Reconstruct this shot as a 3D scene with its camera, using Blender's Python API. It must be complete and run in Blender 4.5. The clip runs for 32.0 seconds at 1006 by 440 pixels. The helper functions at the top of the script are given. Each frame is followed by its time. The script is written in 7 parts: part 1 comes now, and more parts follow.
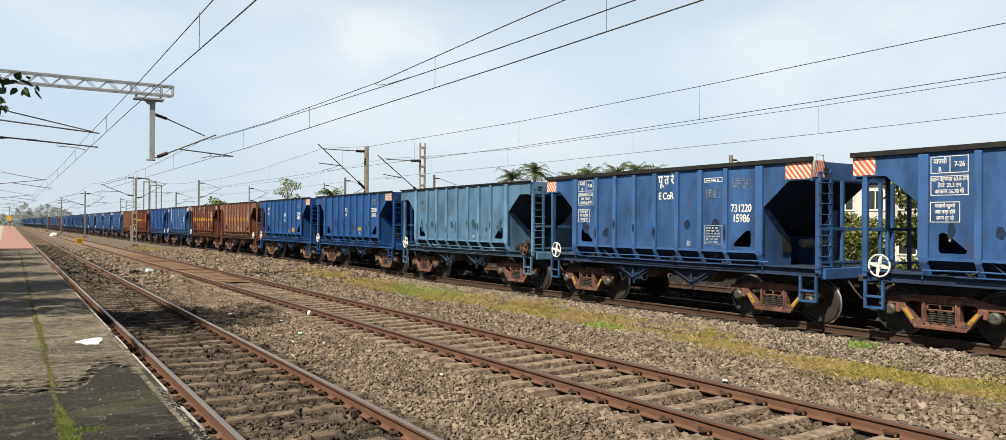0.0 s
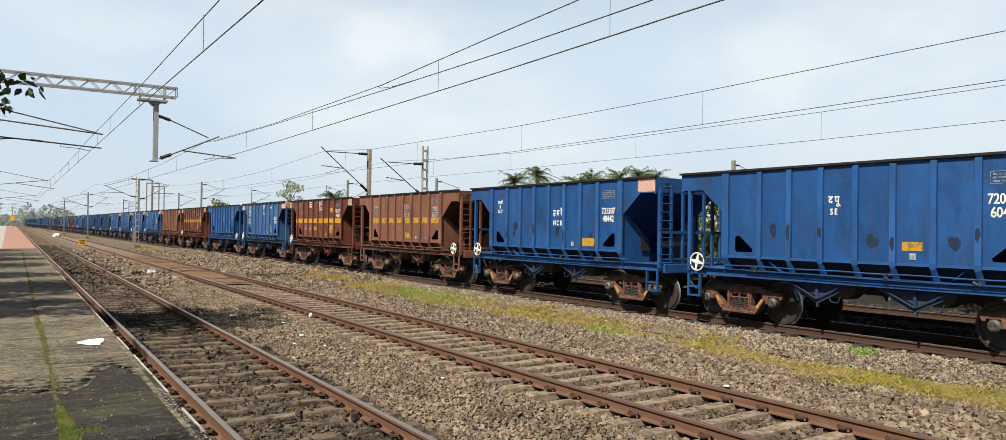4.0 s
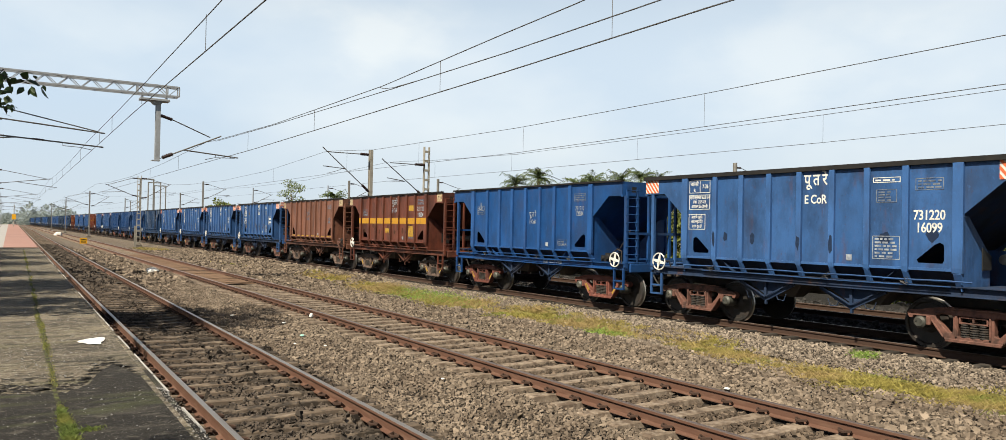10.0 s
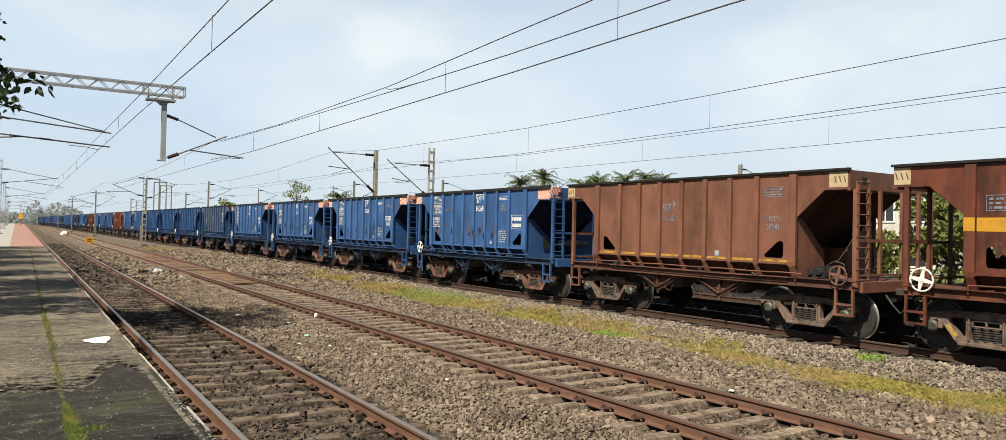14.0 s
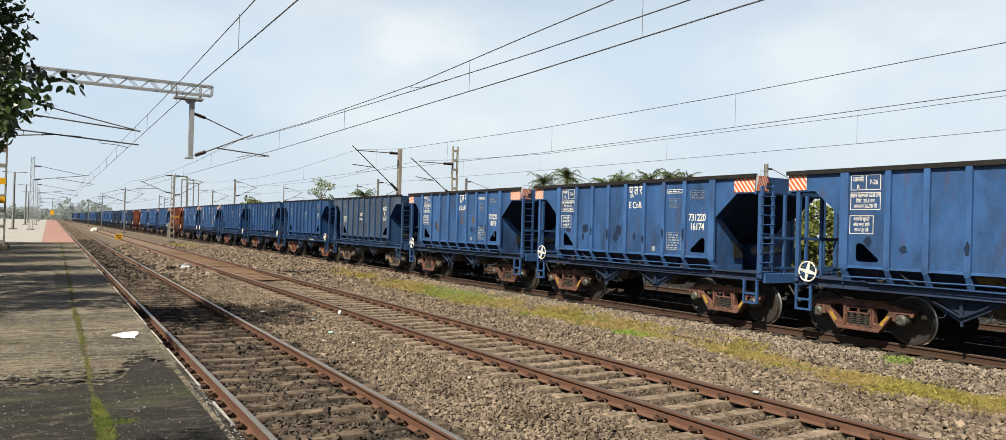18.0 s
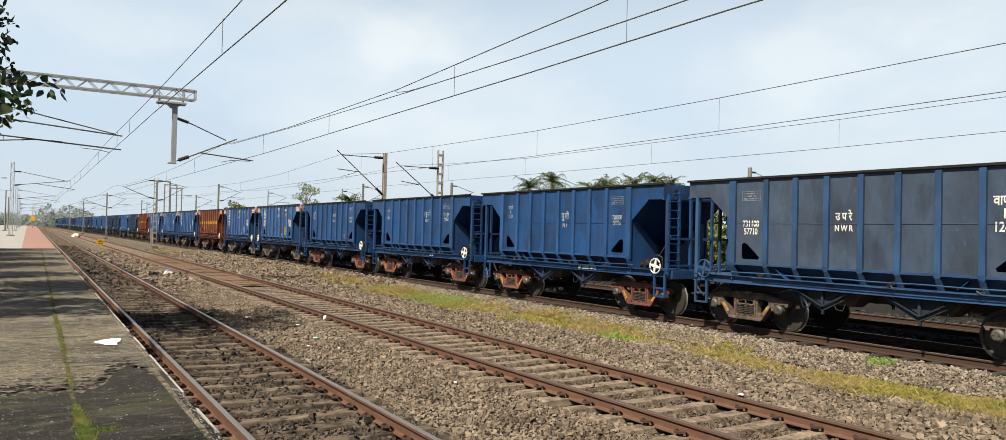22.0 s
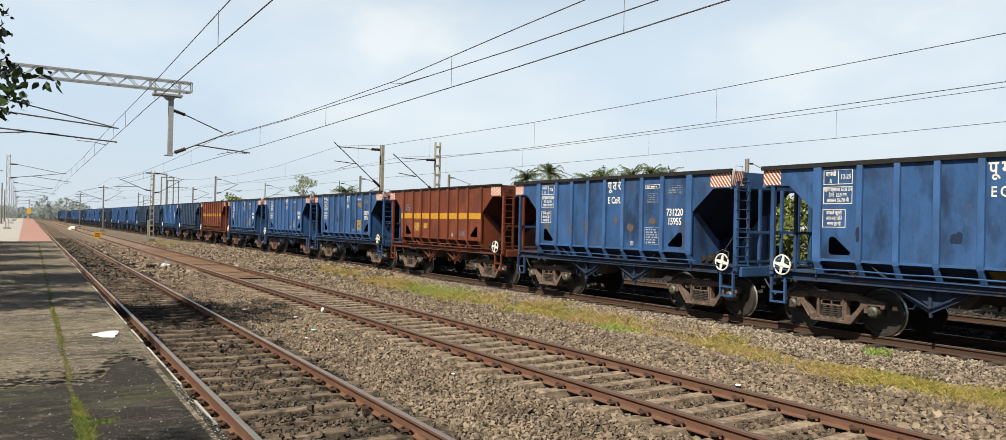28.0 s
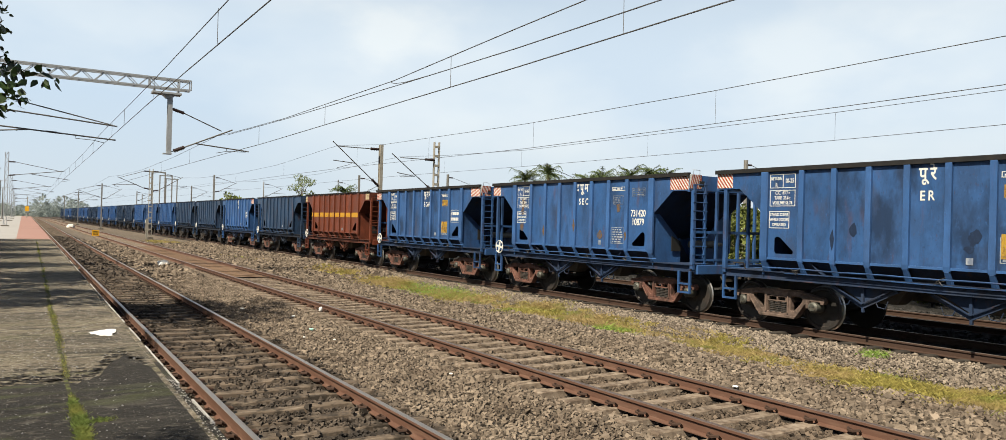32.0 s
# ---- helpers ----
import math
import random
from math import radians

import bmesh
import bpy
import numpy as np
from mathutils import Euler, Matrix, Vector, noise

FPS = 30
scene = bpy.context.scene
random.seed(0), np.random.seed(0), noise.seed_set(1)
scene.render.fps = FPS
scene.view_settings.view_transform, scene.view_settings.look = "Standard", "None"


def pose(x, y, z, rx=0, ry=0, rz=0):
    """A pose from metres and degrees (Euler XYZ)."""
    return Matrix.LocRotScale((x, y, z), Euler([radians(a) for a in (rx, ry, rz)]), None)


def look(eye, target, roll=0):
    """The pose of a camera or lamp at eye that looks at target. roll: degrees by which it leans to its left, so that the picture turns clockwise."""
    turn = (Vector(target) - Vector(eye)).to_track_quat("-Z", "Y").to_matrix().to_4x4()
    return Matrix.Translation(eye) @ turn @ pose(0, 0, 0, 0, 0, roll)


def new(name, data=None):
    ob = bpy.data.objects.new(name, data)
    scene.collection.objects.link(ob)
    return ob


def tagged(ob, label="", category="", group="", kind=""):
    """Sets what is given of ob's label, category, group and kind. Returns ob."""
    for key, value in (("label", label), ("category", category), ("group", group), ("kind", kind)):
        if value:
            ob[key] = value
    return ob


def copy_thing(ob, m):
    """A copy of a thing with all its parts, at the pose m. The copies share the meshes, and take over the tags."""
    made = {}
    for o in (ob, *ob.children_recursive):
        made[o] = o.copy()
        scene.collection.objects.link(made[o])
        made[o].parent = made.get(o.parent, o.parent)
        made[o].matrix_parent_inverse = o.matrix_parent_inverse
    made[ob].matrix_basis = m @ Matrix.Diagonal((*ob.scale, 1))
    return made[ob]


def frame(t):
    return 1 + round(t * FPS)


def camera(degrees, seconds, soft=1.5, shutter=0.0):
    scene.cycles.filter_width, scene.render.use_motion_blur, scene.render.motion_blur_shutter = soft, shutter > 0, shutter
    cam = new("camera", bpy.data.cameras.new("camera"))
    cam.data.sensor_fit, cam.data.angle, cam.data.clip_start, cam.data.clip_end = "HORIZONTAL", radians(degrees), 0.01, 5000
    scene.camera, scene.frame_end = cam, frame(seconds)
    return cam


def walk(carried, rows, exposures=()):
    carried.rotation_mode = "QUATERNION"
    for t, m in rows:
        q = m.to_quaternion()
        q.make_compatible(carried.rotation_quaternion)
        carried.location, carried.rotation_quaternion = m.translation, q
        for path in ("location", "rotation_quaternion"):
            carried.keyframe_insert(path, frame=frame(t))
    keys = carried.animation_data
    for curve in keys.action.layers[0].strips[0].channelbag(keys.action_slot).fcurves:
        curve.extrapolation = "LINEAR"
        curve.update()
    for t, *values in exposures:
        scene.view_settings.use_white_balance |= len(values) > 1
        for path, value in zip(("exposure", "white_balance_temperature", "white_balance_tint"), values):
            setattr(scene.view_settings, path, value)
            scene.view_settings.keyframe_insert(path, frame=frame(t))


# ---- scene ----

EYE = (0.0, 0.0, 2.237)


def aim(yaw, pitch, roll):
    """Camera turned by yaw from the tracks' direction towards the train, in degrees."""
    y, p = radians(yaw), radians(pitch)
    way = Vector((math.sin(y) * math.cos(p), math.cos(y) * math.cos(p), math.sin(p)))
    return look(EYE, Vector(EYE) + way, roll)


cam = camera(66.578, 32.0, soft=0.65)
walk(cam, [
    (0, aim(33.044, 0.366, 0.372)),
    (0.5, aim(33.157, 0.364, 0.215)),
    (1, aim(33.168, 0.399, 0.434)),
    (1.5, aim(33.170, 0.533, 0.564)),
    (2, aim(32.887, 0.513, 0.679)),
    (2.5, aim(32.707, 0.463, 0.657)),
    (3, aim(32.680, 0.486, 0.726)),
    (3.5, aim(32.858, 0.653, 0.811)),
    (5.5, aim(32.896, 0.594, 0.693)),
    (6, aim(32.896, 0.659, 0.686)),
    (6.5, aim(32.826, 0.650, 0.784)),
    (7, aim(32.848, 0.679, 0.794)),
    (7.5, aim(32.902, 0.813, 0.821)),
    (8, aim(32.771, 0.748, 0.934)),
    (8.5, aim(32.758, 0.799, 1.036)),
    (9, aim(32.787, 0.716, 1.227)),
    (9.5, aim(32.736, 0.814, 1.142)),
    (10, aim(32.795, 0.728, 1.086)),
    (10.5, aim(32.810, 0.686, 1.274)),
    (11, aim(32.652, 0.643, 1.337)),
    (11.5, aim(32.735, 0.557, 1.312)),
    (12, aim(32.666, 0.496, 1.217)),
    (12.5, aim(32.494, 0.597, 1.218)),
    (13, aim(32.439, 0.738, 1.348)),
    (13.5, aim(32.439, 0.738, 1.348)),
    (14, aim(32.441, 0.788, 1.288)),
    (14.5, aim(32.395, 0.787, 1.246)),
    (16.5, aim(31.431, 0.601, 1.706)),
    (17, aim(30.928, 0.577, 1.760)),
    (17.5, aim(30.651, 0.437, 1.696)),
    (18, aim(30.718, 0.645, 1.606)),
    (18.5, aim(30.721, 0.691, 1.643)),
    (19, aim(30.868, 0.872, 1.732)),
    (19.5, aim(31.058, 0.964, 1.578)),
    (20, aim(31.191, 0.931, 1.481)),
    (20.5, aim(31.337, 0.953, 1.354)),
    (21, aim(31.453, 0.970, 1.353)),
    (21.5, aim(31.718, 0.959, 1.410)),
    (22, aim(31.787, 0.984, 1.380)),
    (22.5, aim(31.949, 1.023, 1.357)),
    (23, aim(31.997, 1.011, 1.264)),
    (23.5, aim(31.939, 1.055, 1.392)),
    (24, aim(31.981, 1.102, 1.370)),
    (24.5, aim(32.076, 1.238, 1.375)),
    (25, aim(32.016, 1.221, 1.292)),
    (25.5, aim(31.947, 0.772, 1.320)),
    (27.5, aim(32.007, 0.269, 1.338)),
    (28, aim(31.993, 0.369, 1.251)),
    (28.5, aim(31.935, 0.345, 1.188)),
    (29, aim(31.876, 0.355, 1.285)),
    (29.5, aim(32.010, 0.355, 1.444)),
    (30, aim(32.028, 0.526, 1.510)),
    (30.5, aim(32.150, 0.562, 1.517)),
    (31, aim(32.178, 0.474, 1.520)),
    (31.5, aim(32.203, 0.461, 1.565)),
    (32, aim(32.098, 0.386, 1.551)),
])

# distance run by the train: (seconds, metres)
RUN = [(0, -9.95), (2, 3.74), (4, 17.47), (6, 31.25), (8, 45.14), (10, 59.23), (12, 73.43), (14, 87.83), (16, 102.32), (18, 116.96), (20, 131.73), (22, 146.67), (24, 161.72), (26, 176.98), (28, 192.32), (30, 207.78), (32, 223.3)]

# ---- layout: x across the tracks, y along them, z up from the rail tops ----
GAUGE = 1.745            # between the rail heads' middles
T1, T1_TURN = 2.916, 0.0042    # middle of the platform track and its slight turn
T2, T2_TURN = 7.734, 0.0
T3, T3_TURN = 16.855, -0.0137  # the train's track
T4, T4_TURN = 21.6, -0.0137
PLATFORM_Z = 0.76
PITCH = 10.79            # coupling to coupling
HEAD = math.degrees(math.atan(T3_TURN))

# ---- light ----
SUN_TO = Vector((-0.67, -0.28, 0.86)).normalized()
world = bpy.data.worlds.new("sky")
scene.world = world
world.use_nodes = True
wn, wl = world.node_tree.nodes, world.node_tree.links
wn.clear()
w_out = wn.new("ShaderNodeOutputWorld")
w_bg = wn.new("ShaderNodeBackground")
w_sky = wn.new("ShaderNodeTexSky")
w_sky.sky_type = "NISHITA"
w_sky.sun_disc = False
w_sky.sun_elevation = math.asin(SUN_TO.z)
w_sky.sun_rotation = math.atan2(SUN_TO.x, SUN_TO.y)
w_sky.air_density, w_sky.dust_density, w_sky.ozone_density = 1.0, 2.2, 1.5
w_co = wn.new("ShaderNodeTexCoord")
w_map = wn.new("ShaderNodeMapping")
w_map.inputs["Scale"].default_value = (1.0, 1.0, 2.0)
w_noise = wn.new("ShaderNodeTexNoise")
w_noise.inputs["Scale"].default_value = 2.1
w_noise.inputs["Detail"].default_value = 5
w_noise.inputs["Roughness"].default_value = 0.5
w_ramp = wn.new("ShaderNodeMapRange")
w_ramp.inputs["From Min"].default_value = 0.42
w_ramp.inputs["From Max"].default_value = 0.72
w_ramp.inputs["To Min"].default_value = 0.0
w_ramp.inputs["To Max"].default_value = 1.0
w_haze = wn.new("ShaderNodeMixRGB")
w_haze.inputs["Color1"].default_value = (11.1, 13.5, 15.9, 1)
w_haze.inputs["Color2"].default_value = (15.6, 16.8, 17.3, 1)
w_mix = wn.new("ShaderNodeMixRGB")
w_bg.inputs["Strength"].default_value = 0.0257
w_sep = wn.new("ShaderNodeSeparateXYZ")
w_low = wn.new("ShaderNodeMapRange")
w_low.interpolation_type = "SMOOTHSTEP"
w_low.inputs["From Min"].default_value, w_low.inputs["From Max"].default_value = 0.20, 0.62
w_low.inputs["To Min"].default_value, w_low.inputs["To Max"].default_value = 0.92, 0.0
wl.new(w_co.outputs["Generated"], w_map.inputs["Vector"])
wl.new(w_map.outputs["Vector"], w_noise.inputs["Vector"])
wl.new(w_noise.outputs["Fac"], w_ramp.inputs["Value"])
wl.new(w_co.outputs["Generated"], w_sep.inputs["Vector"])
wl.new(w_sep.outputs["Z"], w_low.inputs["Value"])
# the haze is whiter towards the far side of the yard
w_east = wn.new("ShaderNodeMapRange")
w_east.inputs["From Min"].default_value, w_east.inputs["From Max"].default_value = 0.15, 0.95
w_east.inputs["To Min"].default_value, w_east.inputs["To Max"].default_value = 0.0, 0.30
w_fine = wn.new("ShaderNodeTexNoise")
w_fine.inputs["Scale"].default_value, w_fine.inputs["Detail"].default_value = 9.0, 5
wl.new(w_map.outputs["Vector"], w_fine.inputs["Vector"])
CLOUDS = (((0.397, 0.885, 0.245), 0.13, 1.7, 0.55), ((0.791, 0.577, 0.206), 0.20, 2.0, 0.55), ((0.091, 0.972, 0.215), 0.12, 2.2, 0.25))
w_both = wn.new("ShaderNodeMath")
w_both.operation = "ADD"
w_both.use_clamp = True
wl.new(w_sep.outputs["X"], w_east.inputs["Value"])
wl.new(w_ramp.outputs["Result"], w_both.inputs[0])
wl.new(w_east.outputs["Result"], w_both.inputs[1])
cloudy = w_both.outputs["Value"]
# soft cumulus: (direction, reach, flatness, whiteness)
for way, reach, flat, white in CLOUDS:
    off = wn.new("ShaderNodeVectorMath")
    off.operation = "SUBTRACT"
    off.inputs[1].default_value = way
    wl.new(w_co.outputs["Generated"], off.inputs[0])
    pull = wn.new("ShaderNodeVectorMath")
    pull.operation = "MULTIPLY"
    pull.inputs[1].default_value = (1.0, 1.0, flat)
    wl.new(off.outputs["Vector"], pull.inputs[0])
    size = wn.new("ShaderNodeVectorMath")
    size.operation = "LENGTH"
    wl.new(pull.outputs["Vector"], size.inputs[0])
    ragged = wn.new("ShaderNodeMath")
    ragged.operation = "MULTIPLY_ADD"
    ragged.inputs[1].default_value, ragged.inputs[2].default_value = -0.30, 0.15
    wl.new(w_fine.outputs["Fac"], ragged.inputs[0])
    total = wn.new("ShaderNodeMath")
    wl.new(size.outputs["Value"], total.inputs[0])
    wl.new(ragged.outputs["Value"], total.inputs[1])
    body = wn.new("ShaderNodeMapRange")
    body.interpolation_type = "SMOOTHSTEP"
    body.inputs["From Min"].default_value, body.inputs["From Max"].default_value = 0.0, reach
    body.inputs["To Min"].default_value, body.inputs["To Max"].default_value = white, 0.0
    wl.new(total.outputs["Value"], body.inputs["Value"])
    more = wn.new("ShaderNodeMath")
    more.use_clamp = True
    wl.new(cloudy, more.inputs[0])
    wl.new(body.outputs["Result"], more.inputs[1])
    cloudy = more.outputs["Value"]
wl.new(cloudy, w_haze.inputs["Fac"])
wl.new(w_low.outputs["Result"], w_mix.inputs["Fac"])
wl.new(w_sky.outputs["Color"], w_mix.inputs["Color1"])
# greyer haze low over the horizon
w_grey = wn.new("ShaderNodeMixRGB")
w_grey.inputs["Color2"].default_value = (12.4, 13.7, 14.3, 1)
w_rise = wn.new("ShaderNodeMapRange")
w_rise.inputs["From Min"].default_value, w_rise.inputs["From Max"].default_value = 0.02, 0.14
w_rise.inputs["To Min"].default_value, w_rise.inputs["To Max"].default_value = 0.60, 0.0
wl.new(w_sep.outputs["Z"], w_rise.inputs["Value"])
wl.new(w_rise.outputs["Result"], w_grey.inputs["Fac"])
wl.new(w_haze.outputs["Color"], w_grey.inputs["Color1"])
wl.new(w_grey.outputs["Color"], w_mix.inputs["Color2"])
wl.new(w_mix.outputs["Color"], w_bg.inputs["Color"])
wl.new(w_bg.outputs["Background"], w_out.inputs["Surface"])
sun = new("sun", bpy.data.lights.new("sun", "SUN"))
sun.data.energy, sun.data.angle, sun.data.color = 5.0, radians(0.6), (1.0, 0.895, 0.71)
sun.matrix_world = look(SUN_TO * 50, (0, 0, 0))
scene.view_settings.exposure = 1.2


# ---- materials ----
GAIN = 0.70   # one factor on all base colours

def material(name, base, rough=0.8, metal=0.0, layers=(), bump=(), spread=0.0, stretch=(1, 1, 1), island=False, thin=0.0):
    """layers: (colour, noise scale, low, high, strength); bump: (noise scale, strength, metres); spread: brightness that varies from object to object."""
    m = bpy.data.materials.new(name)
    m.use_nodes = True
    n, l = m.node_tree.nodes, m.node_tree.links
    b = n["Principled BSDF"]
    b.inputs["Roughness"].default_value, b.inputs["Metallic"].default_value = rough, metal
    b.inputs["Specular IOR Level"].default_value = 0.22 if rough > 0.45 and metal < 0.2 else 0.5
    co = n.new("ShaderNodeTexCoord")
    mp = n.new("ShaderNodeMapping")
    mp.inputs["Scale"].default_value = stretch
    l.new(co.outputs["Object"], mp.inputs["Vector"])
    info = n.new("ShaderNodeObjectInfo")
    if island:
        geo = n.new("ShaderNodeNewGeometry")
        rnd = geo.outputs["Random Per Island"]
    else:
        rnd = info.outputs["Random"]
    off = n.new("ShaderNodeVectorMath")
    off.operation = "MULTIPLY"
    off.inputs[1].default_value = (37.0, 23.0, 11.0)
    l.new(info.outputs["Random"], off.inputs[0])
    add = n.new("ShaderNodeVectorMath")
    l.new(mp.outputs["Vector"], add.inputs[0])
    l.new(off.outputs["Vector"], add.inputs[1])
    rgb = n.new("ShaderNodeRGB")
    rgb.outputs[0].default_value = (*(GAIN * c for c in base), 1)
    last = rgb.outputs[0]
    if spread:
        hsv = n.new("ShaderNodeHueSaturation")
        mr = n.new("ShaderNodeMapRange")
        mr.inputs["To Min"].default_value, mr.inputs["To Max"].default_value = 1 - spread, 1 + spread
        l.new(rnd, mr.inputs["Value"])
        l.new(mr.outputs["Result"], hsv.inputs["Value"])
        l.new(last, hsv.inputs["Color"])
        last = hsv.outputs["Color"]
    for i, (col, scale, low, high, power, *pull) in enumerate(layers):
        nz = n.new("ShaderNodeTexNoise")
        nz.inputs["Scale"].default_value, nz.inputs["Detail"].default_value = scale, 6
        nz.inputs["Roughness"].default_value = 0.6
        shift = n.new("ShaderNodeVectorMath")
        shift.inputs[1].default_value = (3.1 * i, 5.7 * i, 1.3 * i)
        if pull:
            own = n.new("ShaderNodeMapping")
            own.inputs["Scale"].default_value = pull[0]
            l.new(add.outputs["Vector"], own.inputs["Vector"])
            l.new(own.outputs["Vector"], shift.inputs[0])
        else:
            l.new(add.outputs["Vector"], shift.inputs[0])
        l.new(shift.outputs["Vector"], nz.inputs["Vector"])
        mr = n.new("ShaderNodeMapRange")
        mr.inputs["From Min"].default_value, mr.inputs["From Max"].default_value = low, high
        mr.inputs["To Max"].default_value = power
        l.new(nz.outputs["Fac"], mr.inputs["Value"])
        mx = n.new("ShaderNodeMixRGB")
        mx.inputs["Color2"].default_value = (*(GAIN * c for c in col), 1)
        l.new(mr.outputs["Result"], mx.inputs["Fac"])
        l.new(last, mx.inputs["Color1"])
        last = mx.outputs["Color"]
    l.new(last, b.inputs["Base Color"])
    if thin:
        glow = n.new("ShaderNodeBsdfTranslucent")
        mixed = n.new("ShaderNodeMixShader")
        mixed.inputs["Fac"].default_value = thin
        l.new(last, glow.inputs["Color"])
        l.new(b.outputs["BSDF"], mixed.inputs[1])
        l.new(glow.outputs["BSDF"], mixed.inputs[2])
        l.new(mixed.outputs["Shader"], n["Material Output"].inputs["Surface"])
    if bump:
        nz = n.new("ShaderNodeTexNoise")
        nz.inputs["Scale"].default_value, nz.inputs["Detail"].default_value = bump[0], 8
        l.new(add.outputs["Vector"], nz.inputs["Vector"])
        bp = n.new("ShaderNodeBump")
        bp.inputs["Strength"].default_value, bp.inputs["Distance"].default_value = bump[1], bump[2]
        l.new(nz.outputs["Fac"], bp.inputs["Height"])
        l.new(bp.outputs["Normal"], b.inputs["Normal"])
    return m


def paint(name, base, grime=0.55, rust=0.35, rough=0.5):
    """Worn wagon paint: coal grime in streaks, rust spots, bleached patches."""
    pale = tuple(min(1, 1.30 * c + 0.008) for c in base)
    dark = tuple(0.30 * c + 0.006 for c in base)
    grey = tuple(0.62 * c + 0.010 for c in base)
    earth = tuple(0.35 * c + q for c, q in zip(base, (0.030, 0.024, 0.018)))
    return material(name, base, rough, 0, [
        (pale, 0.7, 0.46, 0.60, 0.55, (0.3, 1.0, 0.5)),
        (grey, 1.6, 0.44, 0.64, 0.75),
        (pale, 5.0, 0.56, 0.66, 0.15, (0.3, 1.0, 0.35)),
        (dark, 4.0, 0.54, 0.68, grime * 0.35, (1.0, 1.0, 0.3)),
        (dark, 0.9, 0.50, 0.66, grime * 0.9),
        (earth, 1.15, 0.56, 0.68, grime * 0.9, (1.0, 1.0, 0.6)),
        (pale, 14.0, 0.60, 0.70, 0.5),
        (dark, 22.0, 0.61, 0.68, grime * 0.5),
        ((0.10, 0.042, 0.020), 3.6, 0.58, 0.70, rust, (1.0, 1.0, 0.5)),
        ((0.08, 0.035, 0.016), 18, 0.62, 0.70, rust),
        (dark, 1.3, 0.54, 0.66, grime, (1.0, 1.0, 0.8)),
        (dark, 9.0, 0.60, 0.68, grime * 0.3, (1.0, 1.0, 0.2))], (1.6, 0.55, 0.06), stretch=(1, 1, 0.6))


BLUE = paint("paint_blue", (0.029, 0.090, 0.244))
BRIGHT = paint("paint_bright_blue", (0.010, 0.051, 0.160), 0.55, 0.15)
VIVID = paint("paint_vivid_blue", (0.009, 0.062, 0.215), 0.40, 0.15)
GREY_BLUE = paint("paint_grey_blue", (0.048, 0.072, 0.120), 0.5, 0.15)
RIB_BLUE = paint("paint_worn_rib_blue", (0.024, 0.068, 0.165), 0.4, 0.15)
DIRTY = paint("paint_sooty_blue", (0.027, 0.082, 0.220), 0.9, 0.3)
DULL = paint("paint_dull_blue", (0.023, 0.052, 0.110), 0.6, 0.4)
TEAL = paint("paint_teal", (0.082, 0.178, 0.300), 0.45, 0.4)
BROWN = paint("paint_brown", (0.175, 0.076, 0.050), 0.4, 0.2)
STAINED = paint("paint_stained_red", (0.130, 0.039, 0.024), 0.95, 0.3)
RED = paint("paint_red_brown", (0.145, 0.037, 0.018), 0.55, 0.4)
YELLOW = material("paint_yellow", (0.38, 0.235, 0.035), 0.6, 0, [((0.15, 0.075, 0.03), 6, 0.50, 0.62, 0.85), ((0.13, 0.07, 0.03), 16, 0.58, 0.66, 0.6)])
STRIPE_YELLOW = material("stripe_yellow", (0.45, 0.235, 0.022), 0.6, 0, [((0.30, 0.165, 0.03), 3, 0.50, 0.66, 0.7), ((0.12, 0.06, 0.03), 11, 0.62, 0.70, 0.8)])
GRIME_AND_SHADE = {}
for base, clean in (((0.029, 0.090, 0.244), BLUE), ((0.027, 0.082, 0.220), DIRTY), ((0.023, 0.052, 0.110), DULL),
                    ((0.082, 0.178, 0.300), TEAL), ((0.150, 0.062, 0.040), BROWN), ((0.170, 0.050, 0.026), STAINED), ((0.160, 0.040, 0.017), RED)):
    # coal and brake dust, plus shade put into the colour, on underframe and hopper ends
    GRIME_AND_SHADE[clean.name] = paint("coal_dusted_" + clean.name, tuple((0.62 if base[0] > base[2] else 0.30) * c + 0.006 for c in base), 0.8, 0.5, 0.7)
# ribs and skirts in a paler coat than the sheets between them
PALE_RIB = {}
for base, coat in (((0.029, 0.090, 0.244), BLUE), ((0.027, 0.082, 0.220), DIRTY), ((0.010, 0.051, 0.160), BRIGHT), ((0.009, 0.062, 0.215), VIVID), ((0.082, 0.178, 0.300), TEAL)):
    PALE_RIB[coat.name] = paint("rubbed_" + coat.name, tuple(1.22 * c + 0.004 for c in base), 0.3, 0.2)
WHITE = material("paint_white", (0.66, 0.66, 0.63), 0.6, 0, [((0.25, 0.27, 0.32), 5, 0.52, 0.72, 0.6)])
CREAM = material("cream_board_paint", (0.42, 0.34, 0.22), 0.7, 0, [((0.25, 0.16, 0.09), 6, 0.5, 0.66, 0.7)])
FADED = material("paint_faded_white", (0.33, 0.36, 0.40), 0.7, 0, [((0.10, 0.13, 0.20), 5, 0.42, 0.62, 0.8)])
FAINT = material("paint_worn_away", (0.19, 0.21, 0.25), 0.7, 0, [((0.05, 0.08, 0.14), 7, 0.40, 0.60, 0.9)])
RUBBED = material("dark_stencil_paint", (0.045, 0.085, 0.11), 0.7, 0, [((0.08, 0.17, 0.22), 7, 0.45, 0.62, 0.8)])
ORANGE = material("paint_orange", (0.62, 0.135, 0.05), 0.6, 0, [((0.35, 0.12, 0.08), 4, 0.5, 0.7, 0.5)])
TANK = material("grey_brake_cylinder", (0.17, 0.165, 0.15), 0.55, 0.2, [((0.06, 0.055, 0.05), 5, 0.45, 0.65, 0.8)], (20, 0.2, 0.006))
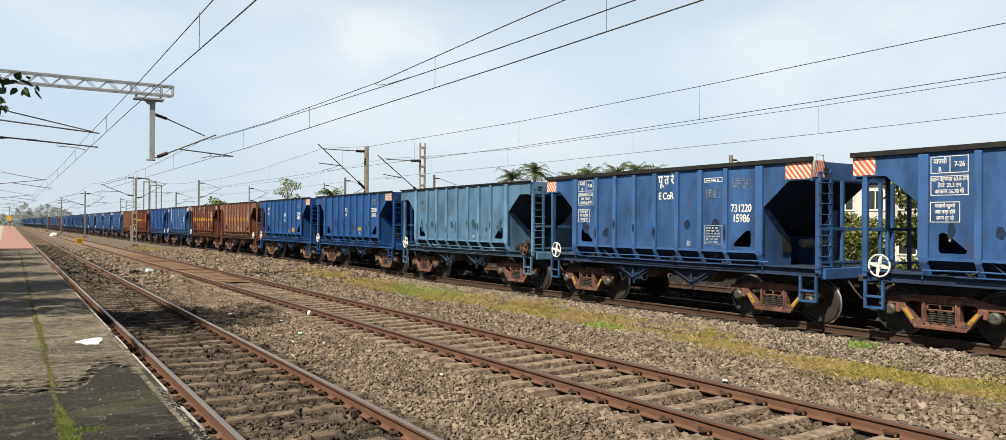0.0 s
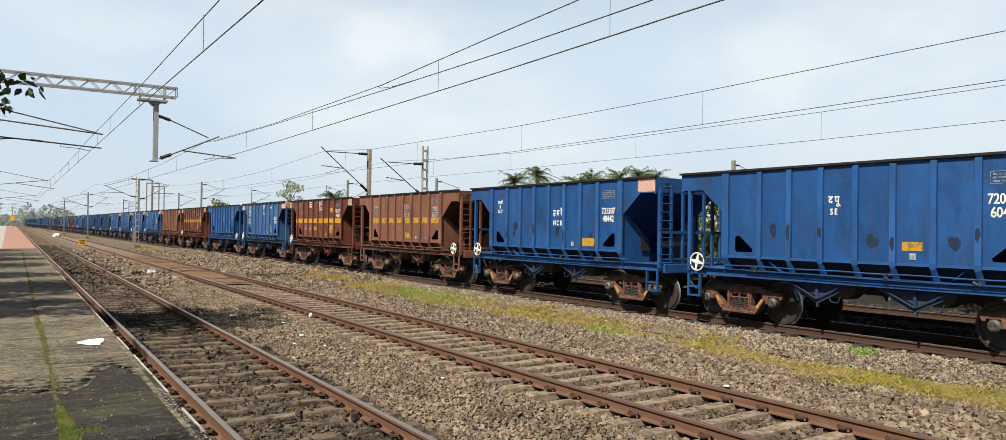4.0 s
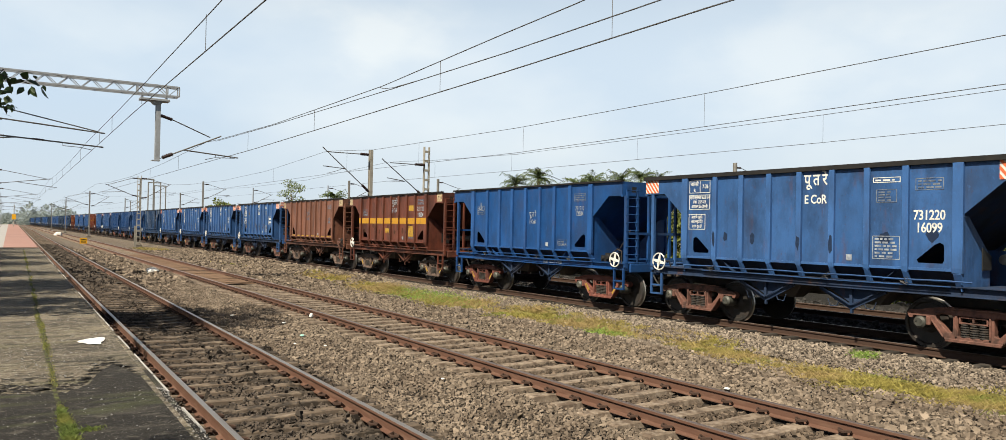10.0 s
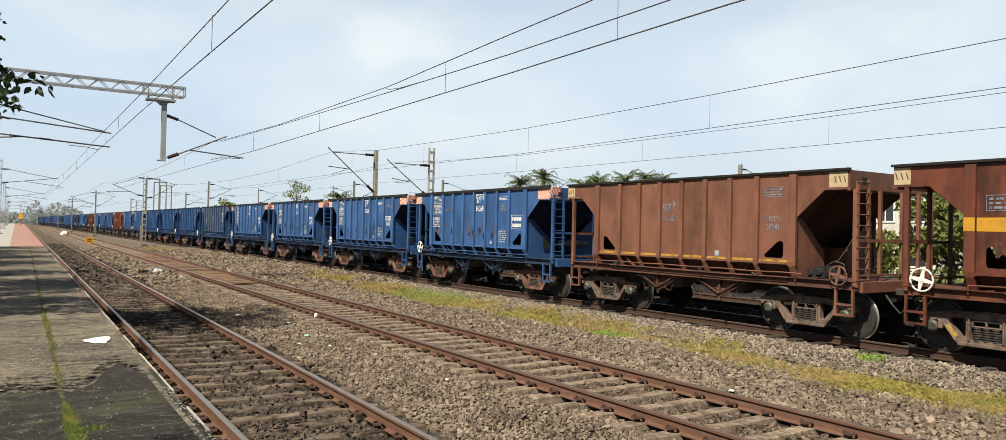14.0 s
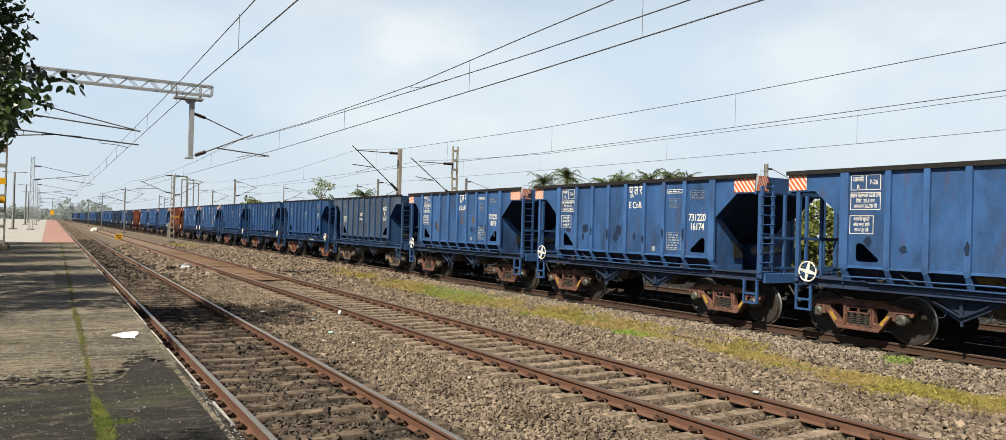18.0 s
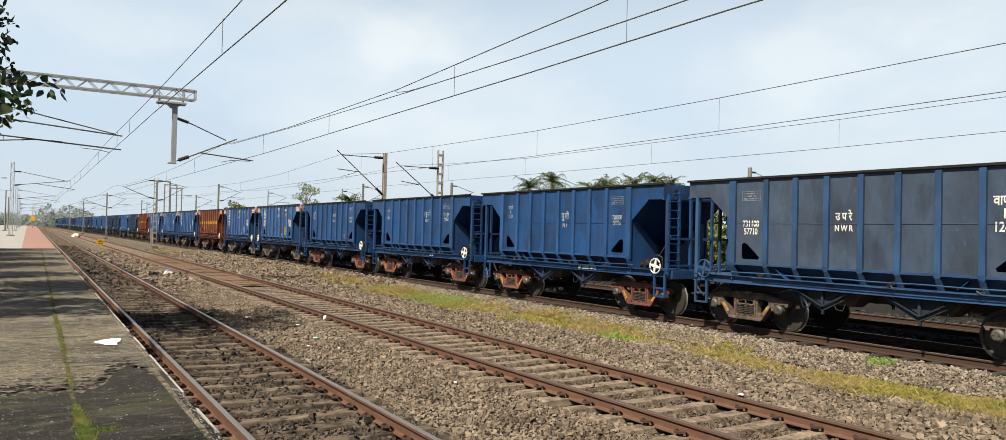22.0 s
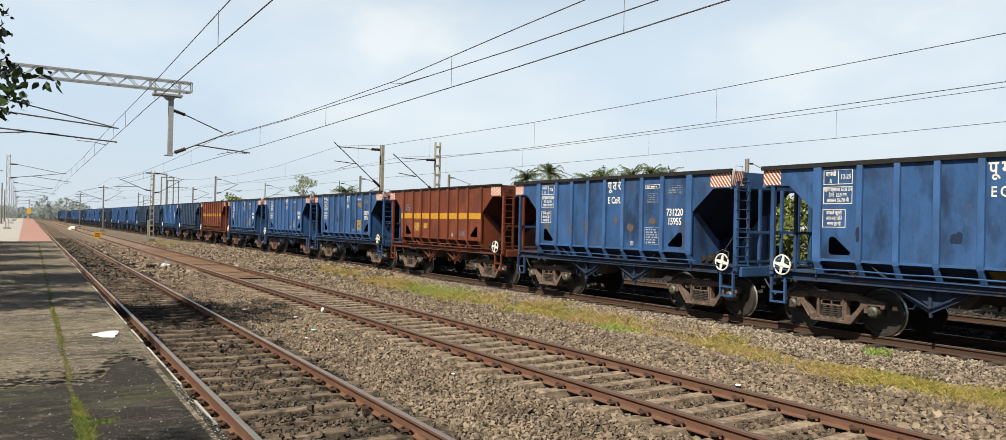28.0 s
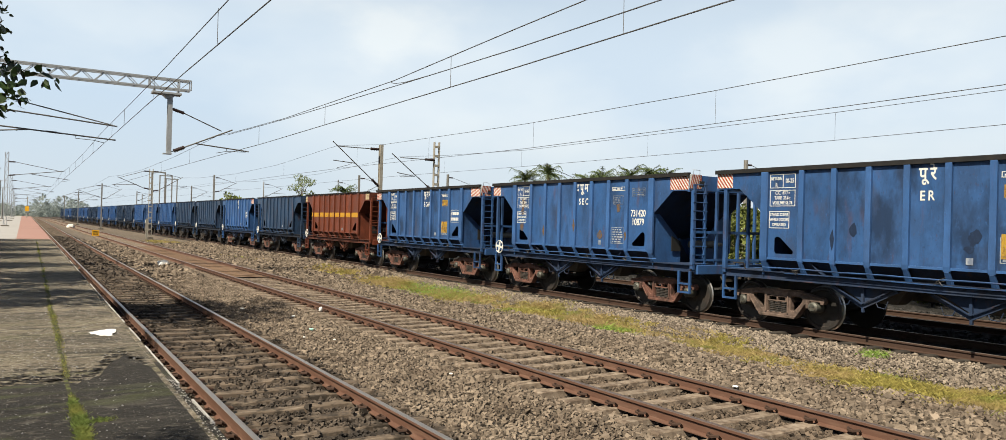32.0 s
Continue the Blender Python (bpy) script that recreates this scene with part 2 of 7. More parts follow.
COALED = material("coal_stained_steel", (0.013, 0.013, 0.014), 0.8, 0, [((0.026, 0.023, 0.021), 5, 0.45, 0.7, 0.7)], (20, 0.3, 0.01))
FRAME_RUST = material("rusty_cast_steel", (0.135, 0.064, 0.049), 0.75, 0.0, [((0.050, 0.031, 0.026), 4, 0.44, 0.62, 0.85), ((0.24, 0.13, 0.10), 9, 0.55, 0.7, 0.6)], (30, 0.3, 0.01), 0.25)
WHEEL = material("oily_wheel_steel", (0.020, 0.018, 0.017), 0.65, 0.2, [((0.050, 0.034, 0.027), 3, 0.45, 0.7, 0.7)], (20, 0.2, 0.005))
TREAD = material("worn_tread_steel", (0.50, 0.49, 0.47), 0.3, 0.9, [((0.25, 0.2, 0.16), 6, 0.5, 0.7, 0.5)])
DARK = material("dark_greasy_steel", (0.040, 0.035, 0.032), 0.7, 0.2, [((0.10, 0.065, 0.045), 6, 0.5, 0.7, 0.6)], (25, 0.3, 0.01))
RAIL = material("rusted_rail_steel", (0.120, 0.062, 0.043), 0.75, 0.1, [((0.13, 0.070, 0.050), 3, 0.48, 0.7, 0.6), ((0.20, 0.125, 0.09), 14, 0.5, 0.7, 0.5)], (40, 0.2, 0.004), stretch=(1, 0.2, 1))
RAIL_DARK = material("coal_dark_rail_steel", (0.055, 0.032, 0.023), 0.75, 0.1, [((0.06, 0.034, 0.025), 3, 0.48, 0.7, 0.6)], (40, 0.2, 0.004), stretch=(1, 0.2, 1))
# sleepers darkened: coal dust, with the train's shade put into the colour
SLEEPER_COAL_SHADE = material("coal_dusted_sleeper", (0.045, 0.038, 0.032), 0.9, 0, [((0.020, 0.018, 0.016), 4, 0.44, 0.60, 0.9)], (40, 0.5, 0.006), 0.2)
RAIL_TOP = material("polished_rail_head", (0.26, 0.20, 0.17), 0.42, 0.7, [((0.14, 0.09, 0.07), 2, 0.45, 0.7, 0.6)], (), stretch=(4, 0.15, 1))
RAIL_SHINY = material("worn_bright_rail_head", (0.40, 0.37, 0.34), 0.42, 0.8, [((0.34, 0.27, 0.22), 2, 0.5, 0.7, 0.6)], (), stretch=(4, 0.15, 1))
SLEEPER = material("concrete_sleeper", (0.215, 0.170, 0.130), 0.9, 0, [((0.095, 0.068, 0.050), 6, 0.44, 0.60, 0.85), ((0.34, 0.29, 0.24), 12, 0.5, 0.7, 0.6)], (40, 0.5, 0.006), 0.18)
SLEEPER_OLD = material("oily_sleeper", (0.116, 0.089, 0.067), 0.9, 0, [((0.29, 0.24, 0.19), 9, 0.54, 0.66, 0.7, (0.3, 2.2, 1.0)), ((0.030, 0.024, 0.019), 3.2, 0.48, 0.57, 0.9)], (40, 0.5, 0.006), 0.2)
STONE = material("ballast_stone", (0.182, 0.146, 0.113), 0.9, 0, [((0.070, 0.050, 0.036), 1.2, 0.45, 0.65, 0.6), ((0.19, 0.157, 0.125), 30, 0.5, 0.7, 0.5)], (60, 0.4, 0.004), 0.56, island=True)
STONE_DARK = material("oil_dark_ballast", (0.062, 0.050, 0.041), 0.9, 0, [((0.115, 0.092, 0.073), 1.5, 0.48, 0.62, 0.7), ((0.020, 0.017, 0.015), 0.9, 0.50, 0.60, 0.8)], (60, 0.4, 0.004), 0.6, island=True)
STONE_PALE = material("pale_ballast_stone", (0.215, 0.180, 0.146), 0.9, 0, [((0.10, 0.078, 0.060), 1.2, 0.45, 0.65, 0.5), ((0.22, 0.183, 0.148), 30, 0.5, 0.7, 0.5)], (60, 0.4, 0.004), 0.66, island=True)
STONE_MID = material("brown_ballast_stone", (0.105, 0.080, 0.060), 0.9, 0, [((0.055, 0.042, 0.032), 1.2, 0.45, 0.65, 0.6)], (60, 0.4, 0.004), 0.62, island=True)
# near black: shade in the gaps between stones is put into the bed's colour
BED = material("ballast_bed", (0.032, 0.026, 0.020), 0.95, 0, [((0.015, 0.012, 0.010), 14, 0.42, 0.56, 0.95), ((0.040, 0.032, 0.026), 22, 0.54, 0.68, 0.8)], (26, 1.0, 0.05))
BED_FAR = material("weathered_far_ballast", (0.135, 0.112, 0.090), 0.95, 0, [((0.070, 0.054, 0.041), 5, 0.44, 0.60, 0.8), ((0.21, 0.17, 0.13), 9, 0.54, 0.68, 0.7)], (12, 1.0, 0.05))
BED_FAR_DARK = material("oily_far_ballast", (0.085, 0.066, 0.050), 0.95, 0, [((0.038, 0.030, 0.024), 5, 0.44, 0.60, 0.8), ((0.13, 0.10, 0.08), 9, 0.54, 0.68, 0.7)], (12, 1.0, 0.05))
SOIL = material("dry_ground", (0.150, 0.135, 0.080), 0.95, 0, [((0.085, 0.105, 0.040), 0.08, 0.40, 0.62, 0.9), ((0.20, 0.165, 0.11), 1.5, 0.5, 0.7, 0.6)], (8, 0.6, 0.05))
DIRT = material("dark_joint_dirt", (0.035, 0.034, 0.020), 0.95, 0, [((0.09, 0.10, 0.03), 9, 0.48, 0.62, 0.9)], (40, 0.6, 0.01))
CONCRETE = material("weathered_platform_concrete", (0.192, 0.163, 0.121), 0.92, 0, [((0.060, 0.051, 0.038), 0.55, 0.40, 0.60, 0.85), ((0.040, 0.036, 0.030), 3.0, 0.50, 0.62, 0.9), ((0.30, 0.27, 0.225), 14, 0.56, 0.64, 0.7), ((0.10, 0.10, 0.05), 1.3, 0.56, 0.7, 0.5), ((0.028, 0.025, 0.021), 22, 0.53, 0.62, 0.85, (2.0, 0.55, 1)), ((0.38, 0.35, 0.30), 60, 0.57, 0.64, 0.85, (2.4, 0.65, 1)), ((0.030, 0.027, 0.022), 7, 0.55, 0.64, 0.8, (1.2, 0.8, 1))], (40, 0.9, 0.02), stretch=(0.4, 1.5, 1))
DARK_CONCRETE = material("soot_dark_concrete", (0.021, 0.019, 0.0165), 0.92, 0, [((0.011, 0.010, 0.009), 0.8, 0.42, 0.60, 0.8), ((0.058, 0.053, 0.046), 2.2, 0.54, 0.68, 0.75), ((0.095, 0.087, 0.075), 9, 0.56, 0.66, 0.7, (1.6, 0.6, 1)), ((0.020, 0.018, 0.016), 22, 0.52, 0.62, 0.8, (2.0, 0.55, 1)), ((0.20, 0.185, 0.16), 60, 0.61, 0.67, 0.8, (2.4, 0.65, 1)), ((0.06, 0.068, 0.03), 1.7, 0.58, 0.7, 0.6)], (40, 0.9, 0.02), stretch=(0.4, 1.5, 1))
EDGE = material("whitewashed_edge", (0.145, 0.128, 0.105), 0.9, 0, [((0.16, 0.14, 0.12), 4, 0.42, 0.6, 0.9)], (24, 0.6, 0.01))
PINK = material("pink_platform_paving", (0.31, 0.185, 0.158), 0.85, 0, [((0.28, 0.150, 0.125), 1.5, 0.45, 0.7, 0.6)], (20, 0.3, 0.006), 0.06)
PALE_PAVING = material("pale_platform_paving", (0.36, 0.355, 0.35), 0.85, 0, [((0.26, 0.25, 0.24), 0.8, 0.45, 0.7, 0.6)], (20, 0.3, 0.006), 0.08)
SAND = material("spilled_sand", (0.185, 0.118, 0.075), 0.95, 0, [((0.13, 0.08, 0.05), 5, 0.42, 0.65, 0.7)], (40, 0.5, 0.01))
GALV = material("galvanised_steel", (0.34, 0.36, 0.385), 0.55, 0.2, [((0.19, 0.195, 0.205), 3, 0.45, 0.7, 0.6)], (20, 0.15, 0.004))
GALV_OLD = material("weathered_mast_steel", (0.33, 0.31, 0.27), 0.7, 0.1, [((0.21, 0.185, 0.15), 3, 0.45, 0.7, 0.7)], (20, 0.15, 0.004), 0.12)
ARM = material("dark_bracket_tube", (0.095, 0.088, 0.080), 0.65, 0.3, [((0.05, 0.045, 0.04), 4, 0.45, 0.7, 0.6)])
AXLE = material("greasy_axle_box", (0.070, 0.072, 0.062), 0.6, 0.2, [((0.030, 0.028, 0.024), 5, 0.45, 0.65, 0.7), ((0.13, 0.10, 0.08), 9, 0.55, 0.7, 0.5)], (25, 0.3, 0.008), 0.25)
BOGIE_GREY = material("dusty_cast_steel", (0.120, 0.085, 0.070), 0.8, 0.0, [((0.050, 0.038, 0.032), 4, 0.44, 0.62, 0.85), ((0.21, 0.155, 0.125), 9, 0.54, 0.7, 0.6)], (30, 0.3, 0.01), 0.2)
BOGIE_RED = material("red_painted_cast_steel", (0.150, 0.052, 0.040), 0.75, 0.0, [((0.075, 0.036, 0.030), 4, 0.46, 0.66, 0.8), ((0.27, 0.125, 0.095), 9, 0.54, 0.7, 0.6)], (30, 0.3, 0.01), 0.2)
DULL_RED = material("dull_red_stripe_paint", (0.38, 0.085, 0.045), 0.6, 0, [((0.12, 0.05, 0.04), 4, 0.45, 0.7, 0.6)])
# coal-dark stones that also hold the train's shade in their colour
STONE_COAL_SHADE = material("coal_dusted_stone", (0.030, 0.028, 0.027), 0.85, 0, [((0.045, 0.041, 0.038), 12, 0.52, 0.7, 0.6)], (60, 0.4, 0.004), 0.6, island=True)
# bed under and behind the train: coal and its shade in the colour
COAL_SHADE_BED = material("coal_dusted_ballast", (0.012, 0.011, 0.010), 0.95, 0, [((0.012, 0.011, 0.010), 12, 0.44, 0.60, 0.9), ((0.040, 0.037, 0.034), 20, 0.54, 0.70, 0.8)], (26, 1.0, 0.05))
BED_DARK = material("oil_dark_bed", (0.045, 0.036, 0.029), 0.95, 0, [((0.018, 0.015, 0.012), 14, 0.44, 0.60, 0.9), ((0.095, 0.076, 0.06), 22, 0.52, 0.68, 0.8)], (26, 1.0, 0.05))
YARD = material("grey_yard_steel", (0.24, 0.235, 0.225), 0.7, 0.1, [((0.15, 0.14, 0.13), 3, 0.45, 0.7, 0.7)], (), 0.15)
WIRE = material("overhead_copper_wire", (0.085, 0.080, 0.078), 0.6, 0.4)
PORCELAIN = material("brown_insulator", (0.035, 0.020, 0.017), 0.35)
LEAF = material("glossy_leaf", (0.034, 0.062, 0.016), 0.40, 0, [((0.12, 0.15, 0.035), 2.5, 0.5, 0.7, 0.6)], (), 0.55, island=True, thin=0.25)
LEAF_FAR = material("far_foliage", (0.150, 0.180, 0.045), 0.7, 0, [((0.11, 0.13, 0.05), 0.6, 0.45, 0.7, 0.6)], (), 0.4, island=True, thin=0.3)
# aerial haze is painted into this pale blue-grey leaf colour
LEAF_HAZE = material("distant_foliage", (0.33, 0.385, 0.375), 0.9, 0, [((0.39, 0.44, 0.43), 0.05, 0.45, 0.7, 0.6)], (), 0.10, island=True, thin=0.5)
# far leaves lightened: haze in the air is put into the colour
LEAF_MID = material("pale_far_foliage", (0.20, 0.245, 0.10), 0.8, 0, [((0.26, 0.30, 0.15), 0.6, 0.45, 0.7, 0.6)], (), 0.3, island=True, thin=0.4)
PALM = material("palm_frond", (0.072, 0.102, 0.036), 0.55, 0, [((0.12, 0.11, 0.05), 0.7, 0.5, 0.7, 0.6)], (), 0.35, island=True)
GRASS = material("grass_blades", (0.33, 0.29, 0.080), 0.7, 0, [((0.40, 0.30, 0.14), 0.55, 0.42, 0.58, 0.9), ((0.19, 0.26, 0.055), 0.7, 0.56, 0.66, 0.7)], (), 0.5, island=True, thin=0.3)
GREEN_GRASS = material("fresh_grass_blades", (0.24, 0.36, 0.075), 0.7, 0, [((0.37, 0.38, 0.10), 1.1, 0.46, 0.62, 0.9)], (), 0.5, island=True, thin=0.3)
WEED = material("dull_platform_weeds", (0.20, 0.215, 0.048), 0.7, 0, [((0.23, 0.21, 0.06), 2.0, 0.46, 0.62, 0.9)], (), 0.5, island=True, thin=0.3)
GREEN_WEED = material("green_platform_weeds", (0.14, 0.19, 0.045), 0.7, 0, [((0.24, 0.24, 0.06), 3.0, 0.46, 0.62, 0.9)], (), 0.55, island=True, thin=0.3)
TURF = material("dry_turf", (0.235, 0.215, 0.070), 0.95, 0, [((0.10, 0.085, 0.045), 7, 0.46, 0.62, 0.8), ((0.19, 0.23, 0.05), 1.1, 0.48, 0.64, 0.8), ((0.30, 0.26, 0.10), 24, 0.54, 0.68, 0.7)], (40, 1.0, 0.03))
BARK = material("rough_bark", (0.120, 0.090, 0.065), 0.9, 0, [((0.06, 0.045, 0.035), 6, 0.45, 0.65, 0.8)], (14, 0.8, 0.02))
PLASTER = material("pale_plaster", (0.58, 0.58, 0.57), 0.9, 0, [((0.36, 0.34, 0.29), 0.6, 0.45, 0.68, 0.7)], (12, 0.2, 0.01))
GLASS_DARK = material("dark_window_glass", (0.03, 0.035, 0.04), 0.1)
SIGN_YELLOW = material("yellow_sign_paint", (0.80, 0.42, 0.015), 0.5, 0, [((0.65, 0.33, 0.02), 6, 0.5, 0.7, 0.5)])
SCRAP = material("pale_green_plastic", (0.34, 0.62, 0.55), 0.4, 0, [((0.7, 0.75, 0.72), 12, 0.5, 0.65, 0.7)])
BLACK = material("black_paint", (0.02, 0.02, 0.02), 0.6)
PAPER = material("white_paper", (0.80, 0.80, 0.79), 0.8, 0, [((0.68, 0.68, 0.67), 6, 0.45, 0.7, 0.6)])
WHITEWASH = material("fresh_whitewash", (0.86, 0.85, 0.82), 0.9, 0, [((0.68, 0.66, 0.62), 6, 0.52, 0.7, 0.5)], (10, 0.3, 0.01))
PALE_STONE = material("whitewashed_stone", (0.78, 0.76, 0.71), 0.9, 0, [((0.40, 0.37, 0.33), 4, 0.45, 0.7, 0.7)], (10, 0.5, 0.02))


# ---- mesh tools ----
class Geo:
    """Gathers pieces into the vertices and faces of one mesh."""

    def __init__(self):
        self.v, self.f, self.m = [], [], []

    def add(self, verts, faces, mat=0):
        k = len(self.v)
        self.v += [tuple(p) for p in verts]
        self.f += [tuple(i + k for i in q) for q in faces]
        self.m += [mat] * len(faces)
        return self

    def box(self, x0, x1, y0, y1, z0, z1, mat=0, turn=None):
        p = [(x, y, z) for z in (z0, z1) for y in (y0, y1) for x in (x0, x1)]
        if turn is not None:
            p = [turn @ Vector(q) for q in p]
        return self.add(p, [(0, 2, 3, 1), (4, 5, 7, 6), (0, 1, 5, 4), (2, 6, 7, 3), (0, 4, 6, 2), (1, 3, 7, 5)], mat)

    def beam(self, a, b, w, d=None, mat=0, up=(0, 0, 1)):
        """A bar of section w x d from a to b; d lies across, towards up."""
        a, b = Vector(a), Vector(b)
        d = d or w
        way = (b - a).normalized()
        u = Vector(up)
        if abs(way.dot(u)) > 0.98:
            u = Vector((0, 1, 0))
        s = way.cross(u).normalized()
        u = s.cross(way)
        p = [e + s * i * w / 2 + u * j * d / 2 for e in (a, b) for i, j in ((-1, -1), (1, -1), (1, 1), (-1, 1))]
        return self.add(p, [(0, 3, 2, 1), (4, 5, 6, 7), (0, 1, 5, 4), (1, 2, 6, 5), (2, 3, 7, 6), (3, 0, 4, 7)], mat)

    def tube(self, path, r, n=6, mat=0, ends=None):
        path = [Vector(p) for p in path]
        rings = []
        for i, p in enumerate(path):
            way = (path[min(i + 1, len(path) - 1)] - path[max(i - 1, 0)]).normalized()
            u = Vector((0, 0, 1)) if abs(way.z) < 0.9 else Vector((0, 1, 0))
            s = way.cross(u).normalized()
            u = s.cross(way)
            rr = r[i] if isinstance(r, (list, tuple)) else r
            rings.append([p + (s * math.cos(a) + u * math.sin(a)) * rr for a in (2 * math.pi * k / n for k in range(n))])
        f = [(i * n + k, i * n + (k + 1) % n, (i + 1) * n + (k + 1) % n, (i + 1) * n + k) for i in range(len(path) - 1) for k in range(n)]
        f += [tuple(range(n))[::-1], tuple((len(path) - 1) * n + k for k in range(n))]
        return self.add([q for g in rings for q in g], f, mat)

    def plate(self, outline, axis, a, b, mat=0, hole=None):
        """A flat plate: outline in the two other axes, from a to b along the axis (0 x, 1 y)."""
        def at(p, c):
            return (c, p[0], p[1]) if axis == 0 else (p[0], c, p[1])
        n = len(outline)
        if not hole:
            pts = [at(p, a) for p in outline] + [at(p, b) for p in outline]
            f = [tuple(range(n)), tuple(range(2 * n - 1, n - 1, -1))] + [(i, i + n, (i + 1) % n + n, (i + 1) % n) for i in range(n)]
            return self.add(pts, f, mat)
        return self

    def lathe(self, profile, n, axis=0, mat=0):
        """profile: (place along the axis, radius)."""
        pts = []
        for c, r in profile:
            for k in range(n):
                t = 2 * math.pi * k / n
                q = (c, r * math.cos(t), r * math.sin(t))
                pts.append(q if axis == 0 else (q[1], q[0], q[2]) if axis == 1 else (q[1], q[2], q[0]))
        f = [(i * n + k, i * n + (k + 1) % n, (i + 1) * n + (k + 1) % n, (i + 1) * n + k) for i in range(len(profile) - 1) for k in range(n)]
        f += [tuple(range(n))[::-1], tuple((len(profile) - 1) * n + k for k in range(n))]
        return self.add(pts, f, mat)

    def mesh(self, name, mats, bevel=0.0, smooth=False, weld=False):
        me = bpy.data.meshes.new(name)
        me.from_pydata(self.v, [], self.f)
        for m in mats if isinstance(mats, (list, tuple)) else [mats]:
            me.materials.append(m)
        me.polygons.foreach_set("material_index", self.m)
        bm = bmesh.new()
        bm.from_mesh(me)
        if weld:
            bmesh.ops.remove_doubles(bm, verts=bm.verts, dist=1e-4)
        bmesh.ops.recalc_face_normals(bm, faces=bm.faces)
        if bevel:
            sharp = [e for e in bm.edges if len(e.link_faces) == 2 and e.calc_face_angle(0) > 0.6]
            bmesh.ops.bevel(bm, geom=sharp, offset=bevel, segments=1, affect="EDGES", clamp_overlap=True)
        bm.to_mesh(me)
        bm.free()
        if smooth:
            me.polygons.foreach_set("use_smooth", [True] * len(me.polygons))
            me.set_sharp_from_angle(angle=radians(40))
        return me


def part(name, geo, mats, parent, label="", bevel=0.0, smooth=False):
    ob = new(name, geo if isinstance(geo, bpy.types.Mesh) else geo.mesh(name, mats, bevel, smooth))
    ob.parent = parent
    return tagged(ob, label)


def thing(name, geo, mats, label, category, group="", kind="", bevel=0.0, smooth=False):
    ob = new(name, geo.mesh(name, mats, bevel, smooth) if geo else None)
    return tagged(ob, label, category, group, kind)


def bulk(name, verts, faces, mats):
    """A large mesh from numpy arrays of triangles or quads."""
    me = bpy.data.meshes.new(name)
    verts, faces = np.asarray(verts, np.float32), np.asarray(faces, np.int32)
    k = faces.shape[1]
    me.vertices.add(len(verts))
    me.vertices.foreach_set("co", verts.ravel())
    me.loops.add(faces.size)
    me.loops.foreach_set("vertex_index", faces.ravel())
    me.polygons.add(len(faces))
    me.polygons.foreach_set("loop_start", np.arange(0, faces.size, k, dtype=np.int32))
    for m in mats if isinstance(mats, (list, tuple)) else [mats]:
        me.materials.append(m)
    me.update(calc_edges=True)
    me.shade_flat()
    return me

# ---- ground, ballast and tracks ----
TRACKS = ((T1, T1_TURN), (T2, T2_TURN), (T3, T3_TURN), (T4, T4_TURN))


def bed_height(x, y):
    """Height of the ballast and of the ground beside it, for numpy arrays."""
    z = np.full(np.shape(x), -0.46)
    for c, turn in TRACKS:
        d = np.abs(x - c - turn * y)
        z = np.maximum(z, np.where(d < 1.30, -0.232, np.where(d < 1.55, -0.215, np.where(d < 2.6, -0.205 - (d - 1.55) * 0.2, -0.46))))
    z = np.where((x > 5.0) & (x < 5.6) & (z < -0.40), -0.40, z)
    return z + 0.018 * np.sin(x * 3.1 + y * 1.7) * np.sin(y * 0.9 - x)


def make_ground():
    xs = np.concatenate([[-2500, -900, -300, -100, -40, -20], np.arange(-13, 1.2, 1.4), np.arange(1.2, 27, 0.3), [28, 30, 34, 40, 50, 70, 110, 200, 500, 1200, 2500]])
    ys = np.concatenate([[-2500, -800, -200, -60, -20], np.arange(-10, 60, 0.5), np.arange(60, 200, 4), np.arange(200, 700, 25), [800, 1200, 2000, 3500]])
    gx, gy = np.meshgrid(xs, ys)
    gz = bed_height(gx, np.minimum(gy, 320))
    nx, ny = len(xs), len(ys)
    i = (np.arange(ny - 1)[:, None] * nx + np.arange(nx - 1)[None, :]).ravel()
    faces = np.stack([i, i + 1, i + nx + 1, i + nx], 1)
    me = bulk("ground", np.stack([gx, gy, gz], -1).reshape(-1, 3), faces, [BED, SOIL, COAL_SHADE_BED, BED_DARK, BED_FAR, BED_FAR_DARK])
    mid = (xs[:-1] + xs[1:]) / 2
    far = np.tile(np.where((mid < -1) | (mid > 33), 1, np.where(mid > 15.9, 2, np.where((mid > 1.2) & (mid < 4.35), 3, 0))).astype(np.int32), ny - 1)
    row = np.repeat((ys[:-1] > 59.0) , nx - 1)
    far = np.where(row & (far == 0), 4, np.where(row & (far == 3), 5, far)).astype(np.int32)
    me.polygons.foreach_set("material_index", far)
    tagged(new("ground", me), "grey-brown track ballast running into dry grassy ground", "ground", kind="structure")


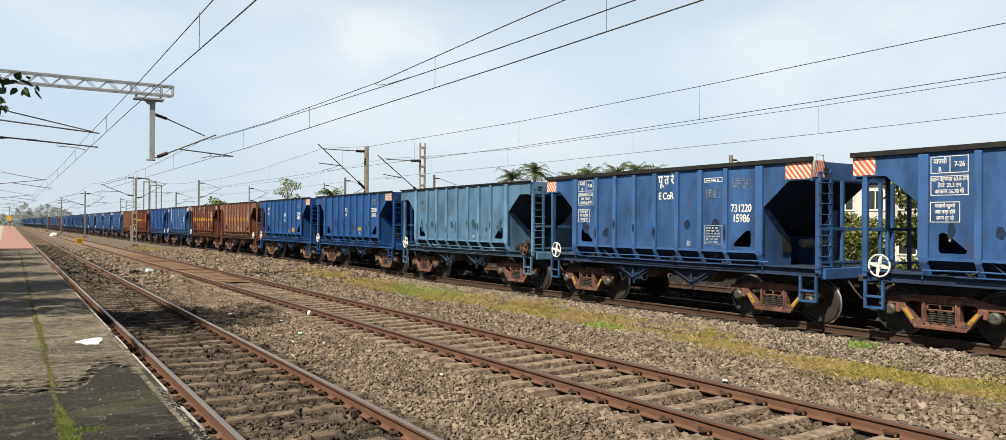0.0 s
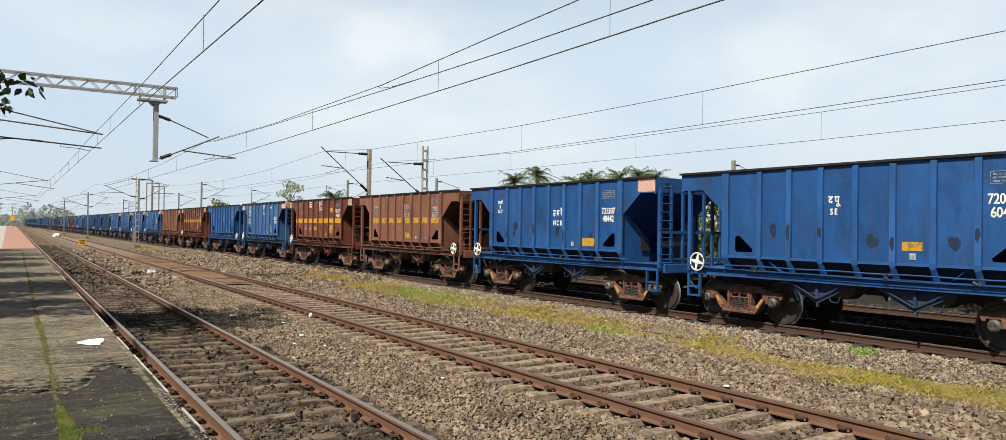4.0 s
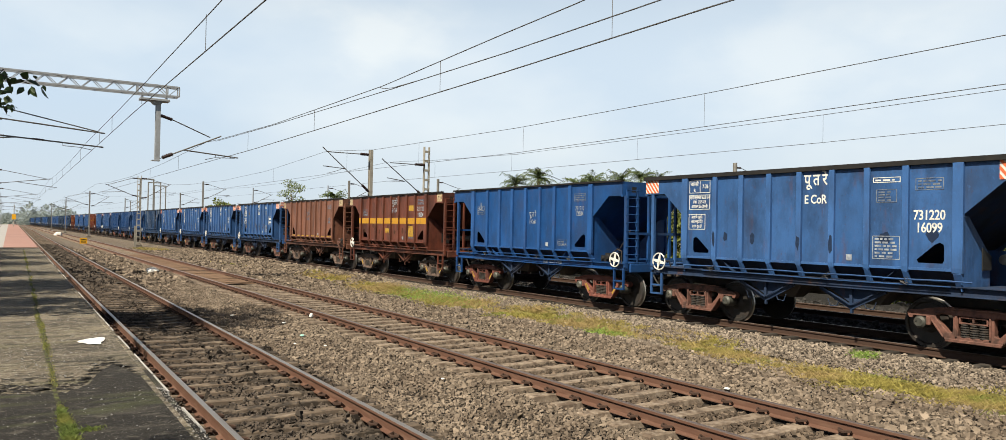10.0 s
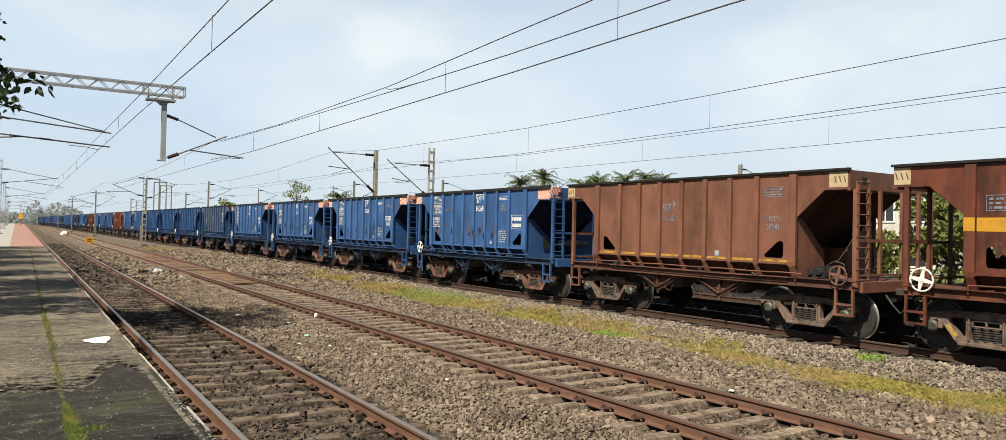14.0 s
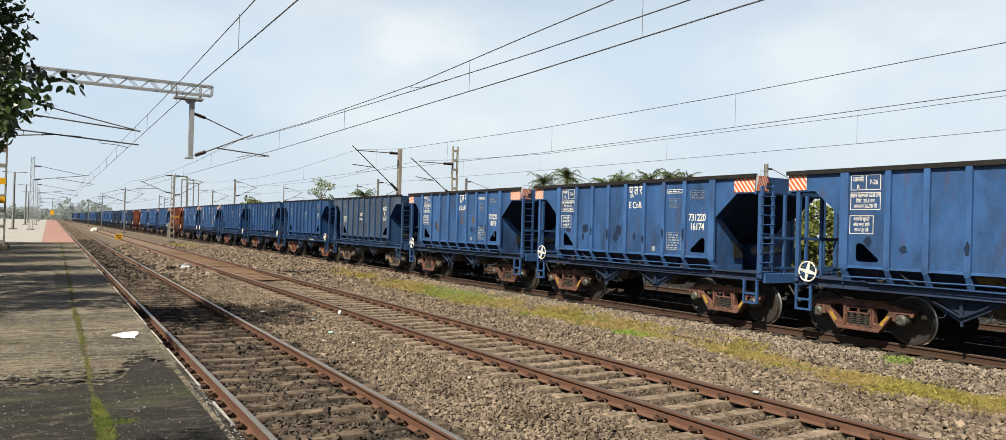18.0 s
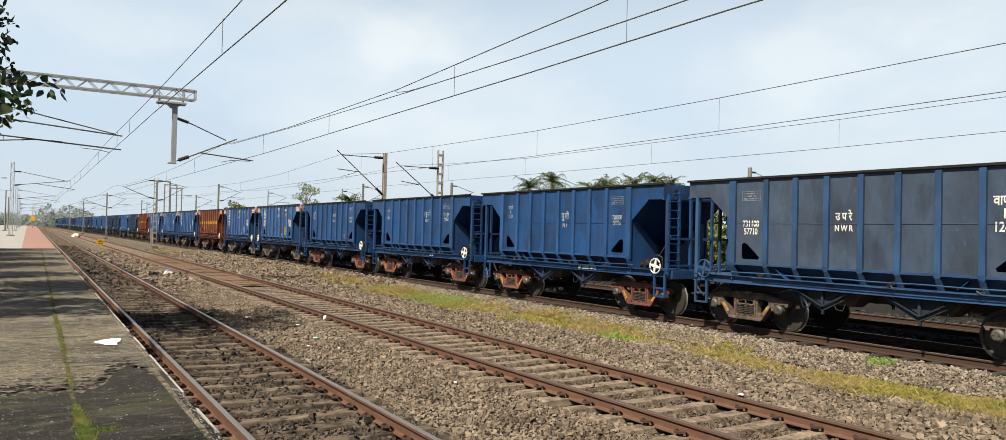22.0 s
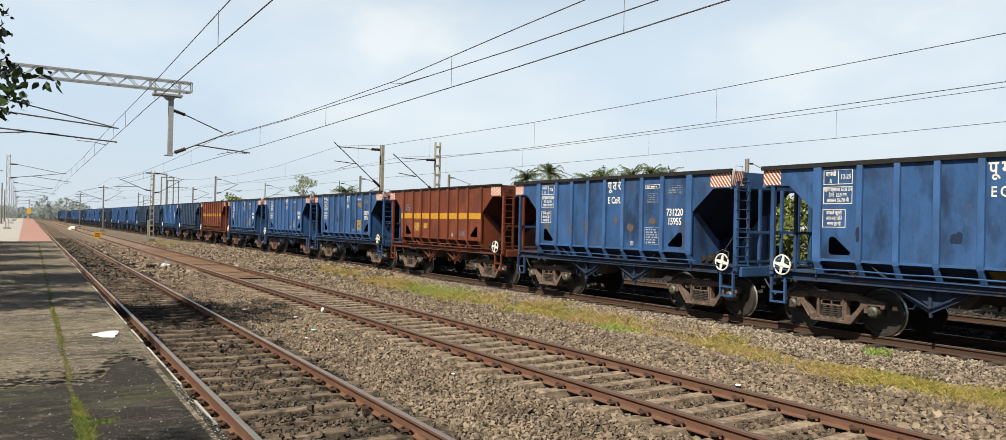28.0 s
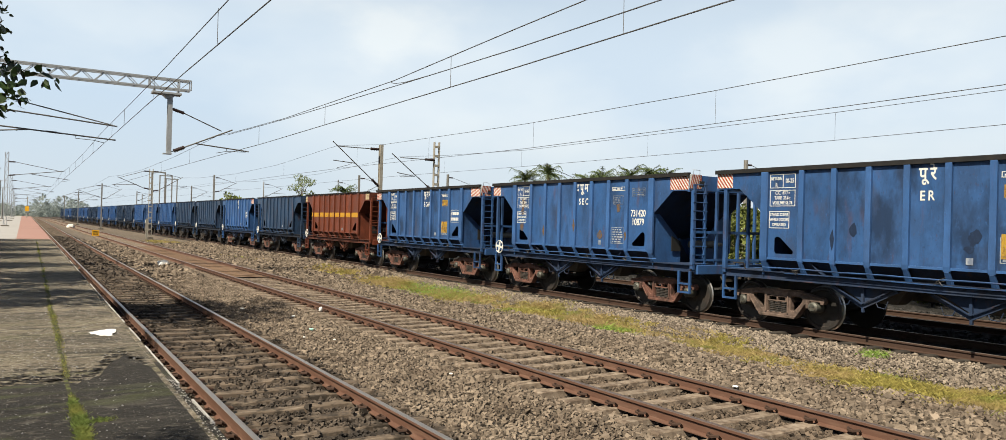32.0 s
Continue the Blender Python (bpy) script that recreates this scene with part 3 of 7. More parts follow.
def scatter_stones(name, label, mat, area, gap, size, seed, keep, base=None):
    """Angular stones a gap apart with a few more on top: shaken blocks, each an island of one mesh."""
    rng = np.random.default_rng(seed)
    gx, gy = np.meshgrid(np.arange(area[0], area[1], gap), np.arange(area[2], area[3], gap))
    x, y = gx.ravel(), gy.ravel()
    x = x + rng.uniform(-0.42, 0.42, len(x)) * gap
    y = y + rng.uniform(-0.42, 0.42, len(y)) * gap
    extra = len(x) // 4
    x = np.concatenate([x, rng.uniform(area[0], area[1], extra)])
    y = np.concatenate([y, rng.uniform(area[2], area[3], extra)])
    lift = np.concatenate([rng.uniform(-0.35, 0.35, len(x) - extra), rng.uniform(0.25, 0.80, extra)]) * size
    ok = keep(x, y, rng)
    x, y, lift = x[ok], y[ok], lift[ok]
    n = len(x)
    block = np.array([(-1, -1, 1), (1, -1, 1), (1, 1, 1), (-1, 1, 1), (-1, -1, -1), (1, -1, -1), (1, 1, -1), (-1, 1, -1)], float) * 0.5
    p = block[None] * rng.uniform(0.55, 1.0, (n, 8, 1)) + rng.uniform(-0.20, 0.20, (n, 8, 3))
    p = p * size * rng.lognormal(0, 0.26, (n, 1, 1)) * rng.uniform(0.75, 1.4, (n, 1, 3)) * np.array([1, 1, 0.85])
    q = np.stack([np.ones(n), rng.normal(0, 0.28, n), rng.normal(0, 0.28, n), np.tan(rng.uniform(-1.5, 1.5, n))], 1)
    q /= np.linalg.norm(q, axis=1, keepdims=True)
    w, a, b, c = q.T
    rot = np.stack([1 - 2 * (b * b + c * c), 2 * (a * b - c * w), 2 * (a * c + b * w), 2 * (a * b + c * w), 1 - 2 * (a * a + c * c), 2 * (b * c - a * w),
                    2 * (a * c - b * w), 2 * (b * c + a * w), 1 - 2 * (a * a + b * b)], 1).reshape(n, 3, 3)
    p = np.einsum("nij,nkj->nki", rot, p)
    p += np.stack([x, y, (base or bed_height)(x, y) + lift], 1)[:, None]
    f = np.array([(0, 1, 2), (0, 2, 3), (0, 4, 5), (0, 5, 1), (1, 5, 6), (1, 6, 2), (2, 6, 7), (2, 7, 3), (3, 7, 4), (3, 4, 0)])
    faces = (f[None] + 8 * np.arange(n)[:, None, None]).reshape(-1, 3)
    tagged(new(name, bulk(name, p.reshape(-1, 3), faces, mat)), label, "ballast", kind="stuff")


def on_sleepers(x, y):
    """Height of the filled platform track: the sleepers' tops and the ballast a little below them."""
    off = np.abs(np.mod(y - 0.125 + 0.30, 0.60) - 0.30)
    return np.where(off < 0.115, -0.150, np.where(np.abs(x - T1 - T1_TURN * y) < 1.3, -0.215, bed_height(x, y)))


def off_rails(x, y):
    ok = np.ones(len(x), bool)
    for c, turn in TRACKS:
        d = np.abs(np.abs(x - c - turn * y) - GAUGE / 2)
        ok &= d > 0.11
    return ok


def seen(x, y):
    """The part of the ground before the platform edge, in a wide fan."""
    return (y > 0.39 * x + 0.3) & (x > 1.25 + 0.0042 * y)


def thickness(y):
    """How thick the grass strip grows along the track, 0 to about 0.9."""
    bare = 0.08 if 20.9 < y < 22.8 or 13.1 < y < 14.2 or 47.5 < y < 50 else 1.0
    return bare * (max(0.0, 1.5 * noise.noise(Vector((float(y) * 0.55, 2.7, 0))) + 0.50) + (0.30 if 22 < y < 34 else 0.0))


def strip_middle(y):
    return float(np.interp(y, (4, 8, 10, 13, 16, 20, 24, 30, 47), (13.8, 13.2, 13.3, 13.8, 13.8, 13.7, 13.4, 13.4, 13.9))) + 0.2 * noise.noise(Vector((float(y) * 0.4, 9, 0)))


GRASS_Y = np.arange(2, 60, 0.25)
GRASS_THICK = np.array([thickness(q) for q in GRASS_Y])
GRASS_X = np.array([strip_middle(q) for q in GRASS_Y])


def keep_light(x, y, rng):
    th = np.interp(y, GRASS_Y, GRASS_THICK)
    grown = (np.abs(x - np.interp(y, GRASS_Y, GRASS_X)) < (0.10 + 0.42 * th) * np.where(y > 14, 1.5, 1.0)) & (rng.uniform(size=len(x)) < 0.30 + 0.75 * th) & (y < 40)
    inside = np.abs(x - T1 - T1_TURN * y) < 1.35
    two = np.abs(x - T2) < 1.3
    on = (np.mod(y, 0.60) < 0.25)
    return ~grown & seen(x, y) & off_rails(x, y) & ~inside & ~(two & on & (rng.uniform(size=len(x)) > 0.10)) & ~(two & (y > 31)) & (np.abs(x - T2) > 0.76)


def keep_middle(x, y, rng):
    on = (np.mod(y, 0.60) < 0.26)
    return seen(x, y) & off_rails(x, y) & (np.abs(x - T2) < 0.76) & ~(on & (rng.uniform(size=len(x)) > 0.10)) & (y < 31)


def keep_dark(x, y, rng):
    blot = np.clip(np.sin(2.1 * x + 0.7 * y) * np.sin(1.3 * y - 2.9 * x + 1.0) + 0.35 * np.sin(5.3 * y + 4 * x), 0, 1)
    on = (np.mod(y, 0.60) < 0.25)
    return seen(x, y) & off_rails(x, y) & (np.abs(x - T1 - T1_TURN * y) < 1.4) & ~(on & (rng.uniform(size=len(x)) > 0.05 + 0.42 * blot ** 1.5))


RAIL_SHAPE = [(-0.070, -0.172), (0.070, -0.172), (0.070, -0.160), (0.012, -0.142), (0.010, -0.050), (0.035, -0.036), (0.035, -0.006), (0.028, 0.0),
              (-0.028, 0.0), (-0.035, -0.006), (-0.035, -0.036), (-0.010, -0.050), (-0.012, -0.142), (-0.070, -0.160)]


def rail_mesh(turn, far, head, side=None):
    ys = [-420, -30, 0, 10, 20, 30, 40, 60, 80, 120, 160, 220, 300, far]
    k = len(RAIL_SHAPE)
    g = Geo()
    v = [(x + turn * y, y, z) for y in ys for x, z in RAIL_SHAPE]
    f, m = [], []
    for i in range(len(ys) - 1):
        for j in range(k):
            f.append((i * k + j, i * k + (j + 1) % k, (i + 1) * k + (j + 1) % k, (i + 1) * k + j))
            m.append(1 if j in (6, 7, 8) else 0)
    g.v, g.f, g.m = v, f, m
    return g.mesh("rail", [side or RAIL, head])


def sleeper_mesh(mat, jitter):
    rng = random.Random(jitter)
    g = Geo()
    half = 1.36
    sec = [(-0.125, -0.30), (0.125, -0.30), (0.100, -0.168), (0.085, -0.158), (-0.085, -0.158), (-0.100, -0.168)]
    xs = [-half, -half + 0.03, -0.62, 0, 0.62, half - 0.03, half]
    drop = [0.02, 0, 0, 0.014, 0, 0, 0.02]
    v = [(x, y + rng.uniform(-0.004, 0.004), z - (d if z > -0.2 else 0) + rng.uniform(-0.003, 0.003)) for x, d in zip(xs, drop) for y, z in sec]
    k = len(sec)
    f = [(i * k + j, (i + 1) * k + j, (i + 1) * k + (j + 1) % k, i * k + (j + 1) % k) for i in range(len(xs) - 1) for j in range(k)]
    f += [tuple(range(k)), tuple((len(xs) - 1) * k + j for j in range(k - 1, -1, -1))]
    g.add(v, f)
    return g.mesh("sleeper", mat)


CLIP = None


def clip_geo(g, x, y, side):
    """An elastic rail clip on its shoulder, beside the rail foot."""
    s = side
    g.box(x + s * 0.085, x + s * 0.125, y - 0.03, y + 0.03, -0.165, -0.125)
    g.tube([(x + s * 0.045, y - 0.055, -0.14), (x + s * 0.10, y - 0.075, -0.095), (x + s * 0.165, y - 0.02, -0.105), (x + s * 0.165, y + 0.03, -0.100), (x + s * 0.10, y + 0.075, -0.095), (x + s * 0.045, y + 0.04, -0.135)], 0.019, 5)


def make_track(name, centre, turn, label, mat, first, count, near, far, clips):
    t = new(name)
    t.location = (centre, 0, 0)
    tagged(t, label, "railway track", kind="structure")
    me = rail_mesh(turn, far, RAIL_SHINY if centre == T1 else RAIL_TOP, RAIL_DARK if centre > T2 + 1 else None)
    for s in (-1, 1):
        r = part("rail", me, None, t)
        r.location.x = s * GAUGE / 2
    kinds = [sleeper_mesh(mat, i) for i in range(4)]
    rng = random.Random(centre)
    for i in range(count):
        y = first + 0.60 * i
        s = part("sleeper", kinds[rng.randrange(4)], None, t)
        s.location = (turn * y, y + 0.125 + rng.uniform(-0.012, 0.012), rng.uniform(-0.006, 0.004))
        s.rotation_euler.z = rng.uniform(-0.006, 0.006)
    g = Geo()
    base = kinds[0]
    bv = np.array([v.co[:] for v in base.vertices])
    bf = [tuple(p.vertices) for p in base.polygons]
    y = first + 0.60 * count
    while y < near:
        g.add([(q[0] + turn * y, q[1] + y, q[2]) for q in bv], bf)
        y += 0.60
    if g.v:
        tagged(part("far_sleepers", g, mat, t), kind="stuff")
    g = Geo()
    for i in range(clips):
        y = first + 0.60 * i + 0.125
        for s in (-1, 1):
            for e in (-1, 1):
                clip_geo(g, s * GAUGE / 2 + turn * y, y, e)
    if clips:
        tagged(part("rail_clips", g, RAIL_DARK, t), kind="stuff")
    return t


def make_grass(name, label, spots, blades, height, seed, z_of, wide=1.0, mat=None):
    """Blades of grass round given spots: (x, y, spread across, spread along, share)."""
    rng = np.random.default_rng(seed)
    share = np.array([s[4] for s in spots], float)
    pick = rng.choice(len(spots), blades, p=share / share.sum())
    sp = np.array([s[:4] for s in spots])[pick]
    x = sp[:, 0] + rng.normal(size=blades) * sp[:, 2]
    y = sp[:, 1] + rng.normal(size=blades) * sp[:, 3]
    z = z_of(x, y)
    h = height * rng.lognormal(0, 0.35, blades)
    a = rng.uniform(0, 2 * np.pi, blades)
    lean = rng.uniform(0.3, 1.6, blades) * h
    w = rng.uniform(0.004, 0.010, blades) * (1 + y / 16) * wide
    dx, dy = np.cos(a), np.sin(a)
    b = rng.uniform(0, 2 * np.pi, blades)
    lx, ly = np.cos(b) * lean, np.sin(b) * lean
    p = np.zeros((blades, 4, 3))
    p[:, 0] = np.stack([x - dx * w, y - dy * w, z], 1)
    p[:, 1] = np.stack([x + dx * w, y + dy * w, z], 1)
    p[:, 2] = np.stack([x + dx * w * 0.7 + lx * 0.4, y + dy * w * 0.7 + ly * 0.4, z + h * 0.6], 1)
    p[:, 3] = np.stack([x + lx, y + ly, z + h], 1)
    faces = np.arange(blades * 4).reshape(-1, 4)
    tagged(new(name, bulk(name, p.reshape(-1, 3), faces, mat or GRASS)), label, "grass", kind="stuff")


def make_platform():
    plat = new("platform")
    tagged(plat, "weathered grey concrete railway platform with a pink paved far part", "platform", kind="structure")

    def edge(y):
        return 1.13 + T1_TURN * y

    g = Geo()
    ys = [-14, 0, 10, 20, 30, 40, 49.5]
    for a, b in zip(ys[:-1], ys[1:]):
        v = [(-14, a, -0.4), (edge(a), a, -0.4), (edge(a), a, PLATFORM_Z), (-14, a, PLATFORM_Z), (-14, b, -0.4), (edge(b), b, -0.4), (edge(b), b, PLATFORM_Z), (-14, b, PLATFORM_Z)]
        f = [(3, 2, 6, 7), (1, 5, 6, 2)]
        if a == -14:
            f.append((0, 1, 2, 3))
        g.add(v, f)
    part("platform_slab", g.mesh("platform_slab", CONCRETE, weld=True), None, plat)
    # kerb stones along the edge
    rng = random.Random(4)
    y = -6.0
    kerb = Geo().box(-0.02, 0.045, 0.01, 1.19, -0.11, 0.008).mesh("kerb_stone", CONCRETE, 0.012)
    while y < 49:
        k = part("kerb_stone", kerb, None, plat)
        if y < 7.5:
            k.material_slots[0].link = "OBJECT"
            k.material_slots[0].material = DARK_CONCRETE
        k.location = (edge(y) + rng.uniform(-0.008, 0.008), y, PLATFORM_Z + rng.uniform(-0.006, 0.004))
        k.rotation_euler.z = -T1_TURN + rng.uniform(-0.006, 0.006)
        y += 1.2
    g = Geo()
    y = -6.0
    while y < 49:
        n = rng.uniform(0.25, 0.9)
        if rng.random() < 0.80:
            g.box(edge(y) + 0.034, edge(y) + 0.050, y, y + n, PLATFORM_Z - 0.07, PLATFORM_Z + 0.014)
        y += n + rng.uniform(0.0, 0.15)
    tagged(part("edge_whitewash", g, PALE_PAVING, plat, "broken whitewash line on the platform edge"), kind="stuff")
    g = Geo()
    for k in range(230):
        y = rng.uniform(4.8, 7.4)
        x = edge(y) + 0.03 - abs(rng.gauss(0, 0.04))
        a, b, c = rng.uniform(0.002, 0.009), rng.uniform(0.004, 0.020), rng.uniform(-0.5, 0.5)
        g.add([(x - a, y, PLATFORM_Z + 0.016), (x, y - b, PLATFORM_Z + 0.016), (x + a, y + b * c, PLATFORM_Z + 0.016), (x, y + b, PLATFORM_Z + 0.016)], [(0, 1, 2, 3)])
    tagged(part("whitewash_spatter", g, PALE_PAVING, plat), kind="stuff")
    # dirty joint that runs along the platform
    g = Geo()
    y = 4.0
    while y < 49.0:
        n = rng.uniform(0.4, 1.1)
        a, b = 0.32 + 0.007 * y + rng.uniform(-0.012, 0.012), 0.012 + rng.uniform(0, 0.02)
        g.add([(a - b, y, PLATFORM_Z + 0.004), (a + b, y, PLATFORM_Z + 0.004), (a + b * rng.uniform(0.4, 1.2), y + n, PLATFORM_Z + 0.004), (a - b * rng.uniform(0.4, 1.2), y + n, PLATFORM_Z + 0.004)], [(0, 1, 2, 3)])
        y += n
    part("joint_filler", g, DIRT, plat)
    # darker sheet over the near end of the platform, with a ragged edge
    def dark_end(x):
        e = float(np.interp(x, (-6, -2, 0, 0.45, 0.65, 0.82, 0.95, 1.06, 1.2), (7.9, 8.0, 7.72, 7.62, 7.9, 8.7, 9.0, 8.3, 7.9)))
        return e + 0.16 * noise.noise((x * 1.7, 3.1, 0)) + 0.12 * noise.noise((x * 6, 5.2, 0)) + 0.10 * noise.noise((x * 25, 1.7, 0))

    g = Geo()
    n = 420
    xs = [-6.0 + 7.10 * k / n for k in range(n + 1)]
    g.add([(x, -12, PLATFORM_Z + 0.003) for x in xs] + [(x, dark_end(x), PLATFORM_Z + 0.003) for x in xs], [(k, k + 1, n + 2 + k, n + 1 + k) for k in range(n)])
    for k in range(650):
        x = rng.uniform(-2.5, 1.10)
        y = dark_end(x) + 0.04 + abs(rng.gauss(0, 0.28))
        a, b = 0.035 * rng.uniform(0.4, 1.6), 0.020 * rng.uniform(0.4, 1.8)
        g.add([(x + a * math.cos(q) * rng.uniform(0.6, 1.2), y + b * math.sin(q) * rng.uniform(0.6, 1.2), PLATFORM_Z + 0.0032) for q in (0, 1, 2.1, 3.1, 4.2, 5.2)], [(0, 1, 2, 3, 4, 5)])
    part("stained_slab", g, DARK_CONCRETE, plat, "darker concrete at the near end")
    # grit and loose chips on the old concrete
    grit = np.random.default_rng(17)
    gx, gy = grit.uniform(-1.6, 1.05, 5200), 4.2 + 24 * grit.uniform(0, 1, 5200) ** 2.0
    gs = 0.006 * grit.lognormal(0, 0.4, 5200)
    gv = np.stack([np.stack([gx + gs * u, gy + gs * v, np.full(5200, PLATFORM_Z) + gs * h], -1) for u, v, h in ((1, 0.2, 0.05), (-0.3, 1, 0.05), (-0.9, -0.8, 0.05), (0.1, 0.1, 0.9))], 1)
    gf = (np.array([(0, 1, 3), (1, 2, 3), (2, 0, 3)])[None] + 4 * np.arange(5200)[:, None, None]).reshape(-1, 3)
    tagged(part("grit", bulk("grit", gv.reshape(-1, 3), gf, PALE_PAVING), None, plat, "pale grit and loose chips"), kind="stuff")
    # paved far part: pink edge strip and pale field, laid in slabs
    g = Geo().box(-14, -0.25, 49.5, 330, -0.4, PLATFORM_Z + 0.02)
    part("paved_base", g, PALE_PAVING, plat)
    for j in range(70):
        a = 49.5 + 4.0 * j
        w0 = -0.25
        v = [(w0, a, -0.4), (edge(a) + 0.03, a, -0.4), (edge(a) + 0.03, a, PLATFORM_Z + 0.03), (w0, a, PLATFORM_Z + 0.03)]
        b = a + 3.985
        v += [(w0, b, -0.4), (edge(b) + 0.03, b, -0.4), (edge(b) + 0.03, b, PLATFORM_Z + 0.03), (w0, b, PLATFORM_Z + 0.03)]
        part("pink_slab", Geo().add(v, [(3, 2, 6, 7), (1, 5, 6, 2), (0, 1, 2, 3), (0, 3, 7, 4)]), PINK, plat)
    return plat


make_ground()
make_platform()
make_track("railway_track", T1, T1_TURN, "rusty rails on dark oil-stained concrete sleepers", SLEEPER_OLD, -13.8, 275, 330, 500, 85)
make_track("railway_track", T2, T2_TURN, "brown rusty rails on pale concrete sleepers", SLEEPER, -13.8, 225, 330, 500, 85)
make_track("railway_track", T3, T3_TURN, "rusty rails on shaded concrete sleepers under the goods train", SLEEPER_COAL_SHADE, -13.8, 85, 260, 620, 30)
make_track("railway_track", T4, T4_TURN, "rusty rails on sleepers behind the train, darkened for coal and shade", SLEEPER_COAL_SHADE, 1.2, 30, 200, 500, 0)
scatter_stones("ballast_stones", "angular grey-brown ballast stones", STONE, (4.2, 7.2, 1.5, 34), 0.050, 0.041, 3, keep_light)
scatter_stones("ballast_stones", "coarse angular grey-brown ballast stones", STONE, (7.0, 12.9, 1.5, 34), 0.072, 0.057, 33, keep_light)
scatter_stones("pale_ballast_stones", "angular pale grey ballast stones beside the train", STONE_PALE, (12.5, 15.75, 3.0, 34), 0.047, 0.037, 13, keep_light)
scatter_stones("brown_ballast_stones", "brown ballast stones between the middle rails", STONE_MID, (6.9, 8.6, 2.0, 34), 0.056, 0.046, 23, keep_middle)
scatter_stones("dark_ballast_stones", "oil-darkened ballast stones between the sleepers", STONE_DARK, (1.2, 4.5, 2.0, 34), 0.050, 0.037, 5, keep_dark, on_sleepers)

scatter_stones("dark_ballast_stones", "oil-darkened ballast stones between the sleepers", STONE_DARK, (1.2, 4.5, 33, 90), 0.13, 0.115, 15, keep_dark)
scatter_stones("ballast_stones", "angular grey-brown ballast stones", STONE, (4.2, 15.6, 33, 80), 0.13, 0.115, 4, keep_light)

scatter_stones("coal_ballast_stones", "ballast stones behind the train, darkened for coal and shade", STONE_COAL_SHADE, (17.9, 27, 3, 46), 0.13, 0.11, 6, lambda x, y, rng: (y > 0.42 * x - 4) & off_rails(x, y) & (np.abs(x - T4 - T4_TURN * y) > 1.3))

# sand spilled over the second track
g = Geo()
rng = random.Random(8)
for i in range(60):
    y = 31.5 + 0.52 * i
    z = -0.115 + rng.uniform(-0.01, 0.012)
    g.add([(T2 - 0.80, y, z - 0.015), (T2 + 0.80, y, z - 0.02), (T2 + 0.80, y + 0.53, z - 0.02), (T2 - 0.80, y + 0.53, z - 0.015), (T2, y, z + 0.014), (T2, y + 0.53, z + 0.014)], [(0, 4, 5, 3), (4, 1, 2, 5)])
thing("spilled_sand", g, SAND, "brown sand spilled between the rails over the sleepers", "sand", kind="stuff")

rng = random.Random(12)
strip = []
for y in np.arange(4.2, 42, 0.30):
    th = thickness(y)
    strip.append((strip_middle(y), y, (0.08 + 0.22 * th) * (1.5 if y > 14 else 1.25), 0.30, 0.02 + (1.6 if y > 14 else 1.1) * th))
    for k in range(3):
        strip.append((strip_middle(y) + rng.uniform(-0.75, 0.75), y + rng.uniform(-0.2, 0.2), rng.uniform(0.04, 0.12), rng.uniform(0.05, 0.16), 0.03 + 0.22 * th))
strip += [(12.6, 51.0, 0.40, 1.6, 7.0), (12.3, 54, 0.35, 1.4, 4.0), (12.2, 84, 0.45, 3.0, 5.0), (13.15, 6.2, 0.35, 0.8, 2)]
make_grass("grass", "yellow-green grass tufts along the ballast strip", strip, 330000, 0.050, 21, bed_height, 0.75)
make_grass("green_grass", "fresh green grass tufts in the ballast strip", [(13.5, 26.5, 0.40, 1.5, 3), (13.3, 24.3, 0.3, 0.6, 1), (13.4, 15.6, 0.18, 0.35, 0.5), (15.0, 9.3, 0.10, 0.14, 0.10)], 30000, 0.050, 25, bed_height, 0.8, GREEN_GRASS)
# low turf under the grass
rows = np.arange(4.0, 42, 0.10)
tv, tf = [], []
for i, y in enumerate(rows):
    half = max(0.0, (0.80 if y > 14 else 0.52) * thickness(y) - 0.03) + 0.02
    for u in (-1.0, -0.5, 0.0, 0.5, 1.0):
        x = strip_middle(y) + u * half * (1 + 0.35 * noise.noise((y * 3, u * 2, 4))) + 0.06 * noise.noise((y * 8, u * 3, 1))
        tv.append((x, y, float(bed_height(np.float64(x), np.float64(y))) + (0.030 if abs(u) < 0.9 else -0.02) + 0.012 * noise.noise((x * 9, y * 9, 0))))
    if i:
        tf += [(5 * i + k, 5 * i + k + 1, 5 * i - 4 + k, 5 * i - 5 + k) for k in range(4)]
tagged(new("turf", bulk("turf", tv, tf, TURF)), "thin yellow-green turf on the ballast strip", "grass", kind="stuff")
joint = [(0.33 + 0.007 * y + rng.uniform(-0.03, 0.03), y, 0.016, 0.22, rng.choice((0, 0, 0.3, 0.8))) for y in np.arange(8.2, 44, 0.55)]
joint += [(0.40, 12.4, 0.020, 1.2, 4.5), (0.40, 10.5, 0.020, 0.5, 1.5)]
make_grass("weeds", "green weeds in the platform joint", joint, 6500, 0.009, 22, lambda x, y: np.full(len(x), PLATFORM_Z), 0.30, WEED)
make_grass("weeds", "tuft of green weeds in the platform joint", [(0.385, 6.0, 0.024, 0.30, 4), (0.372, 6.6, 0.014, 0.22, 1.6), (0.50, 6.15, 0.05, 0.03, 0.3)], 8000, 0.015, 23, lambda x, y: np.full(len(x), PLATFORM_Z), 0.25, GREEN_WEED)

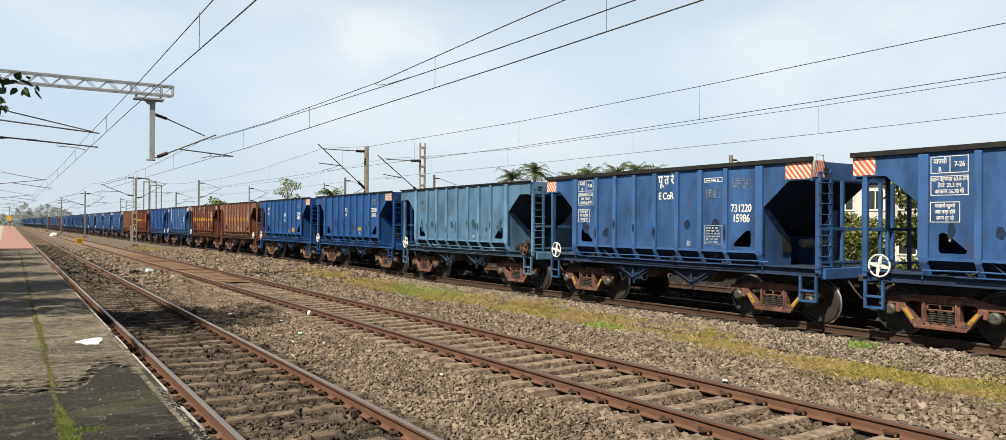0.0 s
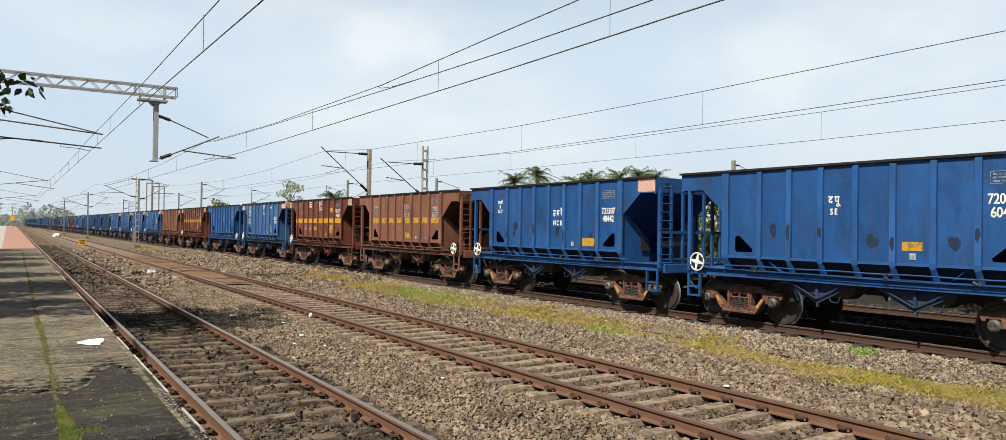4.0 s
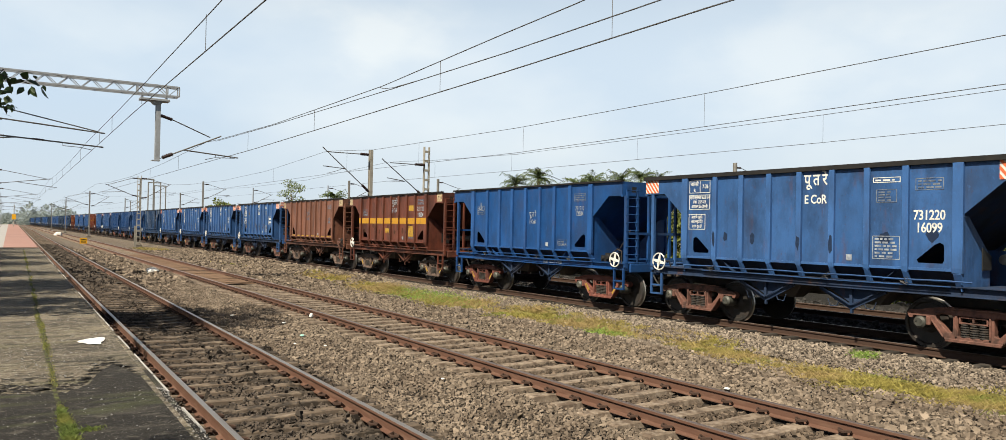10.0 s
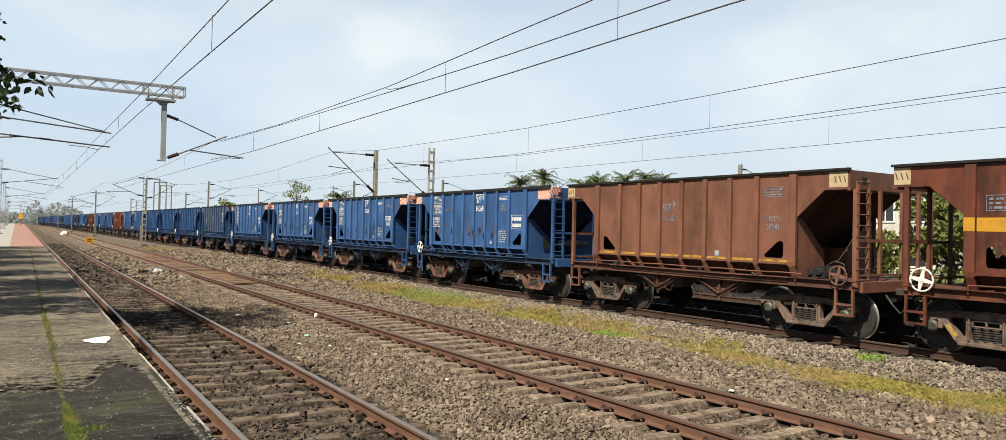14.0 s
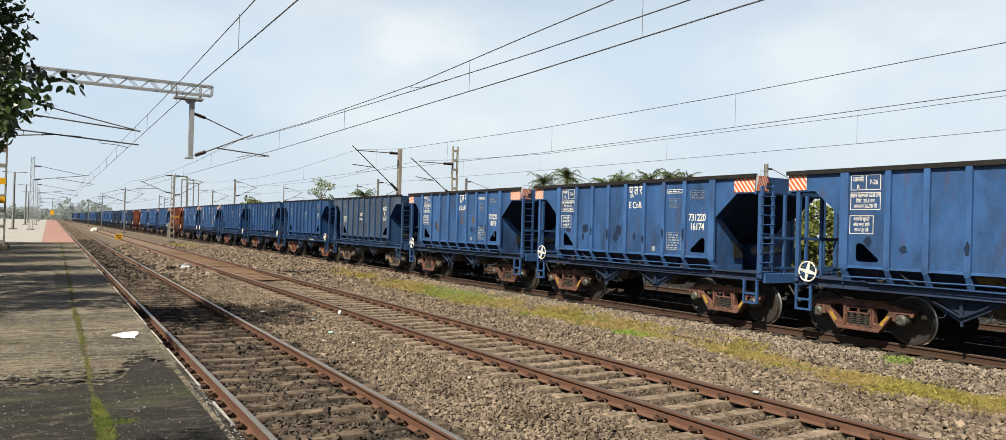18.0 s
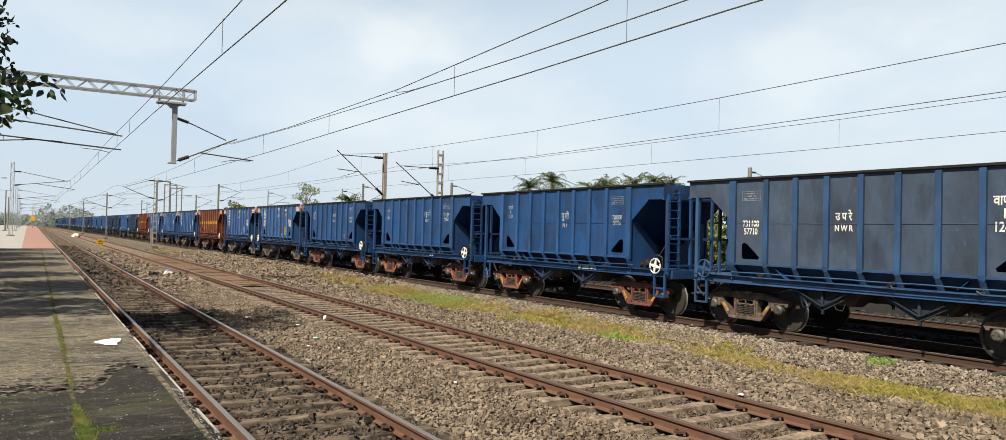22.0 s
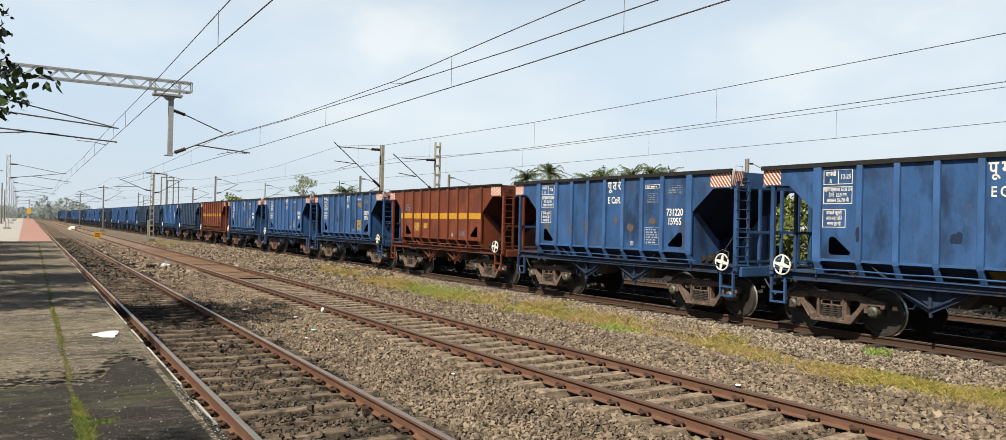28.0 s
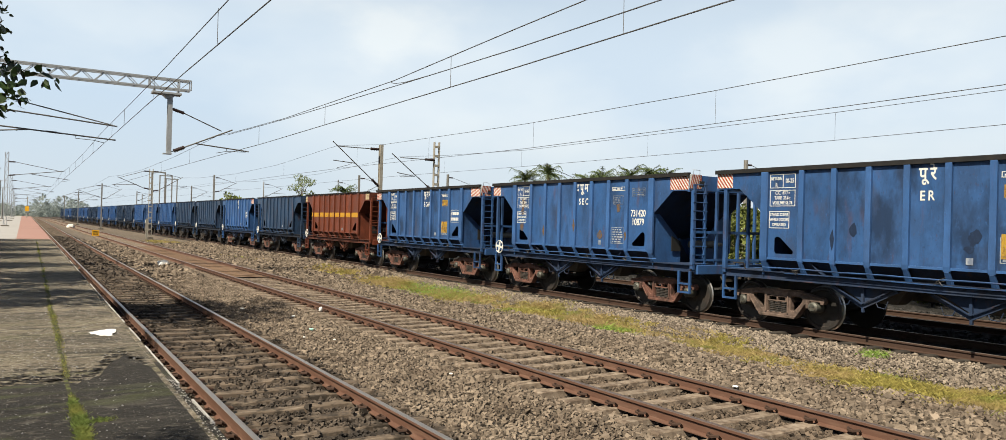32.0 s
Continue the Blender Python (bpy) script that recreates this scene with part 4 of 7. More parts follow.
# ---- hopper wagons: y along the wagon, its far end at +y, the side towards the platform at -x ----
RIBS = (-3.46, -2.45, -1.63, -0.82, 0.0, 0.82, 1.63, 2.45, 3.46)
PAINTED = {"side_panel", "rib", "end_beam", "slope_sheet", "lower_slope", "bulkhead", "sole_bar", "headstock", "end_floor", "corner_post", "end_post", "end_rail",
           "ladder", "step", "door_bracket", "skirt_angle", "ridge"}

# parts whose darker coat carries dust and the shade they lie in
DUST_AND_SHADE = {"slope_sheet", "lower_slope", "sole_bar", "end_floor", "door_bracket", "ridge"}


def side_panel_geo():
    """One side sheet with chamfered ends and a rounded three-cornered hole near each end, 12 mm thick."""
    bm = bmesh.new()
    rim = [(3.55, 1.60), (3.55, 2.70), (4.25, 3.30), (4.90, 3.30), (4.90, 3.72)]
    far = [(min(y, 4.90) + (0.07 if y == 4.90 else 0.0), z) for y, z in rim]
    hole = [(2.69, 1.74), (2.66, 1.80), (3.02, 2.11), (3.11, 2.145), (3.18, 2.11), (3.19, 2.04), (3.19, 1.80), (3.16, 1.74)]
    loops = [far + [(-min(y, 4.84), z) for y, z in rim[::-1]], hole, [(-y, z) for y, z in hole]]
    for loop in loops:
        vs = [bm.verts.new((-1.556, y, z)) for y, z in loop]
        for i, v in enumerate(vs):
            bm.edges.new((v, vs[(i + 1) % len(vs)]))
    bmesh.ops.triangle_fill(bm, use_beauty=True, use_dissolve=False, edges=bm.edges[:])
    more = bmesh.ops.extrude_face_region(bm, geom=bm.faces[:])
    for v in more["geom"]:
        if isinstance(v, bmesh.types.BMVert):
            v.co.x += 0.012
    g = Geo()
    bm.verts.index_update()
    g.add([v.co[:] for v in bm.verts], [tuple(v.index for v in q.verts) for q in bm.faces])
    bm.free()
    return g


def mirror(geo):
    g = Geo()
    g.v, g.f, g.m = [(-x, y, z) for x, y, z in geo.v], [q[::-1] for q in geo.f], list(geo.m)
    return g


def rib_geo(wide):
    g = Geo()
    w = 0.10 if wide else 0.065
    g.plate([(-1.556, 1.56), (-1.556, 3.68), (-1.63, 3.68), (-1.635, 1.66), (-1.62, 1.56)], 1, -w, w)
    g.plate([(-1.556, 1.56), (-1.62, 1.56), (-1.46, 1.24), (-1.34, 1.24)], 1, -w * 0.8, w * 0.8)
    return g


def bogie_frame_geo():
    """A cast side frame of a bogie: arched top, dropped middle, a spring window, two three-cornered openings and lips round the edges."""
    a, b = -1.23, -1.07
    half = [(0.0, 0.905), (0.46, 0.905), (0.80, 0.860), (1.04, 0.795), (1.22, 0.780), (1.275, 0.70), (1.235, 0.60), (1.165, 0.60), (1.155, 0.655), (0.885, 0.655), (0.875, 0.47),
            (0.805, 0.46), (0.785, 0.575), (0.555, 0.225), (0.475, 0.155), (0.0, 0.150)]
    window = [(0.285, 0.285), (0.285, 0.735), (-0.285, 0.735), (-0.285, 0.285)]
    gap = [(0.375, 0.375), (0.370, 0.690), (0.405, 0.745), (0.640, 0.735), (0.700, 0.690), (0.685, 0.620), (0.470, 0.350), (0.410, 0.335)]
    bm = bmesh.new()
    loops = [half + [(-u, z) for u, z in half[-2:0:-1]], window, gap, [(-u, z) for u, z in gap]]
    for loop in loops:
        vs = [bm.verts.new((a, u, z)) for u, z in loop]
        for i, v in enumerate(vs):
            bm.edges.new((v, vs[(i + 1) % len(vs)]))
    bmesh.ops.triangle_fill(bm, use_beauty=True, use_dissolve=False, edges=bm.edges[:])
    more = bmesh.ops.extrude_face_region(bm, geom=bm.faces[:])
    for v in more["geom"]:
        if isinstance(v, bmesh.types.BMVert):
            v.co.x = b
    bm.verts.index_update()
    g = Geo()
    g.add([v.co[:] for v in bm.verts], [tuple(v.index for v in q.verts) for q in bm.faces])
    bm.free()
    # lips along the top, the slanting legs, the window and the foot
    for s in (-1, 1):
        for (u0, z0), (u1, z1) in zip(half[:5], half[1:5]):
            g.plate([(s * u0, z0), (s * u1, z1), (s * u1, z1 - 0.040), (s * u0, z0 - 0.040)], 0, a - 0.035, a + 0.01)
        g.plate([(s * 0.785, 0.575), (s * 0.555, 0.225), (s * 0.530, 0.250), (s * 0.755, 0.600)], 0, a - 0.030, a + 0.01)
        g.plate([(s * 0.290, 0.270), (s * 0.290, 0.740), (s * 0.325, 0.740), (s * 0.325, 0.270)], 0, a - 0.030, a + 0.01)
        g.plate([(s * 0.70, 0.74), (s * 0.40, 0.765), (s * 0.40, 0.785), (s * 0.72, 0.765)], 0, a - 0.018, a + 0.01)
        g.plate([(s * 0.88, 0.47), (s * 0.80, 0.47), (s * 0.80, 0.65), (s * 0.88, 0.68)], 0, a - 0.030, a + 0.01)
    g.plate([(-0.50, 0.150), (-0.53, 0.225), (0.53, 0.225), (0.50, 0.150)], 0, a - 0.030, a + 0.01)
    # bolster end in the window, with two pockets and wear plates
    g.box(a - 0.005, a + 0.10, -0.265, 0.265, 0.565, 0.600)
    g.box(a - 0.005, a + 0.10, -0.265, 0.265, 0.690, 0.722)
    for u in (-0.25, 0.0, 0.25):
        g.box(a - 0.005, a + 0.10, u - 0.018, u + 0.018, 0.60, 0.69)
    g.v = [(x, u, 0.21 + (z - 0.150) * 0.89) for x, u, z in g.v]
    return g


def wheelset_geo():
    g = Geo()
    for s in (-1, 1):
        prof = [(0.775, 0.30), (0.775, 0.52), (0.800, 0.535), (0.815, 0.505), (0.900, 0.495), (0.905, 0.43), (0.875, 0.41), (0.865, 0.20), (0.900, 0.16), (0.905, 0.09)]
        k = len(g.f)
        g.lathe([(s * c, r) for c, r in prof], 28)
        for i in range(2 * 28, 4 * 28):
            g.m[k + i] = 1
    g.lathe([(-1.16, 0.07), (-0.90, 0.085), (0.90, 0.085), (1.16, 0.07)], 10)
    return g


def handwheel_geo(x, y, z, r=0.26):
    g = Geo()
    n = 20
    ring = [(x, y + r * math.cos(2 * math.pi * k / n), z + r * math.sin(2 * math.pi * k / n)) for k in range(n + 1)]
    g.tube(ring, 0.019, 6)
    for k in range(4):
        t = 0.2 + 2 * math.pi * k / 4
        c, q = math.cos(t), math.sin(t)
        g.plate([(y + 0.02 * c - a * q, z + 0.02 * q + a * c) for a in (-0.048, 0.048)] + [(y + r * c - a * q, z + r * q + a * c) for a in (0.022, -0.022)], 0, x - 0.010, x + 0.010)
    g.lathe([(x - 0.02, 0.045), (x + 0.03, 0.045)], 10)
    k = len(g.v) - 20
    g.v[k:] = [(p[0], p[1] + y, p[2] + z) for p in g.v[k:]]
    return g


def step_geo(y0, y1):
    g = Geo()
    for y in (y0, y1):
        g.box(-1.60, -1.54, y - 0.025, y + 0.025, 0.55, 1.14)
    for z in (0.57, 0.80):
        g.box(-1.61, -1.50, y0, y1, z - 0.02, z + 0.02)
    return g


BODY = 0.13   # shift of the hopper towards the trailing end, set to fit the camera's view
ON_BODY = {"side_panel", "rib", "slope_sheet", "end_beam", "bulkhead", "lower_slope", "skirt_angle", "top_rail", "inspection_plate"}


def build_wagon(full):
    w = new("hopper_wagon")
    sp = side_panel_geo()
    P = BLUE
    part("side_panel", sp, P, w)
    part("side_panel", mirror(sp), P, w)
    if full:
        for wide in (True, False):
            me = rib_geo(wide).mesh("rib", P, 0.008)
            mi = mirror(rib_geo(wide)).mesh("rib", P, 0.008)
            for u in RIBS:
                if (abs(u) > 3) == wide:
                    part("rib", me, P, w).location.y = u
                    part("rib", mi, P, w).location.y = u
    else:
        for mk in (lambda q: q, mirror):
            g = Geo()
            for u in RIBS:
                r = rib_geo(abs(u) > 3)
                r.v = [(a, b + u, c) for a, b, c in r.v]
                g.add(r.v, r.f)
            part("rib", mk(g), P, w)
    # hopper sheets
    for s in (-1, 1):
        g = Geo()
        g.plate([(s * 4.88, 3.300), (s * 4.88, 3.315), (s * 4.24, 3.315), (s * 1.9, 1.295), (s * 1.9, 1.28), (s * 4.25, 3.300)], 0, -1.542, 1.542)
        part("slope_sheet", g, P, w)
        g = Geo().plate([(-1.54, 3.30), (-1.54, 3.72), (1.54, 3.72), (1.54, 3.30)], 1, s * (4.81 if s < 0 else 4.94), s * (4.84 if s < 0 else 4.97))
        g.box(-1.56, 1.56, -4.87 if s < 0 else 4.90, -4.80 if s < 0 else 4.99, 3.27, 3.34)
        part("end_beam", g, P, w)
        g = Geo()
        for e in (-1, 1):
            g.plate([(e * 1.54, 1.22), (e * 1.54, 2.68), (e * 1.30, 2.66), (e * 0.45, 1.90), (e * 0.45, 1.22)], 1, s * 3.50, s * 3.52)
        g.plate([(-0.45, 1.22), (-0.45, 1.95), (0.45, 1.95), (0.45, 1.22)], 1, s * 2.88, s * 2.90)
        for e in (-1, 1):
            g.plate([(s * 2.90, 1.22), (s * 2.90, 2.0), (s * 3.50, 2.0), (s * 3.50, 1.22)], 0, e * 0.44, e * 0.45)
        part("bulkhead", g, P, w)
        part("end_floor", Geo().box(-1.50, 1.50, min(s * 3.4, s * 4.88), max(s * 3.4, s * 4.88), 1.275, 1.30), P, w)
        g = Geo().box(-1.40, 1.40, min(s * 4.80, s * 4.95), max(s * 4.80, s * 4.95), 1.06, 1.308)
        part("headstock", g, P, w, bevel=0.012)
        # posts and rails of the open end
        for x in (-1.50, 1.50):
            part("corner_post", Geo().box(x - 0.05, x + 0.05, s * 4.84 - 0.05, s * 4.84 + 0.05, 1.2, 3.30), P, w, bevel=0.008)
        if full:
            for x in (-0.62, 0.25, 0.95):
                part("end_post", Geo().box(x - 0.035, x + 0.035, s * 4.86 - 0.035, s * 4.86 + 0.035, 1.2, 3.30), P, w)
            part("end_rail", Geo().box(-1.45, 1.45, s * 4.88 - 0.02, s * 4.88 + 0.02, 2.16, 2.23), P, w)
            part("end_rail", Geo().box(-1.45, 1.45, s * 4.88 - 0.02, s * 4.88 + 0.02, 1.42, 1.47), P, w)
        # side of the underframe and the tapered lower hopper
    for mk in (lambda q: q, mirror):
        g = Geo()
        g.add([(-1.55, -3.5, 1.60), (-1.55, 3.5, 1.60), (-1.02, 3.1, 1.20), (-1.02, -3.1, 1.20), (-1.53, -3.5, 1.62), (-1.53, 3.5, 1.62), (-1.00, 3.1, 1.22), (-1.00, -3.1, 1.22)],
              [(0, 1, 2, 3), (4, 7, 6, 5), (0, 4, 5, 1), (2, 6, 7, 3), (0, 3, 7, 4), (1, 5, 6, 2)])
        part("lower_slope", mk(g), P, w)
        g = Geo().box(-1.60, -1.536, -3.50, 3.50, 1.595, 1.645)
        part("skirt_angle", mk(g), P, w)
        g = Geo().box(-1.48, -1.44, -4.90, 4.90, 1.135, 1.30)
        g.box(-1.56, -1.44, -4.90, 4.90, 1.296, 1.312)
        g.box(-1.56, -1.44, -4.90, 4.90, 1.120, 1.138)
        part("sole_bar", mk(g), P, w)
        g = Geo().box(-1.62, -1.52, -4.86, 5.00, 3.715, 3.765)
        part("top_rail", mk(g), COALED, w, "coal-blackened top rail")
        for c in (1.13, -1.07):
            g = Geo()
            for e in (-1, 1):
                g.beam((-1.40, c + e * 0.76, 1.10), (-1.40, c, 0.70), 0.085, 0.05, up=(1, 0, 0))
                g.beam((-1.47, c + e * 0.72, 1.125), (-1.47, c, 0.76), 0.022, 0.03, up=(1, 0, 0))
                g.tube([(-1.42, c + e * 0.30, 0.80), (-1.42, c + e * 0.34, 0.72), (-1.42, c + e * 0.50, 0.70), (-1.42, c + e * 0.56, 0.86)], 0.012, 5)
            g.box(-1.45, -1.39, c - 0.030, c + 0.030, 0.74, 1.125)
            g.plate([(c - 0.62, 1.12), (c + 0.62, 1.12), (c, 0.78)], 0, -1.385, -1.375)
            g.box(-1.43, -1.37, c - 0.025, c + 0.025, 0.58, 0.68)
            part("door_bracket", mk(g), P, w)
    for c in (1.0, -1.1):
        for x in (-0.95, 0.95):
            g = Geo().add([(x - 0.36, c - 0.8, 1.15), (x + 0.36, c - 0.8, 1.15), (x + 0.36, c + 0.8, 1.15), (x - 0.36, c + 0.8, 1.15), (x - 0.18, c - 0.45, 0.78), (x + 0.18, c - 0.45, 0.78), (x + 0.18, c + 0.45, 0.78), (x - 0.18, c + 0.45, 0.78)],
                          [(0, 1, 5, 4), (1, 2, 6, 5), (2, 3, 7, 6), (3, 0, 4, 7), (4, 5, 6, 7)])
            part("hopper_chute", g, DARK, w)
    part("centre_sill", Geo().box(-0.22, 0.22, -4.9, 4.9, 0.84, 1.16), DARK, w)
    part("ridge", Geo().plate([(-0.5, 1.18), (0, 1.8), (0.5, 1.18)], 1, -3.0, 3.0), P, w)
    for s in (-1, 1):
        g = Geo().box(-0.09, 0.09, min(s * 4.9, s * 5.26), max(s * 4.9, s * 5.26), 0.98, 1.14)
        g.box(-0.16, 0.14, min(s * 5.18, s * 5.38), max(s * 5.18, s * 5.38), 0.93, 1.19)
        part("coupler", g, DARK, w, bevel=0.02)
        if full:
            part("brake_hose", Geo().tube([(-0.5, s * 4.95, 1.0), (-0.5, s * 5.1, 0.80), (-0.45, s * 5.25, 0.62), (-0.42, s * 5.33, 0.72)], 0.025, 6), BLACK, w)
            part("brake_hose", Geo().tube([(0.45, s * 4.95, 1.0), (0.45, s * 5.1, 0.78), (0.42, s * 5.3, 0.66)], 0.025, 6), BLACK, w)
    # ladder on the near corner of the leading end, steps below both ends
    g = Geo()
    for x in (-1.50, -1.10):
        g.box(x - 0.03, x + 0.03, -4.98, -4.91, 1.18, 3.46 if x < -1.3 else 3.52)
    n = 10
    for k in range(n):
        z = 1.34 + 0.235 * k
        g.tube([(-1.56, -4.97, z), (-1.04, -4.97, z)], 0.016, 6)
    # black block put in for the shaded hand hole of the end sheet
    g.box(-1.30, -1.12, -4.925, -4.905, 3.40, 3.56, 1)
    part("ladder", g, [P, BLACK], w).location.y = 0.07
    part("step", step_geo(-4.84, -4.44), P, w)
    part("step", step_geo(4.42, 4.80), P, w)
    part("handwheel", handwheel_geo(-1.66, 4.45, 1.45, 0.225), WHITE, w, "white-painted brake handwheel", smooth=True)
    if full:
        g = Geo().tube([(-1.66, 4.42, 1.46), (-1.30, 4.42, 1.46), (-1.2, 4.40, 1.2)], 0.02, 6)
        part("wheel_shaft", g, DARK, w)
        g = Geo().lathe([(-0.25, 0.06), (-0.22, 0.105), (0.10, 0.110), (0.11, 0.125), (0.15, 0.125), (0.16, 0.110), (0.75, 0.110), (0.78, 0.06), (1.10, 0.05)], 16)
        g.v = [(a, b - 3.55, c + 1.83) for a, b, c in g.v]
        part("air_reservoir", g, TANK, w, smooth=True)
        # flat black plate: the opening's shade is put into its colour
        g = Geo().plate([(-0.86, 1.62), (-0.86, 2.06), (-0.50, 1.90), (-0.50, 1.62)], 1, -3.441, -3.425)
        part("cylinder_box", g, BLACK, w, "flat black plate for the shaded brake cylinder opening")
        for n, (y, z, k) in enumerate(((-3.85, 1.46, 0.13), (-4.12, 1.50, 0.11), (-3.62, 1.42, 0.09))):
            g = Geo().box(-1.30, -1.30 + 2 * k, y - k, y + k, z - k, z + k)
            g.lathe([(-1.36, k * 0.5), (-1.31, k * 0.75), (-1.28, k * 0.75)], 10)
            m = len(g.v) - 30
            g.v[m:] = [(p[0], p[1] + y, p[2] + z) for p in g.v[m:]]
            part("valve_block", g, COALED, w)
        g = Geo()
        g.tube([(-1.2, -3.95, 1.6), (-1.25, -4.2, 1.72), (-1.3, -4.45, 1.66), (-1.35, -4.5, 1.25)], 0.018, 6)
        part("valve_pipe", g, DARK, w)
        g = Geo().tube([(-1.2, -4.15, 1.6), (-1.1, -4.45, 2.1), (-1.0, -4.5, 2.3)], 0.012, 6)
        part("valve_pipe", g, DARK, w)
        g = Geo()
        path = []
        for k in range(15):
            u = -3.6 + 7.2 * k / 14
            path.append((-1.60 + 0.006 * math.sin(2.1 * k), u, 1.405 + 0.007 * math.sin(1.7 * k)))
        g.tube(path, 0.019, 6)
        g.tube([(-1.58, -3.2, 1.30), (-1.58, -1.0, 1.28), (-1.58, 1.4, 1.30), (-1.57, 3.0, 1.29)], 0.011, 5)
        part("brake_pipe", g, P, w, smooth=True)
        PAINTED.add("brake_pipe")
        for u in (-2.35, -0.62, 2.62):
            knot = [(-1.61 - 0.02 * math.sin(2.3 * i), u + 0.10 * math.sin(1.9 * i + u) + 0.012 * i, 1.41 + 0.06 * math.cos(2.7 * i + u) - 0.012 * i) for i in range(9)]
            part("tie_wire", Geo().tube(knot, 0.006, 5), WIRE, w)
        part("inspection_plate", Geo().box(-1.566, -1.556, -1.28, -1.15, 1.72, 1.85), FADED, w, "small pale plate")
    # bogies
    cast = bogie_frame_geo()
    fm, fmm = cast.mesh("side_frame", FRAME_RUST, 0.014), mirror(cast).mesh("side_frame", FRAME_RUST, 0.014)
    fm_far = None if full else cast.mesh("side_frame", DARK)
    coil = []
    for k in range(6):
        z = 0.325 + 0.045 * k
        coil += [(z, 0.050), (z + 0.008, 0.084), (z + 0.026, 0.084), (z + 0.034, 0.050)]
    spring = Geo().lathe(coil, 10, axis=2).mesh("spring", DARK)
    g = Geo()
    g.lathe([(-1.31, 0.03), (-1.31, 0.085), (-1.27, 0.125), (-1.02, 0.135)], 14)
    for k in range(3):
        t = 2 * math.pi * k / 3 + 0.5
        g.box(-1.325, -1.30, 0.055 * math.cos(t) - 0.016, 0.055 * math.cos(t) + 0.016, 0.055 * math.sin(t) - 0.016, 0.055 * math.sin(t) + 0.016)
    box_me, box_far = g.mesh("axle_box", AXLE, 0.0, True), mirror(g).mesh("axle_box", AXLE)
    wheel_me = wheelset_geo().mesh("wheelset", [WHEEL, TREAD], 0, True)
    for s in (-1, 1):
        g = Geo().box(-1.0, 1.0, -0.20, 0.20, 0.56, 0.80)
        g.box(-0.9, 0.9, -0.62, -0.52, 0.30, 0.40).box(-0.9, 0.9, 0.52, 0.62, 0.30, 0.40)
        for e in (-1, 1):
            for d in (-1, 1):
                g.box(e * 0.84 - 0.05, e * 0.84 + 0.05, d * 0.46 - 0.04, d * 0.46 + 0.04, 0.30, 0.62)
        b = part("bogie", g, DARK, w, bevel=0.01)
        b.location.y = s * 3.45
        part("side_frame", fm if full else fm_far, None, b)
        for y in (-0.17, 0.0, 0.17):
            part("spring", spring, None, b).location = (-1.165, y, 0)
        if full:
            part("side_frame", fmm, None, b)
            for y in (-1.0, 1.0):
                for me in (box_me, box_far):
                    part("axle_box", me, None, b).location = (0, y, 0.535)
        for y in (-1.0, 1.0):
            part("wheelset", wheel_me, None, w).location = (0, s * 3.45 + y, 0.5)
    for o in w.children:
        if o.name.split(".")[0] in ON_BODY:
            o.location.y += BODY
    return w

# ---- lettering and liveries ----
LETTERS = {}


def letters(body, size, mat):
    """A flat mesh of painted letters, standing up, facing -x, its middle at the origin."""
    key = (body, size, mat.name)
    if key not in LETTERS:
        c = bpy.data.curves.new("lettering", "FONT")
        c.body, c.size, c.align_x, c.extrude, c.resolution_u = body, size, "CENTER", 0.0015, 3
        c.offset = 0.018 * size
        c.space_line, c.space_character = 0.95, 0.96
        o = new("lettering", c)
        bpy.context.view_layer.update()
        me = bpy.data.meshes.new_from_object(o.evaluated_get(bpy.context.evaluated_depsgraph_get()))
        bpy.data.objects.remove(o)
        me.transform(Matrix(((0, 0, -1, 0), (-0.80, 0, 0, 0), (0, 1, 0, 0), (0, 0, 0, 1))))
        me.materials.clear()
        me.materials.append(mat)
        LETTERS[key] = me
    return LETTERS[key]


def write(w, body, size, u, z, mat=None, x=-1.5605):
    o = part("lettering", letters(body, size, mat or WHITE), None, w)
    o.location = (x, u + (BODY if x < -1.5 else 0.0), z)
    return o


def stencil(u, z0, z1, width, rows, seed, gap=0.0):
    """A painted outline with bars in it, as stencilled notices look."""
    rng = random.Random(seed)
    g = Geo()
    t, x0, x1 = 0.014, -1.5615, -1.5565
    a, b = u - width / 2, u + width / 2
    g.box(x0, x1, a, b, z1 - t, z1).box(x0, x1, a, b, z0, z0 + t).box(x0, x1, a, a + t, z0 + t, z1 - t).box(x0, x1, b - t, b, z0 + t, z1 - t)
    step = (z1 - z0 - 0.05) / max(rows, 1)
    for r in range(rows):
        zc = z1 - 0.03 - step * (r + 0.5)
        y = b - 0.05
        while y > a + 0.10:
            n = rng.uniform(0.05, 0.16)
            if y - n < a + 0.03:
                break
            g.box(x0, x1, y - n, y, zc - step * 0.27, zc + step * 0.27)
            y -= n + rng.uniform(0.02, 0.05) + (gap if rng.random() < 0.3 else 0)
    return g


NOTICE = {}


def notice(w, u, z0, z1, width, rows, mat, seed):
    key = (z0, z1, width, rows, mat.name, seed)
    if key not in NOTICE:
        NOTICE[key] = stencil(0, z0, z1, width, rows, seed).mesh("stencilled_notice", mat)
    part("stencilled_notice", NOTICE[key], None, w).location.y = u + BODY


